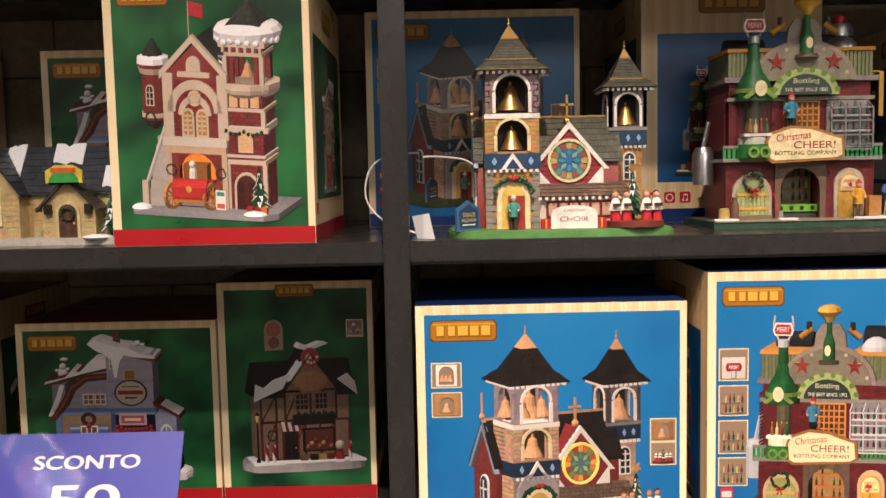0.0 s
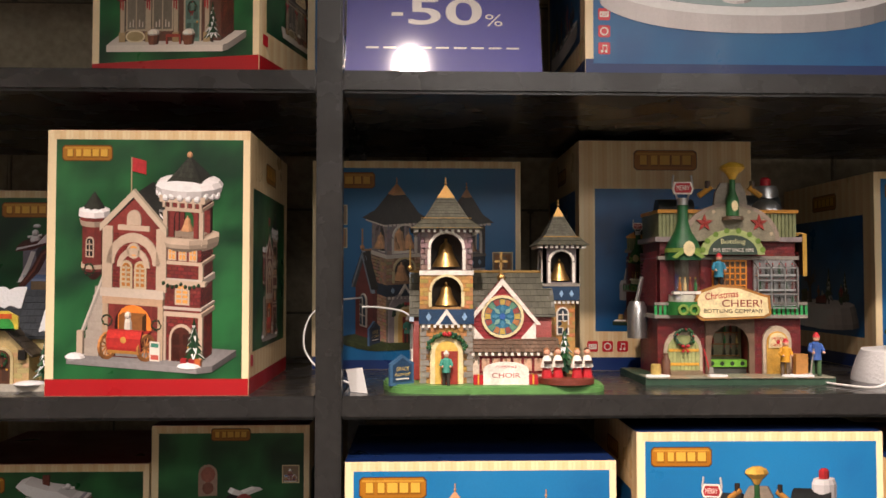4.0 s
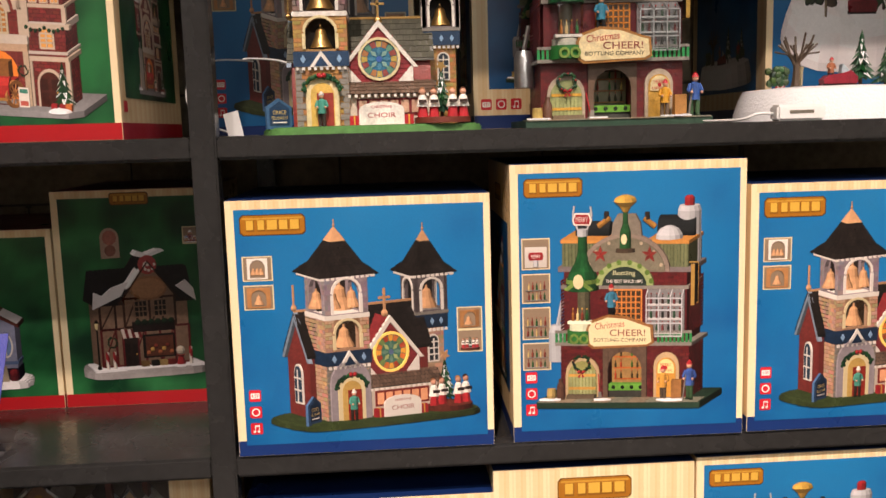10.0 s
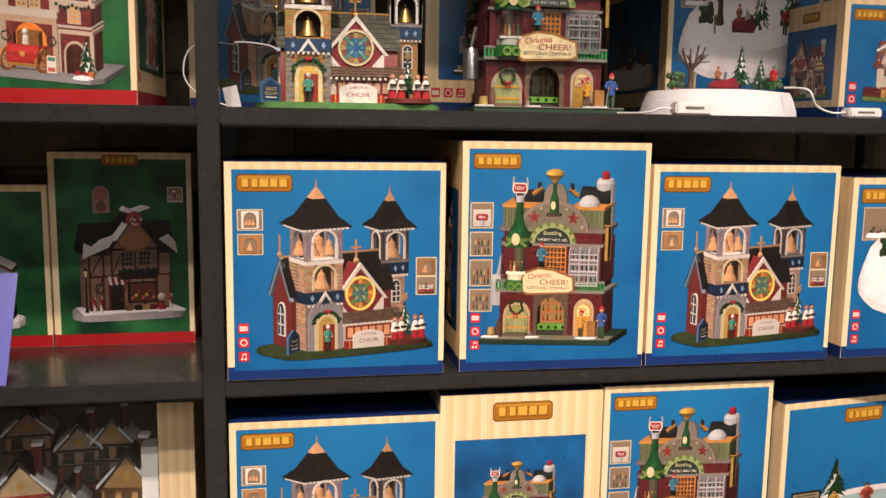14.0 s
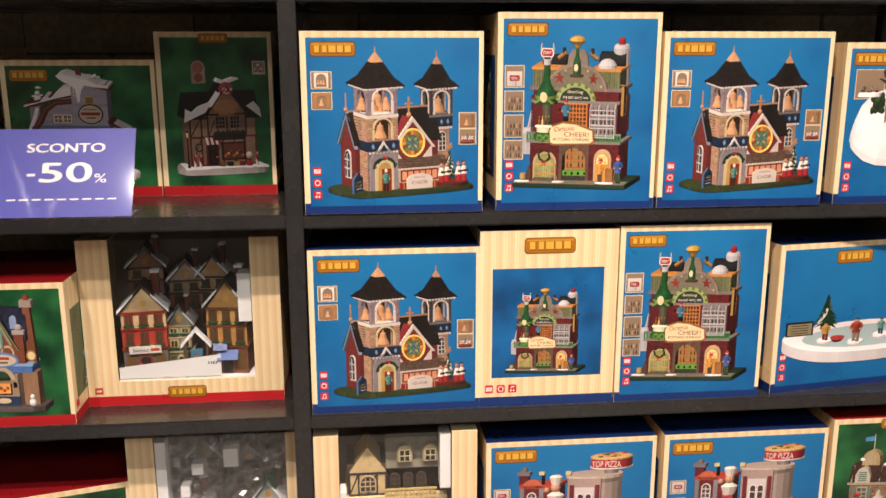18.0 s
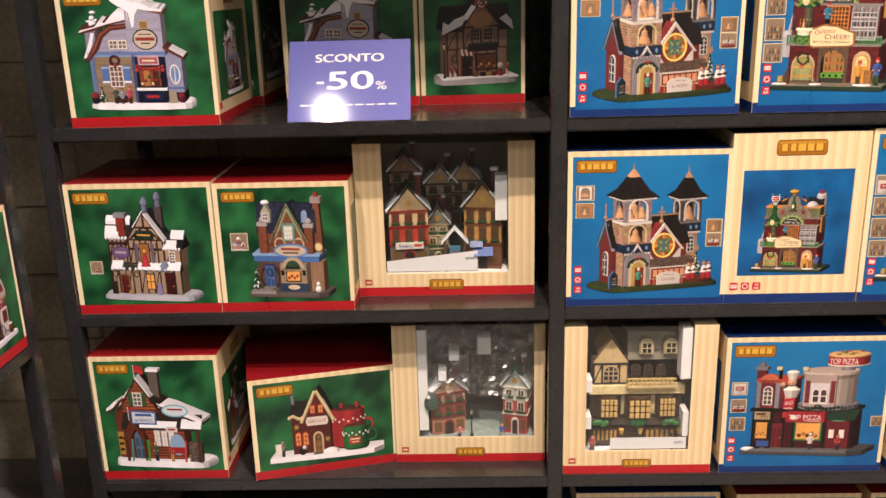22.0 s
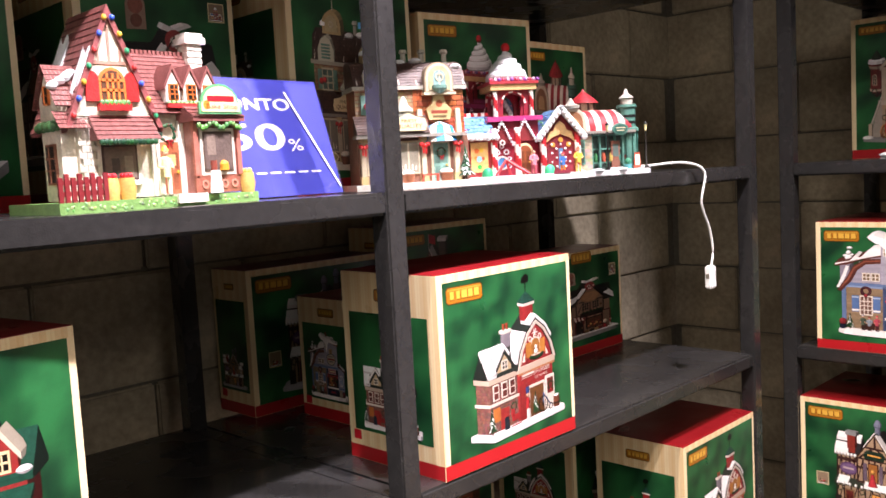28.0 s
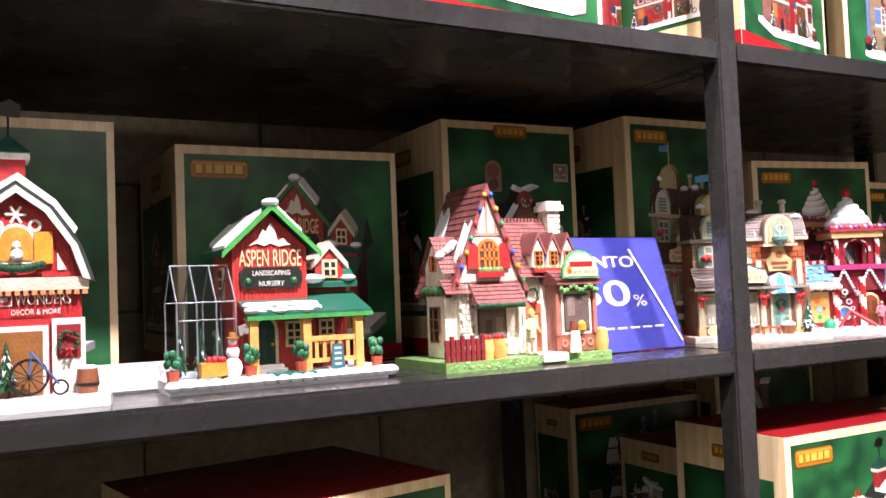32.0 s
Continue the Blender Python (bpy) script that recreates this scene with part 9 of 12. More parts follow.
    k.to("name_plate").box(0.2, 5.2, -5.4, -4.6, 10.9, 13.2, hexa("c8aab0")).box(0.6, 4.8, -5.5, -5.3, 11.3, 12.8, hexa("b0586a")).rect(1.2, 4.2, 11.8, 12.3, -5.55, IVORY)
    k.to("sill").box(-0.8, 6.6, -5.8, -4.4, 4.6, 5.2, SNOW)
    k.to("stall_riser").box(-0.6, 6.4, -5.5, -4.4, 1.3, 4.6, hexa("1e2442")).rect(0.6, 5.2, 2.2, 3.8, -5.55, hexa("2c345c")).rect(1.4, 4.4, 2.7, 3.4, -5.6, RED)
    k.to("bay").box(6.6, 10.4, -3.4, 4, 1.3, 13.0, hexa("9aa0bc")).box(6.5, 10.6, -3.7, 4, 1.3, 3.8, navy).box(6.5, 10.6, -3.8, 4, 4.6, 5.2, blue)
    for i in range(10):
        k.box(6.6, 10.4, -3.5, -3.3, 5.4 + i * 0.75, 6.0 + i * 0.75, hexa("9aa0bc"), 0.07)
    k.to("bay_roof").prism([(6.4, 14.8), (11.2, 12.0), (11.2, 12.6), (6.4, 15.5)], -4.6, 4.6, red)
    k.to("bay_snow", "snow").prism([(6.5, 15.4), (8.6, 14.2), (11.0, 12.8), (11.0, 12.4), (6.5, 15.0)], -4.0, 4.4, SNOW)
    k.to("oval_window").disc(8.6, 8.4, 1.3, -3.9, WHITE, 18, 2.5).disc(8.6, 8.4, 1.0, -3.95, hexa("7a9cd0"), 18, 2.1).box(8.5, 8.7, -4.05, -3.95, 6.3, 10.5, WHITE)
    figure(k, -6.0, -6.2, 1.3, 4.4, hexa("5a6a5a"), hexa("4a3a34"), hexa("a8a8b0"))
    figure(k, -4.4, -6.6, 1.3, 4.0, hexa("8fa0b0"), hexa("5a3a34"), hexa("8a3a34"))
    figure(k, -2.6, -6.2, 1.3, 4.4, hexa("b84a5e"), hexa("6a2a3a"), hexa("c83a4a"))
    k.fresh("cart").box(-6.4, -3.4, -6.0, -4.8, 1.6, 3.2, hexa("4a2e26")).ball(-5.4, -5.4, 3.6, 0.7, hexa("c8b090"), 7).ball(-4.2, -5.4, 3.5, 0.6, hexa("a84038"), 7)
    fir(k, -9.4, -5.2, 1.3, 4.6, 1.3)
    k.fresh("flower_tub").turned(-11.2, -4.8, [(1.3, 0.8), (2.6, 1.0)], navy, 9).ball(-11.2, -4.8, 3.2, 1.0, hexa("9a2c34"), 8)
    k.fresh("flower_tub").turned(9.8, -4.8, [(1.3, 0.7), (2.4, 0.9)], hexa("7a3038"), 9).ball(9.8, -4.8, 3.0, 0.9, hexa("8a2c34"), 8)
    k.to("snow_figure", "snow").ball(-10.0, -2, 20.6, 1.0, SNOW, 8).ball(-10.0, -2, 22.0, 0.7, SNOW, 7).ball(-9.7, -2, 23.4, 0.8, SNOW, 7, 0.5).rod((-11.4, -2, 21.2), (-8.8, -2, 21.6), 0.25, SNOW, 5)
    k.to("notice_board").prism([(6.8, 1.4), (9.0, 1.4), (8.7, 4.6), (7.0, 4.6)], -6.2, -6.0, hexa("a89c86"))
    return k


def build_pub():
    k = Kit(32)
    plaster, plum, roof = hexa("ad967a"), hexa("472726"), hexa("2c2c30")
    ground(k, 29, 15, 1.1, hexa("b9bcc4"), 0.02)
    k.to("lower_floor").box(-11.5, 10, -3.4, 5, 1.1, 8.2, plaster)
    half_timber(k, -11.5, 10, 1.1, 8.2, -3.4, 10, plum)
    k.to("upper_floor").box(-11.5, 6, -3, 5, 8.2, 15.4, plaster).prism([(-5.0, 8.2), (5.6, 8.2), (5.6, 15.0), (0.3, 21.4), (-5.0, 15.0)], -4.2, 5, plaster)
    half_timber(k, -11.5, -5, 9, 15.2, -3, 5, plum)
    k.box(-11.5, -5, -3.3, -2.9, 11.0, 11.7, plum).box(-11.5, -5, -3.3, -2.9, 13.4, 14.2, plum)
    half_timber(k, -5, 5.6, 9, 15, -4.2, 6, plum)
    k.box(-5, 5.6, -4.45, -4.1, 12.4, 13.0, plum)
    for s in (-1, 1):
        k.rod((0.3 + s * 4.6, -4.35, 15.2), (0.3 + s * 0.6, -4.35, 18.0), 0.3, plum, 5)
    k.box(-2.6, 3.2, -4.4, -4.1, 17.8, 18.3, plum).box(0.0, 0.6, -4.4, -4.1, 18, 21, plum)
    gable_roof(k, -5.0, 5.6, -4.2, 5, 15, 21.4, roof, "y", 0.8, 7, 9, ((1, 0.0, 0.35, 0.05, 0.9), (0, 0.0, 0.15, 0.5, 0.95)), 0.4, hexa("5a4030"))
    k.to("wing_roof").prism_x([(-3.8, 15.2), (5.6, 15.2), (1, 19.6)], -12.2, -4.6, roof)
    k.to("roof_snow", "snow").prism_x([(-4.0, 15.2), (-3.8, 16.2), (-1.8, 18.0), (-1.8, 17.2)], -12.2, -8.0, SNOW).prism_x([(-1, 18.2), (-1, 19.0), (1, 20.2), (1, 19.6)], -12.2, -4.8, SNOW)
    for i in range(7):
        k.ball(-11.8 + i, -3.9, 15.2, 0.5, SNOW, 6)
    k.to("right_wing").box(5.6, 10.6, -3.6, 4, 8.2, 13.0, hexa("b49a78"))
    half_timber(k, 5.6, 10.6, 8.4, 12.8, -3.6, 2, plum)
    window(k, 8.0, 9.4, 1.4, 2.6, -3.7, WHITE, GLASS, (2, 4))
    k.to("wing_roof").prism_x([(-4.4, 12.8), (5, 12.8), (0.5, 16.4)], 5.4, 11.4, roof)
    k.to("wing_snow", "snow").prism_x([(-4.6, 12.8), (-4.5, 13.4), (-2.6, 14.9), (-2.6, 14.3)], 5.6, 9.6, SNOW).prism_x([(-1.6, 15.0), (-1.6, 15.6), (0.5, 17.0), (0.5, 16.3)], 7.4, 11.4, SNOW)
    for i in range(6):
        k.ball(5.8 + i * 0.95, -4.5, 12.9, 0.42, SNOW, 6)
    k.to("porch_roof").prism_x([(-6.0, 7.4), (-6.0, 7.9), (-3.2, 9.2), (-3.2, 7.4)], -11.8, 10.8, hexa("3a4238"))
    k.to("roof_snow", "snow").prism_x([(-6.1, 7.7), (-6.0, 8.4), (-3.6, 9.6), (-3.6, 9.0)], -10.8, -7.4, SNOW).prism_x([(-6.1, 7.7), (-6.0, 8.4), (-3.6, 9.6), (-3.6, 9.0)], -2.6, 10.6, SNOW)
    window(k, -0.2, 9.6, 2.6, 4.4, -4.3, plum, hexa("a8702e"), (1, 1))
    k.fresh("dress").turned(0.0, -5.6, [(8.6, 1.5), (10.4, 0.7), (11.6, 0.5)], hexa("b82a3a"), 10).ball(0.0, -5.6, 12.2, 0.6, hexa("d8a040"), 7)
    for s in (-1, 1):
        k.fresh("shutter").box(-0.2 + s * 2.4 - 0.5, -0.2 + s * 2.4 + 0.5, -4.7, -4.2, 9.6, 14.0, hexa("7a6a80"))
    k.to("inn_board").prism([(-2.6, 15.2), (3.0, 15.2), (3.4, 16.4), (2.6, 17.4), (-2.2, 17.4), (-3.0, 16.4)], -4.9, -4.5, hexa("2a4434")).rect(-1.8, 2.2, 16.1, 16.5, -4.92, GOLD)
    k.to("hanging_sign").prism([(-7.9 + 2.7 * math.cos(i * math.pi / 8), 11.6 + 1.6 * math.sin(i * math.pi / 8)) for i in range(16)], -3.8, -3.3, hexa("6a4a78")).disc(-7.9, 11.6, 2.3, -3.84, hexa("7c6290"), 16, 1.25).rect(-9.6, -6.2, 11.4, 11.9, -3.88, hexa("b9a8b0"))
    for i in range(12):
        k.ball(-10.6 + i * 1.85, -6.0, 7.8, 0.45, SNOW, 6)
    window(k, 0.4, 2.6, 2.2, 3.6, -3.5, plum, LIT, (2, 2))
    door(k, -7.6, 1.1, 2.2, 4.8, -3.5, hexa("6a2a24"), hexa("8a6a4a"))
    door(k, 6.6, 1.1, 2.6, 5.4, -3.5, hexa("5a1f22"), hexa("3a2a28"))
    k.to("round_awning").turned(5.6, -4.6, [(7.6, 1.9), (8.6, 1.7), (9.8, 0.4)], hexa("7a86a0"), 10)
    k.to("chimney").box(-8.4, -6.0, -3.2, -1, 15.4, 20.2, hexa("a03a2c")).box(-8.9, -5.5, -3.6, -0.6, 20.2, 21.2, hexa("8f9498"))
    k.to("rear_chimney").box(2.4, 4.4, 2, 4, 16, 22.4, hexa("6a5a5e"))
    for x, z in ((0.3, 21.8), (3.4, 22.6)):
        k.fresh("chimney_pot").turned(x, -1 if x < 1 else 3, [(z - 0.6, 0.9), (z + 1.4, 0.8), (z + 1.6, 1.2), (z + 2.2, 1.1), (z + 3.2, 0.5)], hexa("7a809a"), 10)
    for x in (-10.4, -3.8):
        wreath(k, x, 6.2, 0.7, -3.9, False)
    k.to("notice_board").box(-11.6, -9.8, -5.4, -5.0, 1.1, 4.4, hexa("3a3430"))
    k.fresh("crate").box(-6.4, -4.8, -5.4, -4.2, 1.1, 2.2, hexa("a88a54"))
    k.to("chalk_board").prism([(2.6, 1.1), (4.2, 1.1), (4.0, 4.2), (2.8, 4.2)], -5.4, -5.2, hexa("8a84b0"))
    return k


def build_blue_shop():
    k = Kit(33)
    blue, brick, roof = hexa("4a72b0"), hexa("8a5238"), hexa("2e3448")
    k.to("base").slab([(-11, -7), (8.5, -7), (11, -5), (11, 5), (-11, 5)], 0, 1.2, hexa("6a625e"))
    k.box(-10.6, -3.6, -7.1, -3.4, 0.8, 1.5, hexa("9a9694"))
    k.to("lower_floor").box(-9, 8, -3, 5, 1.2, 8.6, hexa("6a5a50"))
    k.to("shop_front").box(-2.4, 5.0, -4.6, -3, 1.2, 8.0, hexa("b09a80")).box(-2.6, 5.2, -5.0, -4.4, 1.2, 3.2, hexa("2e4a66")).prism(k.arch(1.3, 7.0, 7.0, 2.6), -5.0, -4.2, hexa("c2b090")).prism(k.arch(1.3, 7.4, 4.2, 1.5), -5.1, -4.9, hexa("3a5a40"))
    k.box(-0.8, 3.4, -4.9, -4.5, 3.6, 6.8, hexa("3a2a22")).box(-0.5, 3.1, -5.0, -4.8, 3.9, 6.5, LIT)
    for i in range(4):
        k.ball(0.0 + i * 0.8, -5.0, 4.6 + 0.5 * (i % 2), 0.4, hexa("b84a3a"), 6)
    k.disc(1.3, 2.3, 1.7, -5.05, hexa("d8c8a0"), 14, 0.6)
    door(k, -5.6, 1.9, 2.4, 5.4, -3.1, blue, hexa("3a5a8a"))
    wreath(k, -5.6, 5.8, 0.8, -3.7, False)
    for r, c in ((3.4, hexa("7a4a34")), (2.9, hexa("4a3428"))):
        k.to("arch_trim").ring(-5.6, 4.4, r - 0.5, r, -3.4, -3.0, c, 18)
    k.to("step").turned(-5.6, -4.6, [(1.2, 2.4), (1.7, 2.4)], GREY, 14).turned(-5.6, -4.4, [(1.7, 1.9), (2.2, 1.9)], GREY, 14)
    k.to("fascia").box(-9.6, 8.6, -4.2, 5, 8.4, 10.0, hexa("4a7ab8")).box(-9.9, 8.9, -4.5, 5, 9.8, 10.3, hexa("8ab0d8"))
    k.to("name_board").prism([(1.0 + 4.8 * math.cos(a), 11.2 + 1.7 * math.sin(a)) for a in [2 * math.pi * i / 20 for i in range(20)]], -5.0, -4.4, hexa("5a8ac0")).prism([(1.0 + 4.3 * math.cos(a), 11.2 + 1.3 * math.sin(a)) for a in [2 * math.pi * i / 20 for i in range(20)]], -5.1, -4.8, hexa("cdbfa8"))
    k.rect(-1.6, 3.6, 11.3, 11.9, -5.15, hexa("a8482e")).rect(-1.2, 3.2, 10.5, 10.9, -5.15, hexa("6a5a4a"))
    k.to("upper_floor")
    brick_house(k, -8, 7, -2.4, 5, 10.2, 15, brick, 1.2, 0.6)
    pitched(k, -4.0, 5.0, -3.4, 4, 10.2, 14.4, 22.0, brick)
    gable_roof(k, -4.0, 5.0, -3.4, 4, 14.4, 22.0, roof, "y", 0.9, 8, 8, (), 0.4, hexa("7a9a74"))
    k.to("wing_roof").prism_x([(-2.8, 15), (5.2, 15), (3.6, 21.6), (0, 21.6)], -8.6, 7.6, roof)
    k.shingles((-8.6, -2.9, 15), (7.6, -2.9, 15), (7.6, 0, 21.7), (-8.6, 0, 21.7), 9, 22, roof)
    k.to("oriel").box(-1.2, 2.4, -4.2, -3.3, 13.4, 17.6, hexa("7a9a8c"))
    window(k, 0.6, 14.0, 2.0, 2.8, -4.2, hexa("b9cabc"), WHITE, (3, 3))
    k.to("half_timber")
    for s in (-1, 1):
        k.rod((0.5, -3.7, 21), (0.5 + s * 3.6, -3.7, 14.2), 0.3, hexa("9ab08a")).ring(0.5 + s * 2.6, 12.6, 1.2, 1.6, -3.8, -3.4, hexa("cbb694"), 14)
    for x, h in ((-6.8, 16.8), (6.0, 16.6)):
        k.fresh("pier").box(x - 1.1, x + 1.1, -3.6, -1.4, 10.2, h, brick).box(x - 1.4, x + 1.4, -3.9, -1.1, h, h + 0.8, hexa("b4aca8")).ball(x, -2.5, h + 1.2, 0.9, hexa("b4aca8"), 8)
    k.to("left_dormer").prism([(-7.0, 17.6), (-4.4, 17.6), (-4.4, 20.0), (-5.7, 21.8), (-7.0, 20.0)], -3.0, 1, hexa("b4ae9a"))
    window(k, -5.7, 18.2, 1.2, 1.6, -3.0, hexa("e0dcd0"), hexa("5a5a8a"), (2, 2), True)
    k.fresh("skylight").prism(k.arch(4.8, 17.6, 1.6, 2.8), -2.2, -1.4, hexa("8aa4c8"))
    k.to("chimney").prism([(6.2, 10), (9.2, 10), (8.6, 22), (7.0, 22)], -0.5, 1.8, hexa("8a5a40")).box(6.4, 9.2, -0.9, 2.2, 22, 23.4, hexa("a89a94")).turned(7.8, 0.6, [(23.4, 0.7), (24.4, 0.6)], hexa("a8482e"), 8)
    k.to("clock").ring(8.6, 12.0, 0.9, 1.2, -3.6, -3.2, hexa("b8924a"), 12).disc(8.6, 12.0, 0.9, -3.4, IVORY, 12)
    k.to("side_bay").box(6.0, 9.6, -3.6, 2, 1.2, 8.4, hexa("9a7a5c"))
    fir(k, -9.2, -4.6, 1.3, 6.4, 1.6)
    k.fresh("snowman").ball(8.2, -5.2, 1.9, 0.9, SNOW, 8).ball(8.2, -5.2, 3.2, 0.6, SNOW, 7)
    for x in (-1.7, 4.3):
        k.fresh("wall_lamp").box(x - 0.4, x + 0.4, -5.1, -4.6, 5.2, 6.4, BLACK)
    snow_lump(k, -6, -1, 22.0, 1.2, 0.5)
    return k


def build_sweet_shop():
    k = Kit(34)
    plaster, roof, red = hexa("9a7e68"), hexa("1f1c1e"), hexa("7a1e24")
    ground(k, 23, 14, 1.4, hexa("a9a6a6"), 0.03)
    k.to("ground_snow", "snow").slab([(-11, -6.4), (11, -6.4), (10, 4), (-10, 4)], 1.4, 1.8, SNOW)
    k.to("house").box(-8.6, 8.6, -3, 5, 1.8, 14, plaster)
    half_timber(k, -8.6, -2.6, 9, 14, -3, 2)
    half_timber(k, -8.6, 8.6, 1.9, 9, -3, 6, red)
    k.to("gable").prism([(-4.2, 9), (5.8, 9), (5.8, 15), (0.8, 21.6), (-4.2, 15)], -4.4, 4, plaster)
    half_timber(k, -4.2, 5.8, 9.4, 14.8, -4.4, 4)
    gable_roof(k, -4.2, 5.8, -4.4, 4, 15, 21.4, roof, "y", 0.9, 7, 8, ((0, 0.0, 0.4, 0.3, 0.7),), 0.4, DARKWOOD)
    k.to("wing_roof").prism_x([(-3.8, 13.6), (5.4, 13.6), (1, 19.6)], -9.6, 9.8, roof)
    k.shingles((-9.6, -3.9, 13.6), (9.8, -3.9, 13.6), (9.8, 1, 19.8), (-9.6, 1, 19.8), 8, 22, roof)
    k.to("roof_snow", "snow").prism([(-10.2, 13.2), (-4.6, 15.4), (-3.0, 18.0), (-6.4, 17.0), (-8.2, 15.6), (-9.8, 16.4)], -4.6, -4.0, SNOW).prism([(6.2, 16.6), (10.0, 13.6), (9.6, 16.0), (8.2, 17.6)], -4.6, -4.0, SNOW).prism([(-1.6, 22.8), (0.6, 22.2), (4.4, 23.4), (3.0, 23.6), (0.8, 22.9), (-1.0, 23.6)], -5.0, -2, SNOW)
    k.to("cookie_sign").disc(0.8, 16.6, 3.6, -4.8, hexa("a87a52"), 18, 2.3).disc(0.8, 16.6, 3.2, -4.84, hexa("b4875e"), 18, 1.9)
    k.to("lolly").prism([(0.8 + 1.8 * math.cos(a), 21.0 + 1.8 * math.sin(a)) for a in [2 * math.pi * i / 14 for i in range(14)]], -5.2, -4.8, hexa("b84a4a"))
    for i in range(10):
        a = i * 0.7
        k.disc(0.8 + 0.15 * i * math.cos(a), 21.0 + 0.15 * i * math.sin(a), 0.3, -5.24, WHITE, 6)
    window(k, -1.0, 11.4, 2.2, 2.8, -4.6, plaster, GLASS, (3, 3))
    window(k, 2.8, 11.4, 2.2, 2.8, -4.6, plaster, GLASS, (3, 3))
    k.to("balcony").box(-2.8, 5.2, -6.0, -4.4, 8.6, 10.4, hexa("2c1c1a"))
    for i in range(6):
        k.ball(-2.0 + i * 1.3, -6.0, 10.4, 0.6, tuple(v * 0.6 for v in PINE), 6)
    k.to("shop_window").box(-0.6, 5.6, -3.6, -2.9, 3.2, 7.6, hexa("1c1614")).box(-0.2, 5.2, -3.7, -3.4, 3.5, 7.3, hexa("7a4630"))
    for i in range(7):
        k.ball(0.3 + i * 0.75, -3.8, 4.2 + 0.6 * (i % 3), 0.45, hexa(("b86a3a", "c9a04a", "8a3a2a")[i % 3]), 6)
    door(k, -3.0, 1.8, 2.6, 5.4, -3.1, hexa("3a2c26"), red)
    k.to("awning")
    for i in range(6):
        k.prism_x([(-4.8, 7.4), (-3, 9.2), (-3, 8.9)], -4.8 + i * 0.62, -4.2 + i * 0.62, (hexa("c9c0b8"), red)[i % 2])
    wreath(k, -6.6, 6.6, 0.9, -3.5, False)
    for x in (-8.2, -6.8, 8.2):
        candy_pole(k, x, -5.0, 1.8, 5.0, 0.35)
    lamp_post(k, -9.8, -4.6, 1.8, 9.5)
    k.fresh("gum_machine").turned(6.2, -5.0, [(1.8, 0.9), (3.2, 0.5), (3.6, 0.8)], RED, 10).ball(6.2, -5.0, 4.4, 0.9, hexa("d8ccb8"), 9)
    for x, c in ((-0.8, "8a6a3a"), (1.2, "2a2622"), (2.8, "b89a5a"), (4.4, "8a2a24")):
        k.fresh("crate").box(x - 0.7, x + 0.7, -5.2, -4.0, 1.8, 2.8, hexa(c))
    k.to("peppermint_tin").prism(k.arch(-6.0, 22.6, 3.6, 5.6), -4.6, -4.4, hexa("b49a8a")).disc(-6.0, 26.4, 1.4, -4.65, hexa("a86a5a"), 10).disc(-6.0, 24.0, 1.1, -4.65, hexa("8a5a4a"), 10)
    return k


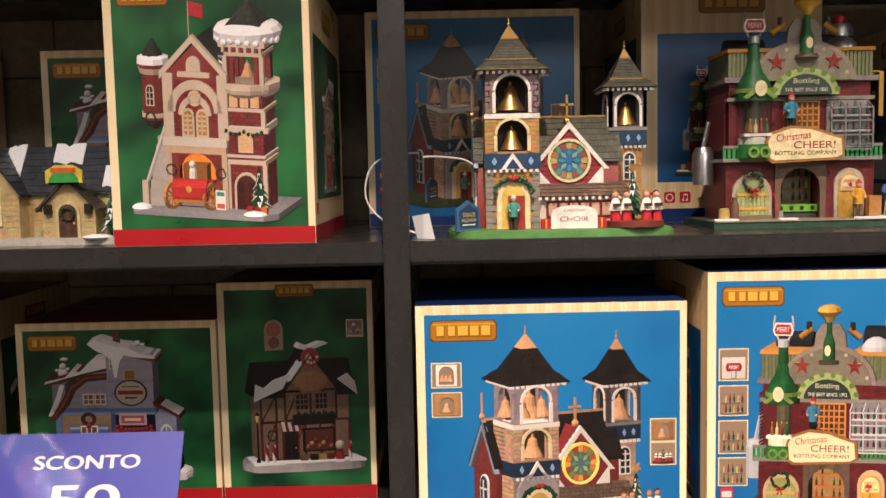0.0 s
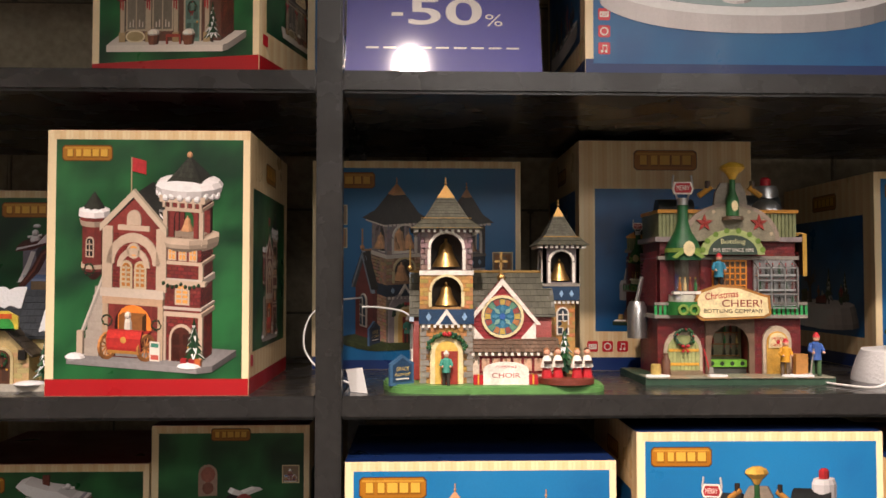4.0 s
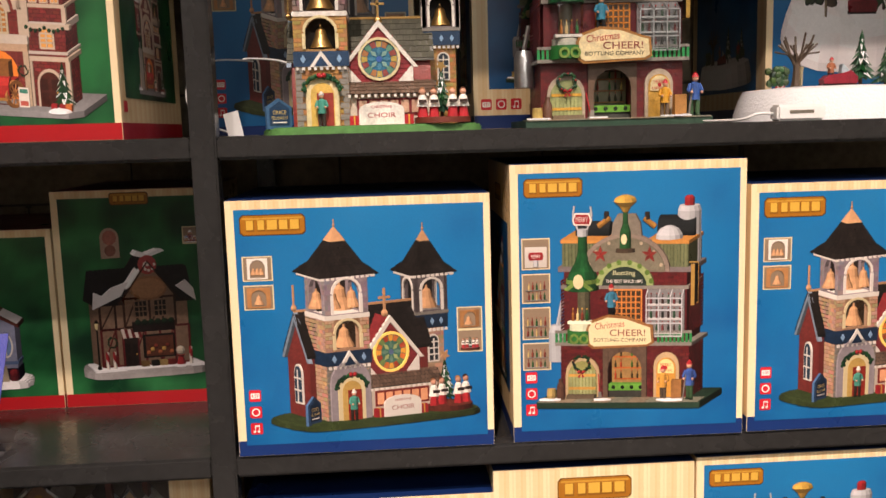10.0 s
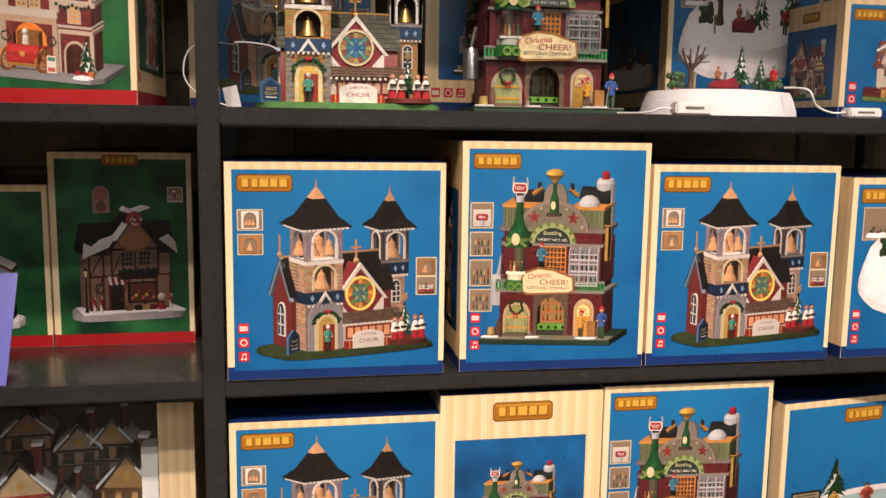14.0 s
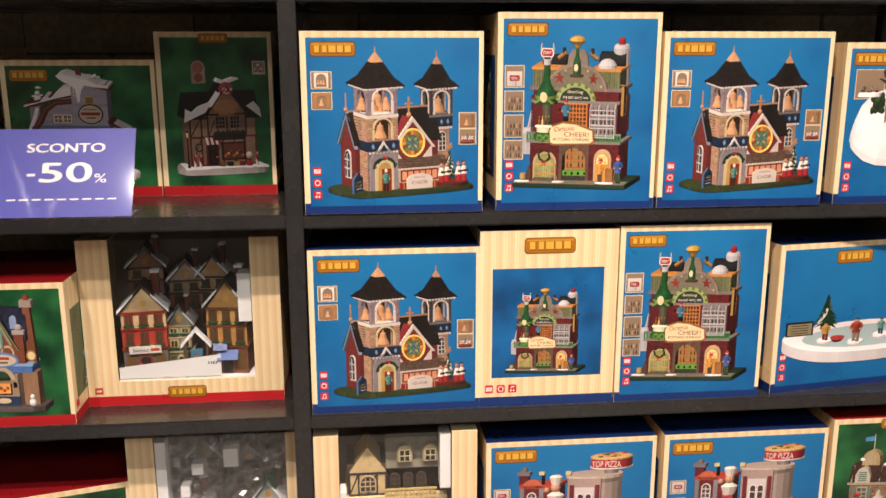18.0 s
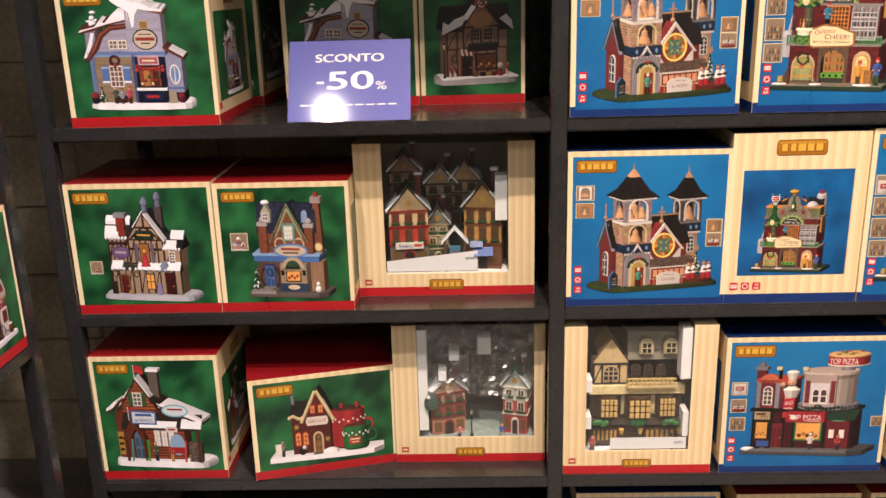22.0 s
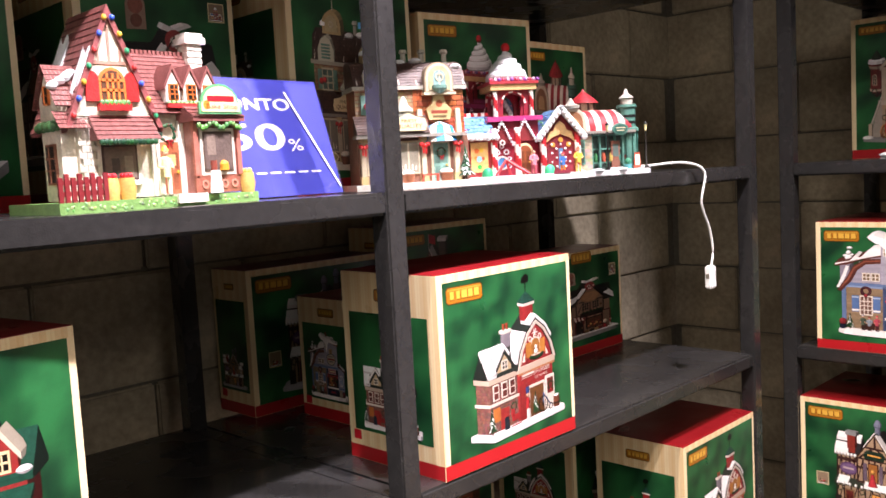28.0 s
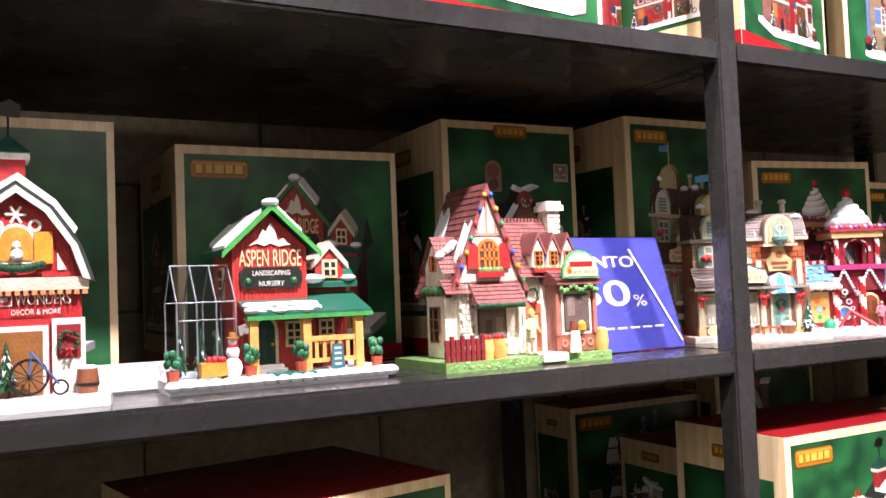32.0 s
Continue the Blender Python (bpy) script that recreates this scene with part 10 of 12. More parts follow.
def build_lodge():
    k = Kit(35)
    log, roof = hexa("94502e"), hexa("3a302a")
    ground(k, 26, 15, 1.2, SNOW, 0.03, snow=True)
    k.to("cabin").box(-8, 6, -3, 5, 1.2, 10, log)
    for i in range(14):
        k.rod((-8.2, -3.0, 1.6 + i * 0.62), (6.2, -3.0, 1.6 + i * 0.62), 0.31, tuple(v * k.rnd.uniform(0.8, 1.15) for v in log), 6)
    k.at(-3)
    k.to("loft").prism([(-6.4, 10), (2.4, 10), (2.4, 13), (-2, 18.4), (-6.4, 13)], -2.6, 5, hexa("9a5630"))
    for i in range(11):
        z = 10.2 + i * 0.7
        w = 4.2 if z < 13 else max(0.3, 4.2 * (18.4 - z) / 5.4)
        k.rod((-2 - w, -2.6, z), (-2 + w, -2.6, z), 0.33, tuple(v * k.rnd.uniform(0.85, 1.15) for v in hexa("a05a32")), 6)
    gable_roof(k, -6.4, 2.4, -2.6, 5, 13, 18.4, roof, "y", 1.2, 7, 8, ((0, 0.0, 0.4, 0.1, 0.6), (1, 0.0, 0.5, 0.4, 1.0), (1, 0.1, 0.6, 0.0, 0.25)), 0.5, hexa("5a3624"))
    k.at()
    k.to("side_roof").prism([(-1.4, 14.2), (4, 11.9), (11.6, 9.4), (11.6, 9.9), (4, 12.6), (-1.4, 15.0)], -5.4, 5, roof).prism([(-13.2, 11.2), (-9, 14.0), (-8.4, 14.0), (-8.4, 14.6), (-9.2, 14.6), (-13.4, 11.8)], -4.4, 5, hexa("6a3624"))
    k.to("side_snow", "snow").prism([(0.4, 14.0), (1.4, 13.4), (4, 12.5), (8, 11.1), (11.8, 9.9), (11.8, 10.5), (7, 12.2), (3.4, 13.4)], -5.8, 4.6, SNOW).prism([(-13.4, 11.8), (-11.6, 12.6), (-10.2, 13.9), (-10.8, 14.1), (-13.4, 12.4)], -4.6, 4, SNOW)
    k.to("side_wall").prism([(-11.8, 1.2), (-8, 1.2), (-8, 13.6), (-11.8, 11.6)], -2.4, 4.6, hexa("7a4226")).prism([(-1, 9.8), (8, 9.8), (3.4, 12.0), (-1, 14.0)], -2.6, 4.6, hexa("6a3a24"))
    k.to("porch_roof").prism_x([(-7.0, 8.4), (-7.0, 8.9), (-2.8, 11.4), (-2.8, 10.6)], -9.4, 11.4, roof)
    k.to("roof_snow", "snow").prism_x([(-7.2, 8.8), (-7.1, 9.2), (-5.4, 10.1), (-5.4, 9.7)], -4.6, 5.2, SNOW).prism_x([(-7.3, 8.8), (-7.1, 9.3), (-4.8, 10.6), (-4.8, 10.1)], 6.4, 11.8, SNOW)
    k.to("entry").prism([(-9.4, 6.0), (-7.4, 6.0), (-5.8, 8.6), (-4.2, 6.0), (-3.2, 6.0), (-5.8, 10.2), (-7.0, 10.2)], -7.4, -4, hexa("7a4226"))
    for x in (-8.6, -3.8, 10.6):
        k.fresh("porch_post").rod((x, -6.6, 1.2), (x, -6.6, 8.6), 0.4, hexa("6a3a24"), 7)
    k.to("stone_wall").box(7.8, 11.2, -6.4, -4, 1.2, 5.6, hexa("6a5a50"))
    for i in range(36):
        k.ball(8.0 + k.rnd.uniform(0, 3.0), -6.4, 1.6 + k.rnd.uniform(0, 3.8), 0.45, tuple(v * k.rnd.uniform(0.7, 1.3) for v in hexa("7a6a5e")), 6)
    k.at(-3)
    window(k, -2.2, 13.2, 1.8, 2.4, -2.9, WHITE, hexa("5a6a60"), (2, 3))
    for s in (-1, 1):
        k.fresh("shutter").box(-2.2 + s * 1.8 - 0.5, -2.2 + s * 1.8 + 0.5, -3.2, -2.7, 13.0, 15.8, hexa("3a6a44"))
    k.to("school_sign").prism([(-3.4, 9.6), (3.2, 9.6), (3.4, 12.4), (-3.4, 12.6)], -7.6, -7.2, hexa("3a6aa8")).prism([(-3.0, 9.9), (2.8, 9.9), (3.0, 12.1), (-3.0, 12.3)], -7.7, -7.5, hexa("c9d2d8"))
    k.text("SKI SCHOOL", 0, 10.4, 5.0, 0.7, -7.75, hexa("2a4a8a")).rect(-2.2, 2.2, 11.4, 12.0, -7.75, hexa("3a6aa8"))
    k.at(-1.2)
    k.to("oval_sign").disc(6.4, 12.6, 3.6, -6.4, hexa("7ab0c8"), 18, 1.4).disc(6.4, 12.6, 3.2, -6.45, hexa("c9dde0"), 18, 1.1).rect(4.4, 8.4, 12.7, 13.1, -6.5, RED)
    k.at()
    k.to("hanging_board").prism([(2.6, 8.0), (5.4, 8.0), (5.6, 8.7), (5.2, 9.2), (2.8, 9.2), (2.4, 8.7)], -7.4, -7.2, hexa("d8d4cc")).rect(3.0, 5.0, 8.4, 8.8, -7.45, RED)
    for x in (-1.0, 0.9, 2.8):
        window(k, x, 4.4, 1.3, 3.2, -3.4, hexa("b9c2c4"), WHITE, (2, 3), False, 0.15)
    door(k, -5.8, 1.2, 2.6, 6.0, -3.3, hexa("5a7a94"), hexa("6a3a22"))
    for i, (x, c) in enumerate(((-7.4, "3aa0a0"), (-3.8, "4a9a3a"), (-3.0, "5aa83a"), (6.8, "c83a34"))):
        k.fresh("ski").rod((x, -6.8, 1.2), (x + 0.3, -6.2, 6.0), 0.3, hexa(c), 6)
    figure(k, -1.0, -6.4, 1.2, 4.4, hexa("5a6a4a"), hexa("3a3a44"), hexa("b8a05a"))
    figure(k, 3.2, -6.4, 1.2, 4.4, hexa("b83a34"), hexa("c9a04a"), hexa("d8b83a"))
    k.to("notice_board").box(-11.2, -9.6, -5.0, -4.7, 2.4, 7.4, hexa("b8923a"))
    for i in range(3):
        k.rect(-11.0, -9.8, 3.2 + i * 1.3, 3.8 + i * 1.3, -5.02, DARKWOOD)
    k.fresh("round_board").disc(5.0, 5.2, 2.0, -6.9, hexa("8ab0d0"), 16, 2.4).rect(3.2, 6.8, 3.2, 4.6, -6.92, RED)
    k.at(-3)
    k.to("chimney").box(0.6, 3.0, 0, 2.4, 14, 20.0, hexa("6f645c"))
    k.fresh("flag").rod((-2.2, -3, 18), (-2.2, -3, 21.8), 0.12, WHITE).prism([(-2.1, 20.2), (0.2, 19.8), (0.2, 21.4), (-2.1, 21.8)], -3.05, -2.95, hexa("c82a30"))
    k.to("chimney_snow", "snow").box(0.2, 3.4, -0.4, 2.8, 20.0, 20.6, SNOW)
    k.at()
    k.fresh("flag").rod((-7.6, -5, 10), (-7.6, -5, 13.0), 0.1, WHITE).prism([(-7.5, 11.8), (-5.6, 11.5), (-5.6, 12.7), (-7.5, 13.0)], -5.05, -4.95, hexa("c82a30"))
    return k


def build_cocoa():
    k = Kit(36)
    choc, roof = hexa("6a2a26"), hexa("2a2624")
    k.to("base", "snow").slab([(-15, -6.5), (6, -8.2), (14, -7.2), (16, -2), (15, 6), (-15, 6)], 0, 1.2, SNOW)
    k.to("house").box(-9, 1.5, -2.6, 4.5, 1.2, 10.6, choc)
    pitched(k, -5.0, 1.5, -3.2, 4.5, 10.4, 11, 17.6, choc)
    gable_roof(k, -5.0, 1.5, -3.2, 4.5, 11, 17.4, roof, "y", 0.8, 6, 8, ((1, 0.0, 0.3, 0.1, 0.6),), 0.4)
    k.to("icing")
    for i in range(16):
        u = i / 15
        k.ball(-6.0 + 4.2 * u, -4.2, 9.8 + 8.0 * u, 0.5, hexa("e0cf9a"), 7).ball(2.6 - 4.4 * u, -4.2, 9.8 + 8.0 * u, 0.5, hexa("e0cf9a"), 7)
    for i in range(8):
        k.ball(-9.4 + i * 0.6, -3.4, 10.9 + 0.4 * math.sin(i), 0.5, hexa("e0cf9a"), 7)
    k.to("roof").prism_x([(-3.2, 10.6), (4.8, 10.6), (1, 14.6)], -9.4, -4.4, roof)
    k.to("shop_sign").prism([(-4.6, 8.6), (0.8, 8.6), (1.2, 9.6), (0.8, 10.8), (-4.6, 10.8), (-5.0, 9.6)], -4.0, -3.6, hexa("e0dccf")).text("CHOCOLATE", -1.9, 9.7, 4.8, 0.9, -4.05, RED)
    window(k, -3.0, 11.8, 1.0, 1.8, -3.3, hexa("b8302e"), LIT, (2, 2))
    window(k, -0.8, 11.8, 1.0, 1.8, -3.3, hexa("b8302e"), LIT, (2, 2))
    for x in (-7.4, -5.4):
        window(k, x, 3.6, 1.2, 3.2, -2.7, hexa("b8302e"), LIT, (2, 3), True, 0.3)
    door(k, -1.9, 1.4, 2.0, 5.0, -3.3, hexa("a87a44"), hexa("d8c8a0"), True)
    wreath(k, -1.9, 5.4, 0.6, -3.9, False)
    for x, z in ((-7.6, 8.4), (0.6, 4.6)):
        for i in range(6):
            a = math.pi * i / 3
            k.to("icing_flake").rod((x, -3.4, z), (x + 0.8 * math.cos(a), -3.4, z + 0.8 * math.sin(a)), 0.12, hexa("c9a04a"), 5)
    for x, y, r, h, c in ((6.0, 1.4, 4.6, 10.0, hexa("b8282a")), (8.6, -3.6, 3.6, 6.2, hexa("2e7a40"))):
        k.fresh("cocoa_mug").turned(x, y, [(1.3, r * 0.85), (1.8, r), (1.3 + h, r), (1.3 + h, r * 0.9), (1.0 + h, r * 0.88)], c, 20)
        k.turned(x, y, [(1.0 + h, r * 0.87), (1.5 + h, r * 0.8), (1.7 + h, r * 0.3)], hexa("5a3424"), 16)
        k.ring(x + r + 0.7, 1.3 + h * 0.55, 1.3, 1.8, y - 0.35, y + 0.35, c, 12)
        for i in range(12):
            a = math.pi + math.pi * i / 11
            k.ball(x + r * 1.01 * math.cos(a), y + r * 1.01 * math.sin(a), h * 0.85 + 0.6 * (i % 2), 0.3, WHITE, 5)
    k.fresh("mug_label").box(7.2, 10.4, -7.4, -7.1, 3.0, 4.9, hexa("b02a2c")).rect(7.5, 10.1, 4.1, 4.5, -7.45, IVORY).rect(7.8, 9.8, 3.4, 3.7, -7.45, IVORY)
    for x in (4.4, 8.6):
        k.fresh("cocoa_stirrer").turned(x, 1.0, [(9, 0.5), (12.9, 0.6)], hexa("b03a34"), 8)
    k.to("path").box(-3.2, -0.6, -6.6, -3.4, 0.6, 1.35, hexa("6a625c"))
    k.fresh("dog").ball(-6.2, -5.0, 2.2, 1.0, BLACK, 8).ball(-5.6, -5.4, 3.2, 0.6, WHITE, 7)
    figure(k, -11.6, -4.2, 1.2, 4.4, hexa("8a8480"), hexa("4a4038"), None)
    k.to("notice_board").box(-13.4, -11.8, -5.8, -5.6, 2.0, 4.8, WHITE)
    snow_lump(k, 1.6, -4.4, 1.2, 2.4, 0.5)
    k.to("candle").turned(-8.6, 0, [(14, 0.5), (16.2, 0.5)], hexa("8a8a9a"), 7)
    return k


def build_pizza():
    k = Kit(37)
    red, grey, dark = hexa("8a2e38"), hexa("9c98a0"), hexa("1a2420")
    k.to("base").slab([(-13, -8), (12, -8), (15, -5), (15, 6), (-13, 6)], 0, 1.2, hexa("5a5a5c"))
    k.box(-12.6, 12, -8.1, -4.4, 0.8, 1.4, hexa("7a7a7c"))
    k.to("lower_floor").box(-11.5, 11.5, -4, 5, 1.2, 10.4, hexa("5a1f2a"))
    for x in (-11.2, -7.2, -4.6, -1.8, 5.2, 11.0):
        k.box(x - 0.35, x + 0.35, -4.4, -3.8, 1.2, 10.4, dark)
    for x, w in ((-9.2, 2.6), (1.7, 5.6)):
        k.fresh("shop_window").box(x - w / 2 - 0.4, x + w / 2 + 0.4, -4.6, -3.9, 3.4, 8.4, hexa("3f8a5a") if w > 3 else hexa("3a2a22")).box(x - w / 2, x + w / 2, -4.7, -4.4, 3.8, 8.0, LIT)
        for i in range(5):
            k.ball(x - w * 0.35 + i * w * 0.17, -4.8, 4.8 + 0.5 * (i % 2), w * 0.09, hexa(("8a3a2a", "c98a5a", "6a4a34")[i % 3]), 6)
    door(k, -5.6, 1.2, 2.4, 6.6, -4.0, hexa("8a2a34"), dark)
    k.to("corner_front").box(6.0, 11.2, -4.5, -3.9, 1.2, 8.6, hexa("7a2434"))
    for x in (7.2, 9.6):
        k.fresh("notice").box(x - 0.6, x + 0.6, -4.7, -4.4, 4.2, 6.4, WHITE)
    k.to("green_oval").prism([(8.6 + 2.2 * math.cos(a), 9.4 + 0.8 * math.sin(a)) for a in [2 * math.pi * i / 16 for i in range(16)]], -4.9, -4.5, hexa("5ab07a"))
    k.to("name_board").box(-3.0, 6.0, -7.6, -4.2, 8.6, 11.2, hexa("ac2233")).text("T P", -1.0, 9.9, 2.9, 1.25, -7.65, WHITE).disc(-1.15, 9.9, 0.66, -7.66, WHITE, 12).text("PIZZA", 3.2, 9.95, 4.2, 1.2, -7.65, WHITE).rect(1.3, 5.1, 8.95, 9.1, -7.65, WHITE)
    k.to("pie_board").box(-11.0, -7.4, -4.9, -4.3, 8.8, 10.8, hexa("b8a884")).rect(-10.6, -8.4, 9.9, 10.5, -4.95, hexa("7a3a2a")).text("PIE", -8.6, 9.4, 1.6, 0.6, -4.95, hexa("7a2a2a"))
    k.to("cornice").box(-12, 12, -5.2, 5.3, 10.9, 11.6, dark).prism([(5.4, 9.0), (12.4, 9.0), (13.6, 12.0), (5.4, 11.0)], -5.4, -4.6, hexa("2a4a3a"))
    k.to("left_upper").box(-11, -3.2, -3.4, 5, 11.6, 18.6, hexa("7a2a34"))
    k.bricks(-11, -3.2, 11.6, 18.2, -3.4, 1.2, 0.6, hexa("84303a"))
    for x in (-10.8, -6.4, -3.4):
        k.fresh("pilaster").box(x - 0.5, x + 0.5, -3.8, -3.2, 11.6, 18.6, hexa("8a8f98"))
    window(k, -8.6, 12.6, 1.7, 4.4, -3.5, WHITE, hexa("5a5450"), (2, 4), True)
    k.to("left_crest").box(-11.4, -2.8, -3.9, 5, 18.2, 18.9, hexa("c8503a")).prism(k.arch(-8.4, 18.6, 4.6, 1.8), -3.9, -3.2, hexa("c86a4a"))
    k.to("round_corner").turned(4.6, 0.5, [(11.6, 6.0), (19.4, 6.0), (20.4, 6.4), (21.0, 6.2)], hexa("c2b4a8"), 20)
    k.turned(4.6, 0.5, [(11.6, 6.9), (12.6, 6.9), (12.9, 6.2)], hexa("8a8890"), 20)
    k.to("panel_front").box(0.2, 7.6, -6.2, -5.2, 12.6, 20.6, hexa("b8a49c"))
    for x in (0.6, 6.4):
        k.box(x, x + 1.0, -6.4, -6.0, 13.6, 19.2, hexa("84303a"))
    k.box(1.8, 6.2, -6.5, -6.0, 13.2, 18.6, hexa("d3ced0"))
    window(k, 3.2, 13.8, 1.2, 3.2, -6.5, WHITE, hexa("5a4a54"), (1, 2), True)
    window(k, 5.0, 13.8, 1.2, 3.2, -6.5, WHITE, hexa("5a4a54"), (1, 2), True)
    k.to("garland")
    for i in range(24):
        a = math.pi + math.pi * i / 23
        k.ball(4.6 + 6.3 * math.cos(a), 0.5 + 6.9 * math.sin(a), 12.4 - 0.4 * abs(math.sin(i * 0.6)), 0.45, tuple(v * 0.6 for v in PINE), 5)
    wreath(k, 4.1, 12.2, 0.9, -7.0)
    k.to("pizza_drum").turned(8.0, 1.5, [(21.0, 1.6), (22.6, 1.6)], hexa("8f8a90"), 14).turned(8.0, 1.5, [(22.6, 4.6), (24.8, 4.6)], hexa("c22c38"), 24).turned(8.0, 1.5, [(22.4, 4.7), (22.7, 4.7)], WHITE, 24).turned(8.0, 1.5, [(24.7, 4.7), (25.0, 4.7), (25.2, 4.2)], hexa("d8b878"), 24)
    k.text("TOP PIZZA", 8.0, 23.7, 6.6, 1.4, -3.2, WHITE)
    for i in range(12):
        a, r = i * 2.4, 1.0 + (i % 4) * 0.9
        k.fresh("topping").turned(8.0 + r * math.cos(a), 1.5 + r * math.sin(a), [(25.2, 0.6), (25.4, 0.6)], hexa(("b83a2a", "5a7a3a", "d8a03a")[i % 3]), 8)
    k.fresh("chef_bust").turned(-3.0, -4.4, [(14.6, 1.3), (16.6, 2.0), (17.4, 0.8)], WHITE, 10).ball(-3.0, -4.6, 18.4, 1.1, hexa("d8a88a"), 9).turned(-3.0, -4.4, [(19.2, 1.0), (20.0, 1.2), (21.0, 1.5), (21.4, 0.9)], WHITE, 10).ball(-5.0, -4.6, 17.8, 0.7, hexa("d8a88a"), 7)
    k.to("hot_sign").prism([(-4.6, 9.4), (-2.2, 9.4), (-1.8, 16.0), (-4.4, 16.0)], -5.0, -4.6, hexa("c02c38"))
    for i, w in enumerate(("HOT", "AND", "FRESH")):
        k.text(w, -3.3, 14.8 - i * 1.6, 1.9, 0.9, -5.05, WHITE, 0.18)
    k.to("chimney").box(-12.6, -10.6, 1, 3, 1.2, 20.6, hexa("7a2a34")).box(-13.0, -10.2, 0.6, 3.4, 20.6, 21.4, hexa("8a8f98")).turned(-11.6, 2, [(21.4, 0.7), (22.4, 0.6)], GREY, 8)
    for x in (-6.4, -0.4):
        k.fresh("roof_lamp").rod((x, -2, 18.8), (x, -2, 21.4), 0.4, BLACK).box(x - 0.9, x + 0.3, -2.6, -1.8, 21.2, 22.0, hexa("d8d0a0"))
    k.fresh("scooter").box(-9.6, -6.8, -6.8, -6.0, 2.0, 3.4, hexa("3a6ab0"))
    for x in (-9.4, -7.0):
        k.ring(x, 2.0, 0.4, 0.75, -6.6, -6.3, BLACK, 10)
    figure(k, 3.0, -6.6, 1.3, 4.4, hexa("d8d0c8"), hexa("4a4a4a"), WHITE)
    figure(k, 9.4, -6.4, 1.3, 4.2, hexa("b83a3a"), hexa("3a3a4a"), None)
    snow_lump(k, -11.6, -6.8, 1.2, 1.6, 0.4)
    return k


H = {"church": build_church(slate=hexa("57574b")), "bottling": build_bottling(), "firehouse": build_firehouse(), "chapel": build_chapel(), "snow_park": build_snow_park(), "rink": build_rink(),
     "nursery": build_nursery(), "bakery": build_bakery(), "arcade": build_arcade(), "candy": build_candy(), "station": build_station(), "barn": build_barn(),
     "grey_house": build_grey_house(), "pub": build_pub(), "blue_shop": build_blue_shop(), "sweet_shop": build_sweet_shop(), "lodge": build_lodge(),
     "cocoa": build_cocoa(), "pizza": build_pizza()}


# ---- cartons, shelf by shelf ----
def detail(make, seed=40):
    """A small model for the inset photographs."""
    k = Kit(seed)
    make(k)
    return k


def belfry_detail(k):
    arcade_wall(k.to("wall"), -3.4, 3.4, 0, 7, -1, -0.4, 5, 6.2, 0.4, WHITE)
    for x in (-1.3, 0, 1.3):
        bell(k, x, 0.6, 1.4, 1.2)


def niche_detail(k):
    arcade_wall(k.to("wall"), -3.4, 3.4, 0, 6, -1, -0.4, 4.4, 5, 0.4, hexa("c08a4e"))
    bell(k, 0, 0.4, 0.9, 1.5)


def singers_detail(k):
    carol_group(k, 0, 0, 0)
    fir(k, 0, 1, 0, 5, 1.5)


def bottles_detail(k):
    k.to("shelf").box(-3, 3, 0, 2, 0, 0.3, GREY).box(-3, 3, 0, 2, 3, 3.2, GREY)
    for i in range(10):
        bottle(k, -2.4 + (i % 5) * 1.2, 0.5, 0.3 + 2.9 * (i // 5), 1.0, hexa(("8a3a2a", "2f6a3a", "c8b070")[i % 3]), RED)


def muzzle_detail(k):
    k.to("sign").prism([(-2, 2), (2, 2), (2.4, 3.2), (2, 4.4), (-2, 4.4), (-2.4, 3.2)], -0.2, 0.2, RED).text("MERRY", 0, 3.2, 3, 1.1, -0.3, WHITE)
    k.to("neck", "silver").turned(0, 0, [(0, 0.8), (2, 0.8)], GREY, 10)
    k.to("card").rect(-3.4, 3.4, -0.4, 6, 1.5, WHITE)


DETAIL = {"belfry_detail": detail(belfry_detail), "niche_detail": detail(niche_detail), "singers_detail": detail(singers_detail), "bottles_detail": detail(bottles_detail), "muzzle_detail": detail(muzzle_detail)}
PRINTED_CHURCH = build_church(hexa("c7a183"), hexa("2b2523"), hexa("a3949a"), hexa("b08a68"), True)
T_CHURCH = ((0.083, 0.75, 3.5, 2.9, DETAIL["belfry_detail"], 0), (0.083, 0.627, 3.5, 2.9, DETAIL["niche_detail"], 0), (0.934, 0.503, 3.0, 2.7, DETAIL["niche_detail"], 20), (0.934, 0.404, 3.0, 2.7, DETAIL["singers_detail"], 0))
T_BOTTLE = ((0.075, 0.69, 3.4, 3.8, DETAIL["muzzle_detail"], 0), (0.075, 0.555, 3.4, 3.6, DETAIL["bottles_detail"], 20), (0.075, 0.417, 3.4, 4.0, DETAIL["bottles_detail"], 0), (0.075, 0.285, 3.4, 3.4, DETAIL["bottles_detail"], -10))
T_PIZZA = ((0.07, 0.63, 3.2, 2.8, DETAIL["muzzle_detail"], 0), (0.07, 0.49, 3.2, 3.0, DETAIL["singers_detail"], 0), (0.07, 0.34, 3.2, 3.0, DETAIL["bottles_detail"], 0), (0.965, 0.35, 2.4, 2.2, DETAIL["bottles_detail"], 0))
K_CHURCH = dict(w=33.4, d=27, h=33.4, style="blue", source=PRINTED_CHURCH, yaw=24, area=(0.104, 0.97, 0.027, 0.95), thumbs=T_CHURCH, seed=1)
K_BOTTLE = dict(w=30.8, d=27.6, h=36.8, style="blue", source=H["bottling"], yaw=-14, area=(0.07, 0.93, 0.05, 0.91), thumbs=T_BOTTLE, seed=2)
K_BOTTLE_SIDE = dict(w=27.6, d=30.8, h=36.4, style="blue", source=H["bottling"], yaw=-14, front="stripes", seed=2)
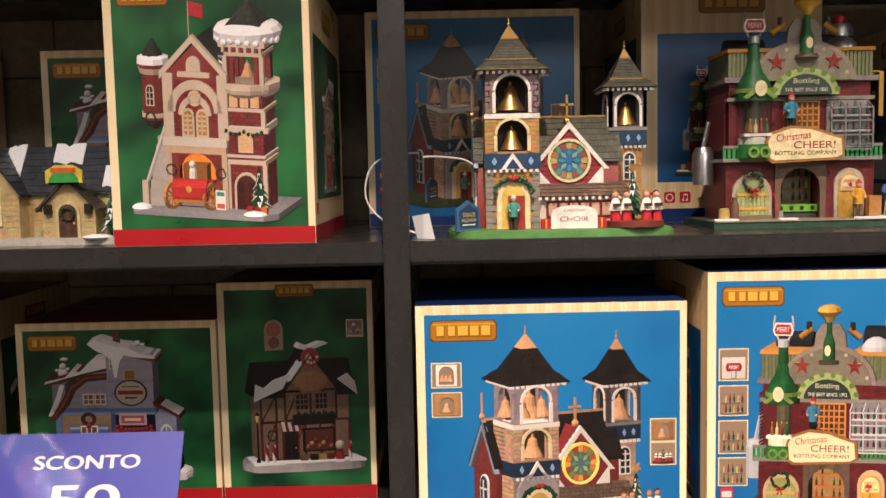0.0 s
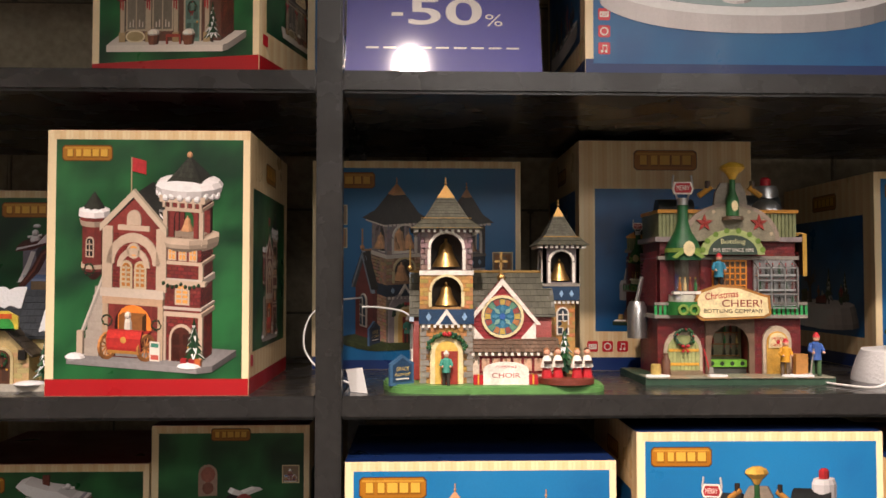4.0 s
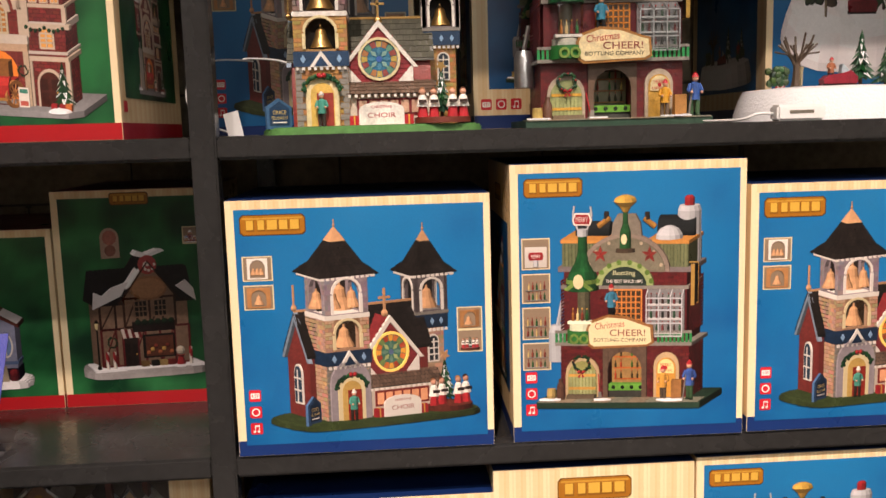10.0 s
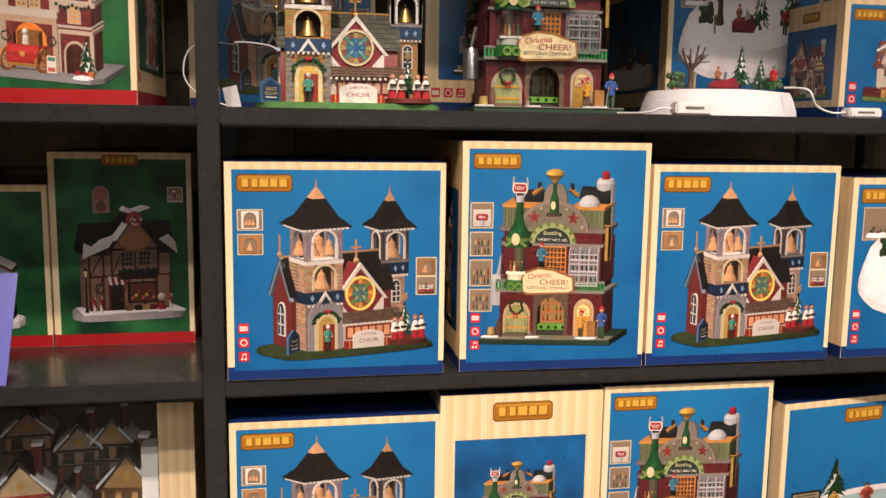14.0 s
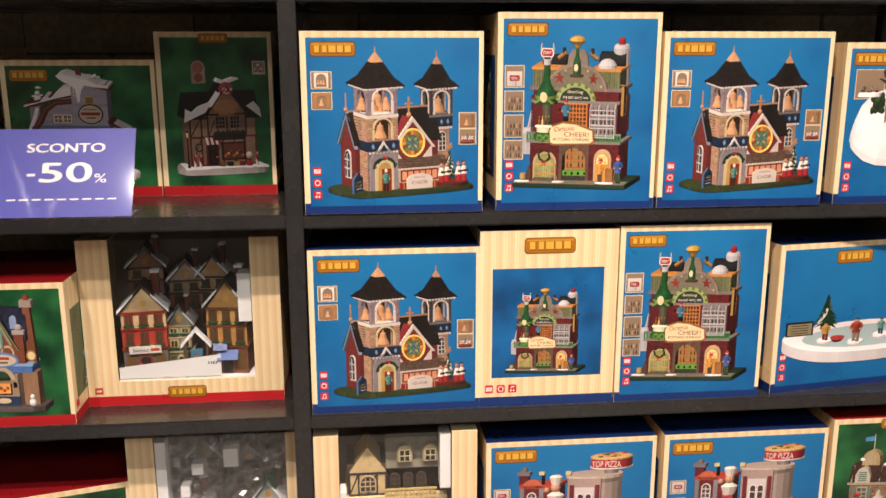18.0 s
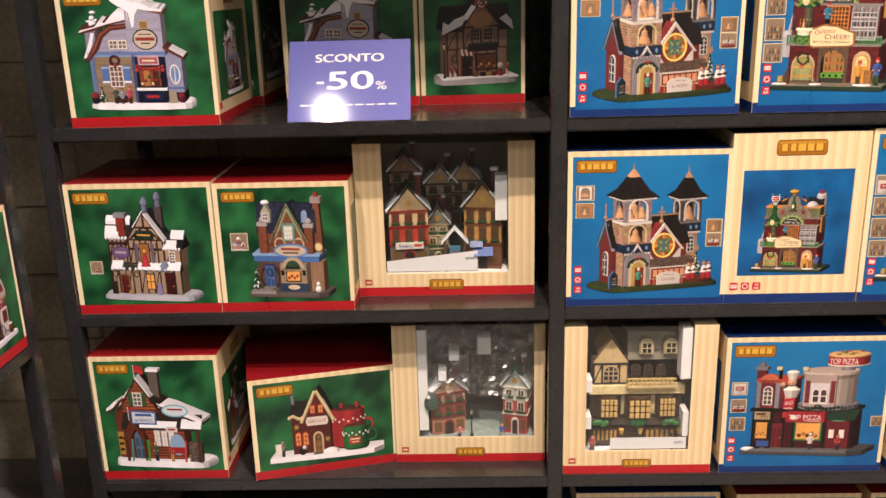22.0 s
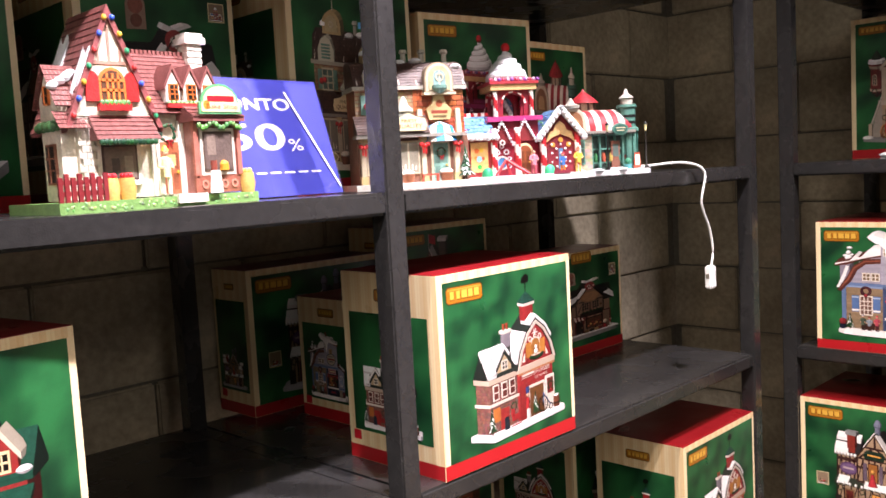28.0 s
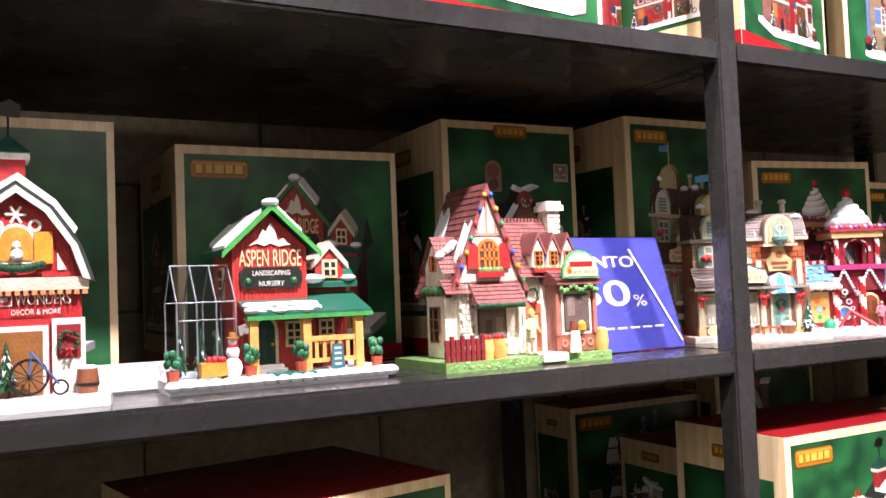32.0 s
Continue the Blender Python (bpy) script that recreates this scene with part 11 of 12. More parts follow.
K_FIRE = dict(w=24.8, d=31.5, h=32.8, style="green", source=H["firehouse"], yaw=-18, pitch=11, area=(0.06, 0.97, 0.02, 0.95), seed=3)
K_GREY = dict(w=30.4, d=29, h=28.2, style="green", source=H["grey_house"], yaw=-7, area=(0.10, 0.88, 0.05, 0.985), seed=4)
K_SWEET = dict(crown=True, w=23.5, d=27, h=33.8, style="green", source=H["sweet_shop"], yaw=14, area=(0.09, 0.97, 0.07, 0.85), thumbs=((0.91, 0.80, 2.3, 2.4, H["candy"], 0),), seed=5)
K_PUB = dict(w=31.0, d=28, h=28.8, style="green", source=H["pub"], yaw=-16, area=(0.17, 0.90, 0.02, 0.97), thumbs=((0.13, 0.33, 2.4, 2.6, H["cocoa"], 0),), seed=6)
K_BLUE = dict(w=28.5, d=28, h=28.4, style="green", source=H["blue_shop"], yaw=-12, area=(0.19, 0.89, 0.03, 0.96), thumbs=((0.14, 0.54, 3.4, 3.6, H["candy"], 0),), seed=7)
K_LODGE = dict(w=28.8, d=29, h=30.6, style="green", source=H["lodge"], yaw=-14, area=(0.06, 0.96, 0.02, 0.97), seed=8)
K_COCOA = dict(w=32.7, d=26, h=24.8, style="green", source=H["cocoa"], yaw=-8, area=(0.08, 0.93, 0.05, 0.93), seed=9)
K_PIZZA = dict(w=36.0, d=27, h=32.8, style="blue", source=H["pizza"], yaw=-14, area=(0.10, 0.97, 0.06, 0.93), thumbs=T_PIZZA, seed=10)
K_BARN = dict(w=30.0, d=20, h=28.4, style="green", source=H["barn"], yaw=26, area=(0.15, 0.93, 0.03, 0.97), seed=11)
K_NURSERY = dict(w=30.4, d=26, h=28.8, style="green", source=H["nursery"], yaw=-14, area=(0.10, 0.95, 0.03, 0.95), seed=12)
K_RINK = dict(plate=0.19, plate_x=11.5, w=44.0, d=30, h=32.0, style="blue", source=H["rink"], yaw=0, pitch=26, area=(0.02, 0.98, 0.12, 0.66), thumbs=((0.82, 0.72, 8.0, 5.0, H["rink"], 0),), seed=13)
K_PARK = dict(w=32.0, d=33, h=31.4, style="blue", source=H["snow_park"], yaw=0, pitch=24, area=(0.04, 0.99, 0.16, 0.92), thumbs=((0.15, 0.76, 6.0, 5.4, H["snow_park"], 0),), seed=14)
K_TEA = dict(w=25.0, d=20, h=21.0, style="blue", source=H["bakery"], yaw=-14, area=(0.15, 0.95, 0.03, 0.90), seed=18)
K_ARCADE = dict(crown=True, w=28.0, d=30, h=34.5, style="green", source=H["arcade"], yaw=-16, area=(0.05, 0.96, 0.02, 0.92), seed=15)
K_CANDY = dict(w=24.6, d=26, h=28.5, style="green", source=H["candy"], yaw=-12, area=(0.10, 0.95, 0.03, 0.92), seed=16)
K_STATION = dict(w=20.0, d=24, h=25.5, style="green", source=H["station"], yaw=-12, area=(0.05, 0.95, 0.03, 0.92), seed=17)

BLUE_CHURCH = "blue carton with a printed grey-roofed bell church"
BLUE_BOTTLE = "blue carton with a printed brick bottling works"
# right bay of the back unit
carton("church", 0.057, 1.38, TOP_B, 0, BLUE_CHURCH + ", in shade", **K_CHURCH)
carton("church", 0.135, FRONT + 0.002, TOP_C, 0, BLUE_CHURCH, **K_CHURCH)
carton("church", 0.811, FRONT + 0.002, TOP_C, 0, BLUE_CHURCH, **K_CHURCH)
carton("church", 0.134, FRONT + 0.012, TOP_D, 0, BLUE_CHURCH, **K_CHURCH)
carton("bottling", 0.4825, FRONT + 0.002, TOP_C, -1.0, BLUE_BOTTLE, **K_BOTTLE)
carton("bottling", 0.7335, FRONT + 0.012, TOP_D, 0, BLUE_BOTTLE, **K_BOTTLE)
carton("bottling_side", 0.4515, 1.35, TOP_B, 0, "cream striped carton side with a blue picture panel, in shade", **K_BOTTLE_SIDE)
carton("bottling_side", 0.4385, FRONT + 0.012, TOP_D, 0, "cream striped carton side with a blue picture panel", **K_BOTTLE_SIDE)
carton("pizza", 0.4965, FRONT + 0.012, TOP_E, 0, "blue carton with a printed pizza restaurant", **K_PIZZA)
carton("pizza", 0.874, FRONT + 0.012, TOP_E, 0, "blue carton with a printed pizza restaurant", **K_PIZZA)
carton("rink", 1.135, FRONT + 0.05, TOP_D, 8, "wide blue carton with a printed skating pond", **K_RINK)
carton("park", 1.165, FRONT + 0.012, TOP_C, 3, "blue carton with a printed snowy park", **K_PARK)
carton("park", 0.935, 1.325, TOP_B, 0, "blue carton with printed bare trees in snow", **K_PARK)
carton("teashop", 1.15, 1.15, TOP_B, 0, "small blue carton with a printed pink shop", **K_TEA)
carton("arcade", 1.205, FRONT + 0.012, TOP_E, 0, "green carton with a printed brick arcade", **K_ARCADE)
carton("rink", 0.49, FRONT + 0.02, TOP_A, 0, "wide blue carton with a printed skating pond", **K_RINK)
carton("park", 0.06, 1.22, TOP_A, 0, "blue carton with a printed snow scene", **K_PARK)
# left bay of the back unit
carton("fire", -0.276, FRONT + 0.012, TOP_B, 0, "green carton with a printed red fire house", **K_FIRE)
carton("grey", -0.455, 1.36, TOP_B, 0, "dark green carton at the back of the shelf", **K_GREY)
carton("fire", -0.925, 1.32, TOP_B, 0, "green carton with a printed red fire house, in shade", **K_FIRE)
carton("grey", -0.89, FRONT + 0.012, TOP_C, 0, "green carton with a printed grey snowy house", **K_GREY)
carton("grey", -0.495, 1.31, TOP_C, 0, "green carton with a printed grey house, in shade", **K_GREY)
carton("sweet", -0.222, 1.31, TOP_C, 0, "green carton with a printed half-timbered sweet shop, in shade", **K_SWEET)
carton("pub", -0.928, FRONT + 0.012, TOP_D, 0, "green carton with a printed half-timbered inn", **K_PUB)
carton("blue_shop", -0.628, FRONT + 0.012, TOP_D, 0, "green carton with a printed blue-fronted shop", **K_BLUE)
carton("lodge", -0.943, FRONT + 0.012, TOP_E, 0, "green carton with a printed wooden ski lodge", **K_LODGE)
carton("cocoa", -0.574, 1.096, TOP_E, 14.3, "green carton with a printed chocolate house and mugs, turned", **K_COCOA)
carton("top_arcade", -0.256, 1.10, TOP_A, -14, "green carton with a printed lamplit arcade", **dict(K_ARCADE, w=23.4))


# the left unit
carton("barn", LFRONT - 0.004, 0.083, LEFT_C, 90, "green carton with a printed red barn shop", **K_BARN)
carton("barn", LFRONT - 0.004, 0.722, LEFT_D, 90, "green carton with a printed red barn shop", **K_BARN)
carton("nursery", -1.148, -0.674, LEFT_C, 99, "green carton with a printed red garden nursery", **K_NURSERY)
carton("nursery", -1.414, -0.615, LEFT_B, 90, "green carton with a printed red garden nursery, in shade", **K_NURSERY)
carton("sweet", -1.397, -0.279, LEFT_B, 90, "green carton with a printed half-timbered sweet shop, in shade", **K_SWEET)
carton("slim_arcade", -1.325, 0.003, LEFT_B, 90, "green carton with a printed brick arcade, in shade", **dict(K_ARCADE, w=24.6, crown=False, plate=0.26))
carton("candy", -1.30, 0.262, LEFT_B, 81, "green carton with a printed sweet house, in shade", **K_CANDY)
carton("lodge", -0.86, 1.38, TOP_C, 0, "green carton at the back of the shelf, in shade", **K_LODGE)
carton("bare_green", -1.612, 0.125, LEFT_C, 90, "green carton at the back of the shelf, in deep shade", **dict(K_PUB, d=11.4, w=32, h=26.6, seed=21))
carton("small_green", -1.40, 0.17, LEFT_C, 90, "small cream-sided carton behind another, in shade", **dict(K_GREY, d=16, w=27, h=21.5, seed=22))
carton("flat_green", -1.41, 0.695, LEFT_C, 90, "flat green carton with a printed sweet shop, in shade", **dict(K_SWEET, d=12, w=31, h=23, seed=23))
carton("tall_green", -1.575, 0.43, LEFT_C, 90, "tall cream-edged carton at the back, in shade", **dict(K_LODGE, d=14, w=28, h=31.5, seed=24))
carton("deep_arcade", -1.535, 0.348, LEFT_D, 90, "green carton with a printed arcade, in deep shade", **dict(K_ARCADE, d=18, w=32, h=30, seed=25))
carton("deep_barn", -1.358, 0.715, LEFT_D, 90, "green carton behind another, in deep shade", **dict(K_BARN, d=21, seed=26))
carton("barn", -1.27, -0.345, LEFT_D, 90, "green carton with a printed red barn shop", **K_BARN)
carton("bakery", -1.33, -1.02, LEFT_B, 90, "green carton with a printed bake shop, in shade", **dict(K_NURSERY, source=H["barn"], w=34, h=29.5, seed=27))
carton("station", -1.31, 0.497, LEFT_B, 90, "green carton with a printed station, in shade", **K_STATION)
# the top shelf of the left unit
carton("cocoa", -1.16, -0.43, LEFT_A, 98, "green carton with a printed snowy house", **K_COCOA)
carton("lodge", -1.15, -0.72, LEFT_A, 90, "green carton with a printed wooden lodge", **K_LODGE)
carton("deep_barn", -1.28, -0.20, LEFT_A, 90, "green carton with a printed brick shop, in shade", **dict(K_BARN, d=21, seed=26))
carton("barn", -1.155, 0.045, LEFT_A, 108, "green carton with a printed red barn shop, turned", **K_BARN)
carton("grey", -1.19, 0.37, LEFT_A, 90, "green carton with a printed grey snowy house", **K_GREY)
# the lowest shelf
carton("low_church", 0.17, FRONT + 0.05, TOP_F, 0, BLUE_CHURCH, **dict(K_CHURCH, h=28.5))
carton("low_lodge", 0.52, FRONT + 0.05, TOP_F, 0, "green carton with a red lid", **dict(K_LODGE, h=27.8))
carton("low_lodge", 0.83, FRONT + 0.05, TOP_F, 0, "green carton with a red lid", **dict(K_LODGE, h=27.8))


# ---- cartons with a clear window, their little houses inside ----
def window_carton(w, d, h, hole, fill, sheet=None, foam=(), seed=0):
    """A striped carton with a clear film window; hole: left, right, foot of the window; the window runs up over the top."""
    k = Kit(seed + 60)
    k.pieces.clear()
    f, b, (hl, hr, hz) = -d / 2, d / 2, hole
    k.to("carton", "print")
    k.box(-w / 2, w / 2, f, b, 0, 0.3, PAPER)
    k.to("back_panel", "print").box(-w / 2, w / 2, b - 0.3, b, 0.3, h, hexa("a39c90"))
    for x0, x1 in ((-w / 2, -w / 2 + 0.3), (w / 2 - 0.3, w / 2)):
        k.fresh("side_panel", "print").box(x0, x1, f, b - 0.3, 0.3, h, PAPER)
    for x0, x1, z1 in ((-w / 2 + 0.3, hl, h), (hr, w / 2 - 0.3, h), (hl, hr, hz)):
        k.fresh("front_panel", "print").box(x0, x1, f, f + 0.25, 0.3, z1, PAPER)
    for x0, x1 in ((-w / 2 + 0.3, hl), (hr, w / 2 - 0.3)):
        k.fresh("top_flap", "print").box(x0, x1, f + 0.25, b - 0.3, h - 0.2, h, PAPER)
    k.to("front_print", "print")
    y = f - 0.03
    stripes(k, -w / 2 + 0.05, hl, 2.1, h - 0.05, y, 1.7)
    stripes(k, hr, w / 2 - 0.05, 2.1, h - 0.05, y, 1.7)
    stripes(k, hl, hr, 2.1, hz, y, 1.7)
    k.rect(-w / 2 + 0.04, w / 2 - 0.04, 0.05, 2.1, y - 0.02, hexa("b52026"))
    plaque(k, 0, 2.6, w * 0.19, y - 0.05)
    k.rect(-w / 2 + 1.3, -w / 2 + 2.9, 2.6, 4.0, y - 0.03, hexa("b84a40")).rect(-w / 2 + 1.6, -w / 2 + 2.6, 3.1, 3.5, y - 0.04, PAPER)
    for side in (-1, 1):
        k.fresh("side_print", "print").at(side * w / 2, 0, 0, 90 * side)
        stripes(k, -d / 2 + 0.05, d / 2 - 0.05, 2.1, h - 0.05, -0.03, 1.7)
        k.rect(-d / 2 + 0.05, d / 2 - 0.05, 0.05, 2.1, -0.05, hexa("b52026"))
    k.at()
    fill(k, hl, hr, 0.4, f + 2.0, h)
    for x0, x1, z0, z1 in foam:
        k.fresh("foam_block", "foam").box(x0, x1, f + 0.5, f + 4.5, z0, z1, WHITE)
    if sheet:
        x0, x1, z0, z1, rise = sheet
        k.to("paper_slip", "white").prism([(x0, z0), (x1, z0), (x1, z1 + rise), (x0, z1)], f + 0.4, f + 0.45, WHITE)
        k.to("slip_print", "print")
        for i in range(4):
            k.rect(x1 - 2.6 + i * 0.5, x1 - 2.35 + i * 0.5, z1 + rise * 0.8 - 1.6, z1 + rise * 0.8 - 1.0, f + 0.38, hexa("50504c"))
    k.to("window_film", "film").rect(hl, hr, hz, h - 0.05, f + 0.07, WHITE).add([(hl, f + 0.08, h - 0.1), (hr, f + 0.08, h - 0.1), (hr, b - 0.4, h - 0.1), (hl, b - 0.4, h - 0.1)], [(0, 1, 2, 3)], WHITE)
    return k


def town_house(k, x, y, z, w, h, turn, walls, roof, trim, board=None):
    """A narrow painted house of three floors with a snowy gable."""
    k.fresh("town_house")
    k.at(x, y, z, turn)
    floors = [0, h * 0.30, h * 0.52, h * 0.70]
    for i, c in enumerate(walls):
        k.box(-w / 2, w / 2, -2.6, 2.6, floors[i], floors[i + 1], c)
        k.box(-w / 2 - 0.25, w / 2 + 0.25, -2.9, 2.6, floors[i + 1] - 0.25, floors[i + 1] + 0.1, trim)
    k.prism([(-w / 2, floors[3]), (w / 2, floors[3]), (0, h * 0.96)], -2.5, 2.6, walls[-1])
    for s in (-1, 1):
        k.prism([(s * (w / 2 + 0.6), floors[3] - 0.5), (0, h), (0, h + 0.5), (s * (w / 2 + 0.6), floors[3] + 0.1)], -3.0, 2.8, roof)
        k.prism([(s * (w / 2 + 0.7), floors[3] - 0.1), (s * w * 0.2, h * 0.88), (s * w * 0.2, h * 0.88 + 0.5), (s * (w / 2 + 0.7), floors[3] + 0.6)], -3.1, 2.6, SNOW)
    k.box(w * 0.22, w * 0.36, -0.5, 0.9, h * 0.8, h * 1.1, hexa("7a3a30")).box(w * 0.19, w * 0.39, -0.8, 1.2, h * 1.1, h * 1.13, SNOW)
    for i in (1, 2):
        n = 2 if w < 8 else 3
        for j in range(n):
            u = -w / 2 + w * (j + 0.5) / n
            k.box(u - 0.85, u + 0.85, -2.85, -2.55, floors[i] + 0.8, floors[i + 1] - 0.5, trim).box(u - 0.6, u + 0.6, -2.92, -2.6, floors[i] + 1.0, floors[i + 1] - 0.75, hexa("4a3a24"))
            k.box(u - 0.05, u + 0.05, -2.97, -2.9, floors[i] + 1.0, floors[i + 1] - 0.75, trim).box(u - 1.0, u + 1.0, -3.2, -2.6, floors[i] + 0.5, floors[i] + 0.85, PINE)
    k.disc(0, h * 0.79, 0.7, -2.55, hexa("c89a4a"), 10)
    k.prism(k.arch(0, 0.1, w * 0.3, h * 0.24), -2.9, -2.5, trim).prism(k.arch(0, 0.1, w * 0.22, h * 0.21), -3.0, -2.6, hexa("2a1e18"))
    for s in (-1, 1):
        k.box(s * w * 0.33 - w * 0.11, s * w * 0.33 + w * 0.11, -2.8, -2.5, h * 0.06, h * 0.22, hexa("6a4e2a"))
    if board:
        k.box(-w * 0.36, w * 0.36, -3.3, -2.8, h * 0.25, h * 0.33, hexa("e0d6c4")).text(board, -w * 0.10, h * 0.29, w * 0.36, 0.9, -3.35, hexa("2a5aa8")).rect(w * 0.12, w * 0.32, h * 0.275, h * 0.305, -3.35, hexa("b8402e"))
    k.at()


def fill_street(k, x0, x1, z, y, h):
    red, tan, cream = hexa("8a2e2a"), hexa("a87c4c"), hexa("cdb98c")
    town_house(k, x0 + 5.0, y + 2.6, z + 5.4, 8.6, 19, 6, (hexa("6a6058"), hexa("b0402e"), hexa("cdb488")), hexa("3a322e"), hexa("8a2c24"), "Sweet")
    town_house(k, x1 - 5.2, y + 2.8, z + 5.0, 8.2, 20, -8, (hexa("7a4a30"), hexa("bd8c50"), hexa("b8925a")), hexa("463c38"), hexa("6a4428"))
    k.fresh("awning").prism_x([(y - 1.2, z + 10.4), (y - 0.2, z + 11.6), (y - 0.2, z + 10.4)], x1 - 8.4, x1 - 5.6, hexa("35508a"))
    town_house(k, x0 + 11.6, y + 5.6, z + 5.0, 4.6, 14, 0, (hexa("6a7a5a"), hexa("8a8f7a"), hexa("9a9a88")), hexa("54504c"), hexa("cdb98c"))
    town_house(k, x0 + 12.0, y + 12.5, z + 12.0, 6.6, 15, 4, (hexa("8a5444"), hexa("9a5e4c"), hexa("a8927a")), hexa("5a5454"), hexa("4a3a30"))
    town_house(k, x0 + 18.0, y + 12.5, z + 12.0, 6.0, 16, -4, (hexa("7a746a"), hexa("a08a72"), hexa("b89a74")), hexa("545050"), hexa("4a3a30"))
    town_house(k, x0 + 3.8, y + 12.5, z + 15.0, 7.0, 15, 6, (hexa("8a7a70"), hexa("90685a"), hexa("a8826a")), hexa("4f4b4b"), hexa("3a3028"))
    for s in (-1, 1):
        k.fresh("street_gate").rod((x0 + 15.4 + s * 2.2, y - 0.4, z + 5), (x0 + 15.4 + s * 2.2, y - 0.4, z + 12), 0.35, hexa("5a4636")).prism([(x0 + 15.4 + s * 3.0, z + 11.0), (x0 + 15.4, z + 14.4), (x0 + 15.4, z + 15.2), (x0 + 15.4 + s * 3.0, z + 11.8)], y - 0.9, y + 0.6, SNOW)
    k.to("tray", "foam").box(x0, x1, y - 1.6, y + 8, z, z + 5.0, WHITE)
    k.to("back_tray").box(x0, x1, y + 9.5, y + 18, z, z + 12, hexa("6a625a"))
    k.fresh("gateway_door").box(x0 + 14.2, x0 + 16.6, y - 0.2, y + 0.6, z + 5.0, z + 10.4, hexa("4a7890")).box(x0 + 14.9, x0 + 15.9, y - 0.4, y, z + 5.0, z + 9.2, hexa("a8623a"))
    k.fresh("awning").prism_x([(y - 2.0, z + 8.6), (y - 0.4, z + 10.2), (y - 0.4, z + 8.6)], x1 - 7.6, x1 - 3.4, hexa("3a5a9a"))
    for i in range(5):
        k.fresh("gift_pile").box(x0 + 8.6 + i * 1.1, x0 + 9.4 + i * 1.1, y - 1.5, y - 0.8, z + 5.0, z + 5.9 + 0.4 * (i % 2), hexa(("b8302e", "3a7a4a", "c8a040", "d8d0c0", "3a5a9a")[i]))
    for x in (x0 + 9.8, x0 + 17.8):
        fir(k, x, y - 0.6, z + 5.0, 4.0, 1.2)
    figure(k, x0 + 4.4, y - 0.9, z + 5.0, 3.2, hexa("a83a34"), hexa("3a3a3a"), RED)
    figure(k, x0 + 11.6, y - 0.8, z + 5.0, 3.0, hexa("3a6a4a"), hexa("4a3a34"), None)


def fill_wrapped(k, x0, x1, z, y, h):
    town_house(k, x0 + 6.2, y + 3.2, z + 5.6, 8.0, 15, 16, (hexa("a8765a"), hexa("8a4436"), hexa("a89078")), hexa("6a5044"), hexa("7a3a30"))
    town_house(k, x1 - 3.6, y + 2.8, z + 5.6, 5.6, 17, -14, (hexa("a83a3a"), hexa("b84a44"), hexa("b0b4a8")), hexa("2f6a4a"), hexa("e0d8c8"))
    town_house(k, x1 - 9.4, y + 10, z + 12, 6.4, 16, 4, (hexa("a8987e"), hexa("b0a084"), hexa("a8988a")), hexa("6a6464"), hexa("4a4038"))
    town_house(k, x0 + 8.6, y + 10, z + 14, 7.0, 15, -6, (hexa("9a9288"), hexa("8a7a70"), hexa("a0948a")), hexa("5a5856"), hexa("4a4038"))
    k.to("tray").box(x0, x1, y - 1.6, y + 16, z, z + 5.6, hexa("93a29a"))
    lamp_post(k, x0 + 12.2, y - 0.6, z + 5.6, 7)
    figure(k, x0 + 9.4, y - 1.0, z + 5.6, 3.0, hexa("c87a7a"), hexa("4a3a3a"), None)
    figure(k, x1 - 7.4, y - 1.0, z + 5.6, 3.2, hexa("3a5aa8"), hexa("c8c0a8"), hexa("c8a040"))
    k.fresh("glass_dome").turned(x0 + 2.8, y - 0.8, [(z + 13.2, 1.6), (z + 15, 1.7), (z + 17, 0.9)], hexa("4a5a54"), 10)
    k.fresh("glass_dome").disc(x0 + 2.4, z + 16.6, 0.5, y - 2.6, WHITE, 8)
    k.to("plastic_wrap", "wrap")
    n, m = 26, 22
    for layer in range(2):
        verts = [(x0 + (x1 - x0) * i / n, y + 0.8 + 3.0 * layer + 2.6 * noise.noise((i * 0.33, j * 0.33, 1.7 + layer)) + 1.2 * noise.noise((i * 0.9, j * 0.9, 4.4 + layer)), z + 15 + (h - z - 16.5) * j / m) for j in range(m + 1) for i in range(n + 1)]
        k.add(verts, [(j * (n + 1) + i, j * (n + 1) + i + 1, (j + 1) * (n + 1) + i + 1, (j + 1) * (n + 1) + i) for j in range(m) for i in range(n)], WHITE)


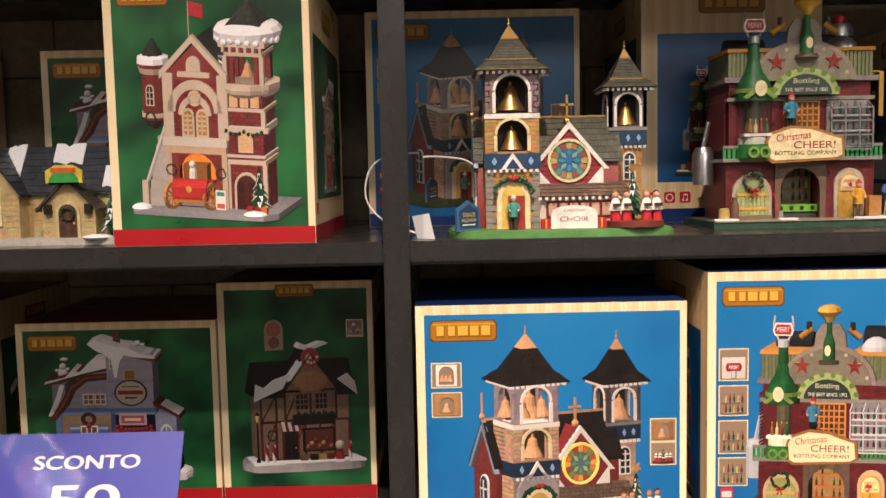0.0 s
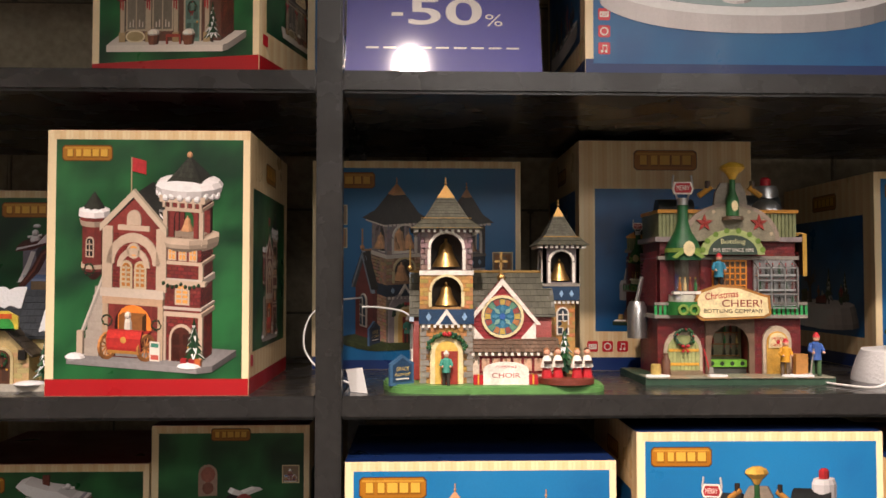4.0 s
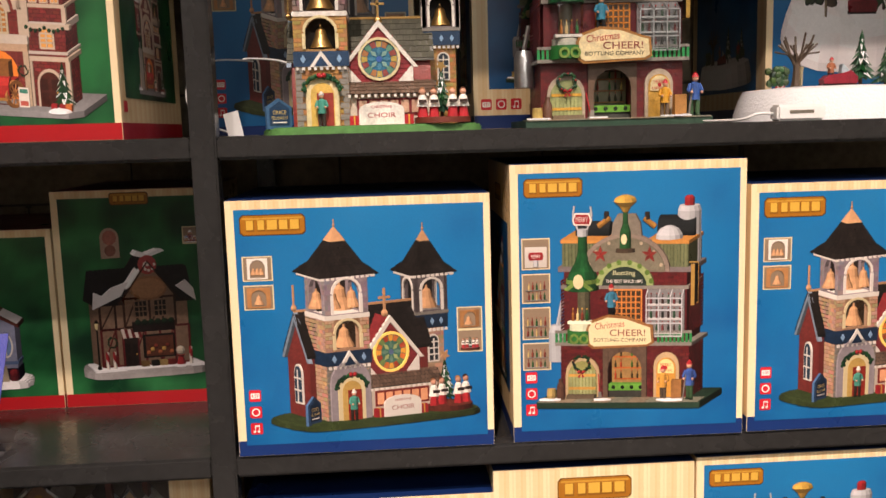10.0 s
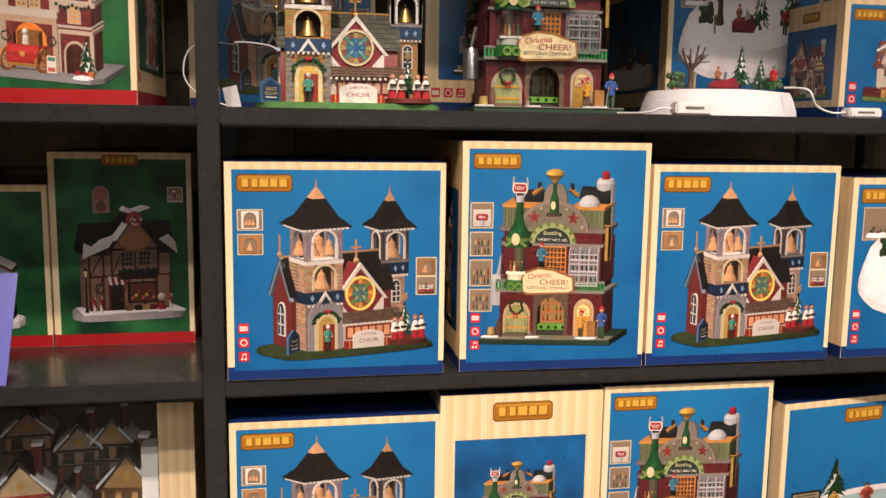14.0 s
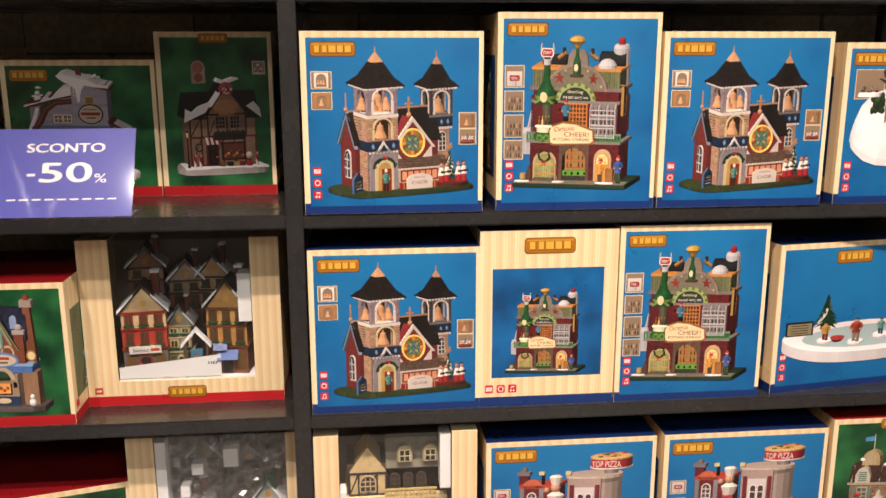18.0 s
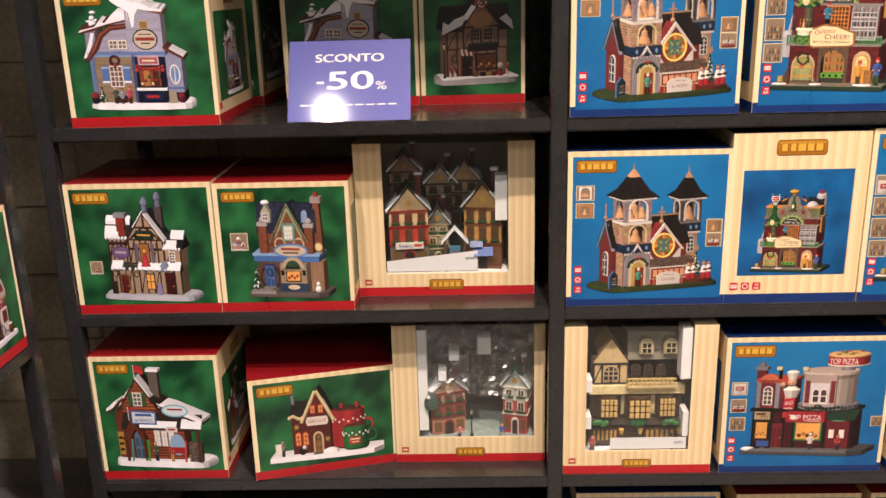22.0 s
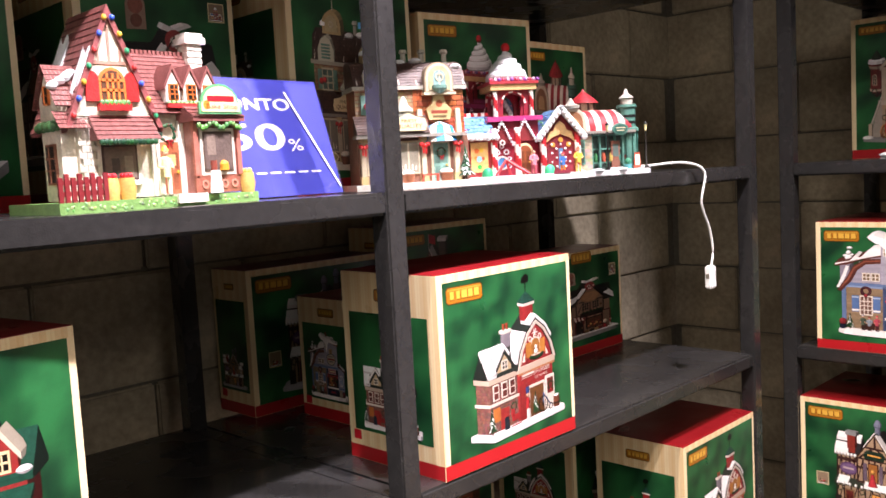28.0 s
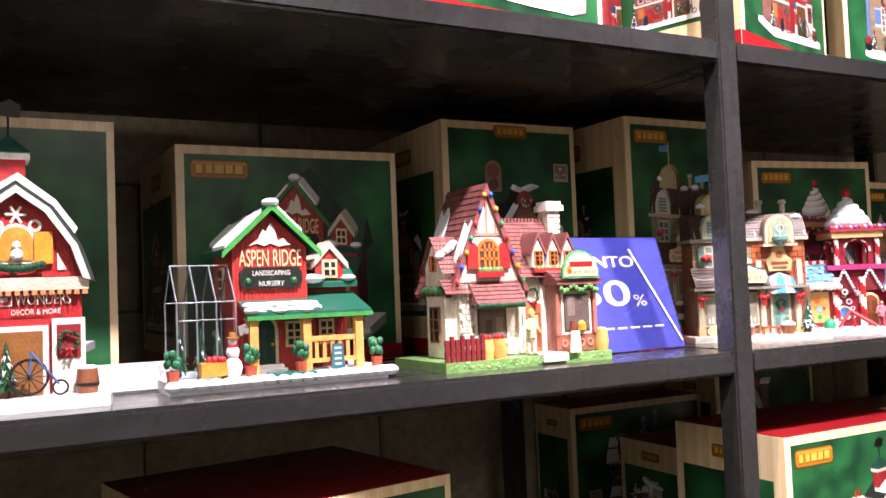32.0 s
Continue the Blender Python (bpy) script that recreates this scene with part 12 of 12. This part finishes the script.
def fill_inn(k, x0, x1, z, y, h):
    xm, plaster, dark = (x0 + x1) / 2, hexa("c8b080"), hexa("4a3c30")
    k.to("inn").box(x0 + 1.5, x1 - 1.2, y + 2, y + 12, z + 4.5, z + 27, hexa("4a3c30"))
    half_timber(k, x0 + 1.6, x1 - 1.4, z + 12.0, z + 17.8, y + 2, 7, hexa("2c221c"))
    for i in range(3):
        k.fresh("plaster_panel").box(x0 + 8.4 + i * 6.2, x0 + 9.8 + i * 6.2, y + 1.75, y + 2, z + 12.6, z + 17.2, hexa("c8b488")) if x0 + 9.8 + i * 6.2 < x1 - 1.4 else None
    k.box(x0 + 1.0, x1 - 0.8, y + 0.4, y + 12, z + 18.2, z + 20.2, hexa("e2d09a")).box(x0 + 0.8, x1 - 0.6, y + 0.6, y + 12, z + 10.4, z + 11.6, hexa("4a4038"))
    for x, w in ((x0 + 5.4, 5.0), (xm + 0.6, 6.4), (x1 - 4.6, 4.6)):
        k.fresh("bay_window").turned(x, y + 2.4, [(z + 12.4, w / 2), (z + 17.6, w / 2)], hexa("4a3826"), 10)
        for i in range(4):
            for j in range(3):
                k.box(x - w * 0.34 + i * w * 0.19, x - w * 0.34 + i * w * 0.19 + w * 0.13, y + 2.0 - w / 2, y + 2.4 - w / 2, z + 13 + j * 1.5, z + 14.1 + j * 1.5, hexa("d0b070"))
    k.to("gable").prism([(x0 + 2.0, z + 20.2), (x0 + 9.6, z + 20.2), (x0 + 9.6, z + 25.5), (x0 + 5.8, z + 31), (x0 + 2.0, z + 25.5)], y + 1.4, y + 10, plaster)
    half_timber(k, x0 + 2.0, x0 + 9.6, z + 20.4, z + 25.2, y + 1.4, 4, hexa("2a2630"))
    window(k, x0 + 5.8, z + 21.4, 3.0, 3.2, y + 1.3, plaster, hexa("2a2a3a"), (3, 3), True)
    k.to("mansard").prism_x([(y + 1.6, z + 26), (y + 11, z + 26), (y + 9, z + 32), (y + 3.4, z + 32)], x0 + 9.6, x1 - 1.0, hexa("7c7666"))
    for x in (xm + 2.0, x1 - 4.2):
        k.fresh("dormer").prism(k.arch(x, z + 27.6, 3.2, 3.6), y + 1.0, y + 4, hexa("a89a7a"))
        window(k, x, z + 28.0, 1.9, 2.2, y + 1.0, hexa("cdbf96"), GLASS, (2, 2))
    k.to("wall").box(x0 + 9.6, x1 - 1.2, y + 2.0, y + 10, z + 20.2, z + 26, plaster)
    for i in range(3):
        window(k, x0 + 11.4 + i * 2.8, z + 21.4, 1.6, 3.2, y + 1.9, hexa("4a3a2a"), GLASS, (2, 3), True)
    k.to("balcony").box(x0 + 9.2, x1 - 3.0, y - 0.6, y + 1.8, z + 20.0, z + 20.5, plaster).box(x0 + 9.2, x1 - 3.0, y - 0.6, y - 0.3, z + 22.0, z + 22.4, hexa("c9b070"))
    for i in range(11):
        k.box(x0 + 9.4 + i * 0.95, x0 + 9.7 + i * 0.95, y - 0.55, y - 0.3, z + 20.4, z + 22.1, hexa("c9b070"))
    for x in (x0 + 3.4, xm, x1 - 3.6):
        k.fresh("hedge")
        for i in range(14):
            k.ball(x + k.rnd.uniform(-1.6, 1.6), y - 0.2, z + 11.0 + k.rnd.uniform(0, 0.8), 0.6, tuple(v * k.rnd.uniform(0.7, 1.4) for v in hexa("2a6a34")), 5)
    for x, w in ((x0 + 5, 6.4), (x1 - 5.6, 7.4)):
        k.fresh("shop_window").box(x - w / 2, x + w / 2, y + 1.2, y + 2, z + 5.4, z + 9.4, dark)
        for i in range(6):
            k.box(x - w * 0.44 + i * w * 0.15, x - w * 0.36 + i * w * 0.15, y + 1.0, y + 1.3, z + 6.4, z + 8.8, hexa("b89050"))
    for x in (xm - 3.0, xm + 1.2, x1 - 1.6):
        k.fresh("wall_lamp").turned(x, y + 0.6, [(z + 8.2, 0.35), (z + 9.4, 0.6)], hexa("e0b860"), 7)
    k.to("tray", "snow").box(x0 + 0.2, x1 - 0.2, y - 1.4, y + 12, z, z + 4.6, SNOW)
    figure(k, x0 + 1.8, y - 0.4, z + 4.6, 4.0, hexa("a84a44"), hexa("4a3a3a"), None)
    fir(k, x1 - 3.4, y - 0.2, z + 4.6, 4.4, 1.4)


SET_LABEL = "cream striped carton with a clear window showing %s"
model("boxed_village_set", window_carton(39.0, 26, 34.5, (-13.4, 13.8, 5.2), fill_street, (-13.2, 7.0, 5.6, 8.0, 2.2), ((11.0, 13.6, 17, 27),), 1), pose(-0.289, 1.153 + 0.13, TOP_D), SET_LABEL % "a snowy street", "boxed ornament", "boxed village sets")
model("boxed_village_set", window_carton(34.6, 24, 34.4, (-11.8, 14.8, 6.4), fill_wrapped, None, ((-11.7, -9.6, 8, 33), (2.0, 5.0, 27, 31), (-4.5, -2.2, 25.5, 28), (-7.0, -5.2, 20.5, 23)), 2), pose(-0.243, 1.13 + 0.12, TOP_E), SET_LABEL % "wrapped houses", "boxed ornament", "boxed village sets")
model("boxed_village_set", window_carton(33.2, 24, 35.8, (-11.6, 11.4, 5.8), fill_inn, (-6.0, 11.0, 6.0, 8.8, 0.0), ((-11.5, -10.3, 11, 14), (-11.5, -10.3, 20, 23), (10.0, 11.3, 9, 15), (9.0, 11.2, 23, 35)), 3), pose(0.1315, FRONT + 0.012 + 0.12, TOP_E), SET_LABEL % "a half-timbered inn", "boxed ornament", "boxed village sets")


# ---- discount signs in clear holders ----
def sale_sign(w=25.0, h=17.6):
    k = Kit(80)
    k.pieces.clear()
    k.to("blue_card", "sign").box(-w / 2, w / 2, 0, 0.12, 0, h, hexa("2a2f8c"))
    k.to("lettering", "print")
    for e in (-0.09, 0.09):
        k.text("SCONTO", e, h * 0.78 + e * 0.4, w * 0.56, h * 0.10, -0.02 - abs(e + 0.1) * 0.05, WHITE).text("50", 0.2 + e * 1.6, h * 0.50 + e * 0.6, w * 0.37, h * 0.22, -0.02 - abs(e + 0.1) * 0.05, WHITE)
    k.rect(-w * 0.27, -w * 0.21, h * 0.46, h * 0.49, -0.02, WHITE).text("%", w * 0.26, h * 0.43, w * 0.09, h * 0.10, -0.02, WHITE)
    for i in range(9):
        k.rect(-w * 0.40 + i * w * 0.09, -w * 0.335 + i * w * 0.09, h * 0.19, h * 0.205, -0.02, WHITE)
    k.to("clear_sleeve", "acrylic").box(-w / 2 - 0.15, w / 2 + 0.15, -0.22, -0.10, -0.1, h + 0.2, WHITE)
    k.to("clear_foot", "acrylic").box(-w / 2, w / 2, 0.2, 6.5, -0.1, 0.1, WHITE)
    return k


SIGN = sale_sign()
SIGN_LABEL = "blue discount sign leaning in a clear holder"


def signed(x, y, z, turn, lean, seam=False, tall=1.0):
    """A sign at its place; seam: the pale welded edge of its sleeve shows."""
    top = model("sale_sign", SIGN, pose(x, y, z), SIGN_LABEL, "sign", "discount signs")
    for part in top.children:
        if part.name.startswith("clear_foot"):
            continue
        part.rotation_euler, part.scale = (radians(-lean), 0, 0), (1, 1, tall)
    if seam:
        weld = new("sleeve_seam", mesh_of("sleeve_seam", [(6.4, -0.25, 15.6), (6.75, -0.25, 15.6), (12.3, -0.25, 1.0), (12.1, -0.25, 0.8), (6.4, -0.23, 15.6), (6.75, -0.23, 15.6), (12.3, -0.23, 1.0), (12.1, -0.23, 0.8)],
                                          [(0, 3, 2, 1), (4, 5, 6, 7), (0, 1, 5, 4), (1, 2, 6, 5), (2, 3, 7, 6), (3, 0, 4, 7)], [WHITE] * 6, "white"))
        weld.parent, weld.rotation_euler, weld.scale = top, (radians(-lean), 0, 0), (1, 1, tall)
        tagged(weld, "pale welded seam of the clear sleeve")
    top.matrix_world = pose(x, y, z + 0.002, 0, 0, turn)


signed(-0.476, 1.070, TOP_C, 0, 29)
signed(0.090, 1.078, TOP_A, 0, 15)
signed(-1.205, -0.252, LEFT_B, 93, 17, True, 0.91)

# ---- model houses on show ----
SHOWN = [
    ("church", 0.156, 1.160, TOP_B, 0, 1.0, "lit-up brick bell church model with two grey towers"),
    ("bottling", 0.497, 1.245, TOP_B, 0, 0.97, "red brick bottling works model with a green bottle tower"),
    ("firehouse", -0.815, 1.205, TOP_B, 0, 0.93, "red and cream fire house model on a snowy base"),
    ("chapel", -0.532, 1.190, TOP_B, 0, 0.90, "sandstone chapel model with a dark snowy roof"),
    ("snow_park", 0.822, 1.205, TOP_B, 0, 1.0, "white snow hill model with fir and snowmobile"),
    ("nursery", -1.245, -0.708, LEFT_B, 90, 0.98, "red garden nursery model with green roof and greenhouse"),
    ("bakery", -1.224, -0.418, LEFT_B, 90, 1.10, "white bake shop model with a dark red tiled roof"),
    ("arcade", -1.262, 0.048, LEFT_B, 64, 0.92, "brown-roofed shop model with a striped awning"),
    ("candy", -1.222, 0.260, LEFT_B, 56, 0.97, "red gingerbread house model topped with whipped cream"),
    ("station", -1.225, 0.486, LEFT_B, 62, 0.96, "teal station model with a red striped roof"),
    ("barn", -1.228, -0.995, LEFT_B, 90, 0.98, "red barn shop model with a snowy gambrel roof"),
]
for kind, x, y, z, turn, size, label in SHOWN:
    ob = model("village_house", H[kind], pose(x, y, z, 0, 0, turn), label, "ornament house", "village houses on show")
    ob.scale = (size, size, size * (1.14 if kind in ("nursery", "bakery") else 1.0))


# ---- cables and small white boxes ----
def sweep(points, r, n=7, steps=6):
    """A smooth cable through some points."""
    pts = [Vector(p) for p in points]
    path = []
    for i in range(len(pts) - 1):
        p0, p1, p2, p3 = pts[max(0, i - 1)], pts[i], pts[i + 1], pts[min(len(pts) - 1, i + 2)]
        for s in range(steps):
            t = s / steps
            path.append(0.5 * ((2 * p1) + (p2 - p0) * t + (2 * p0 - 5 * p1 + 4 * p2 - p3) * t * t + (3 * p1 - p0 - 3 * p2 + p3) * t ** 3))
    path.append(pts[-1])
    verts, faces = [], []
    for i, p in enumerate(path):
        way = (path[min(i + 1, len(path) - 1)] - path[max(i - 1, 0)]).normalized()
        q = way.to_track_quat("Z", "Y")
        verts.extend(tuple(p + q @ Vector((r * math.cos(2 * math.pi * j / n), r * math.sin(2 * math.pi * j / n), 0))) for j in range(n))
    for i in range(len(path) - 1):
        faces.extend((i * n + j, i * n + (j + 1) % n, (i + 1) * n + (j + 1) % n, (i + 1) * n + j) for j in range(n))
    faces += [tuple(range(n)), tuple(range(len(verts) - n, len(verts)))]
    mesh = bpy.data.meshes.new("cable")
    mesh.from_pydata(verts, [], faces)
    for poly in mesh.polygons:
        poly.use_smooth = True
    mesh.materials.append(MAT["white"])
    return mesh


def lead(points, label, r=0.0019, plug=None, drop=False):
    """A white lead, with a plug at its end."""
    top = tagged(new("power_lead"), label, "cable", "white leads")
    ob = new("cable", sweep(points, r))
    ob.parent = top
    if plug:
        x, y, z, sx, sy, sz = plug
        solid("plug", x - sx / 2, x + sx / 2, y - sy / 2, y + sy / 2, z, z + sz, "white", top, 0.003)
        solid("socket_slot", x - sx * 0.25, x + sx * 0.25, y - sy / 2 - 0.0006, y - sy / 2 + 0.001, z + sz * 0.45, z + sz * 0.65, "mortar", top)
    return top


lead([(-1.19, 0.488, LEFT_B + 0.010), (-1.15, 0.548, LEFT_B + 0.012), (-1.105, 0.612, LEFT_B + 0.014), (-1.084, 0.648, LEFT_B - 0.006), (-1.088, 0.640, 1.36), (-1.088, 0.668, 1.31), (-1.088, 0.680, 1.265), (-1.088, 0.672, 1.236)],
     "white lead hanging over the shelf edge with its plug", 0.0024, (-1.088, 0.668, 1.192, 0.014, 0.023, 0.045))
lead([(0.60, 1.20, TOP_B + 0.003), (0.64, 1.10, TOP_B + 0.003), (0.66, 1.085, TOP_B + 0.010), (0.682, 1.082, TOP_B + 0.010)], "white lead with a battery switch box on the shelf", 0.0018, (0.712, 1.080, TOP_B, 0.064, 0.026, 0.021))
lead([(0.90, 1.12, TOP_B + 0.05), (0.92, 1.08, TOP_B + 0.045), (0.935, 1.078, TOP_B + 0.02), (0.965, 1.078, TOP_B + 0.008), (0.995, 1.08, TOP_B + 0.010)], "white lead with a battery switch box on the shelf", 0.0018, (1.022, 1.080, TOP_B, 0.062, 0.026, 0.017))
lead([(-0.03, 1.36, TOP_B + 0.115), (-0.07, 1.27, TOP_B + 0.11), (-0.095, 1.22, TOP_B + 0.09), (-0.10, 1.20, TOP_B + 0.05), (-0.075, 1.18, TOP_B + 0.02), (-0.03, 1.16, TOP_B + 0.003)], "thin white lead looped behind the post", 0.0014)
lead([(-0.02, 1.20, TOP_B + 0.105), (0.0, 1.195, TOP_B + 0.105), (0.035, 1.185, TOP_B + 0.10), (0.05, 1.18, TOP_B + 0.09)], "thin white lead to the church model", 0.0014)
tagged(solid("switch_box", -1.30, -1.235, -0.885, -0.80, LEFT_B, LEFT_B + 0.027, "white", None, 0.003), "white plastic transformer box beside the barn model", "power box")
card = Kit(90)
card.pieces.clear()
card.to("card", "white").prism([(-1.4, 0), (1.4, 0), (0.5, 3.2), (-2.2, 2.8)], -0.03, 0.03, WHITE)
model("price_card", card, pose(-0.017, 1.09, TOP_B + 0.0005, 0, 0, -38), "small white price card on the shelf", "card")

# ---- the concrete blocks of the two walls ----
STEP_L, STEP_H, JOINT = 0.40, 0.20, 0.005
block_data = block_mesh("concrete_block", JOINT / 2, STEP_L - JOINT / 2, -0.009, 0.006, JOINT / 2, STEP_H - JOINT / 2, "block", 0.004)
for row in range(13):
    for col in range(9):
        shift = 0.2 * (row % 2)
        a = new("concrete_block", block_data)
        a.parent = wall_north
        a.matrix_local = pose(WEST + 0.02 + col * STEP_L - shift, NORTH + random.uniform(-0.002, 0.002), FLOOR_Z + 0.1 + row * STEP_H)
        if col < 8:
            b = new("concrete_block", block_data)
            b.parent = wall_west
            b.matrix_local = pose(WEST + random.uniform(-0.002, 0.002), -1.56 + col * STEP_L + shift, FLOOR_Z + 0.1 + row * STEP_H, 0, 0, 90)
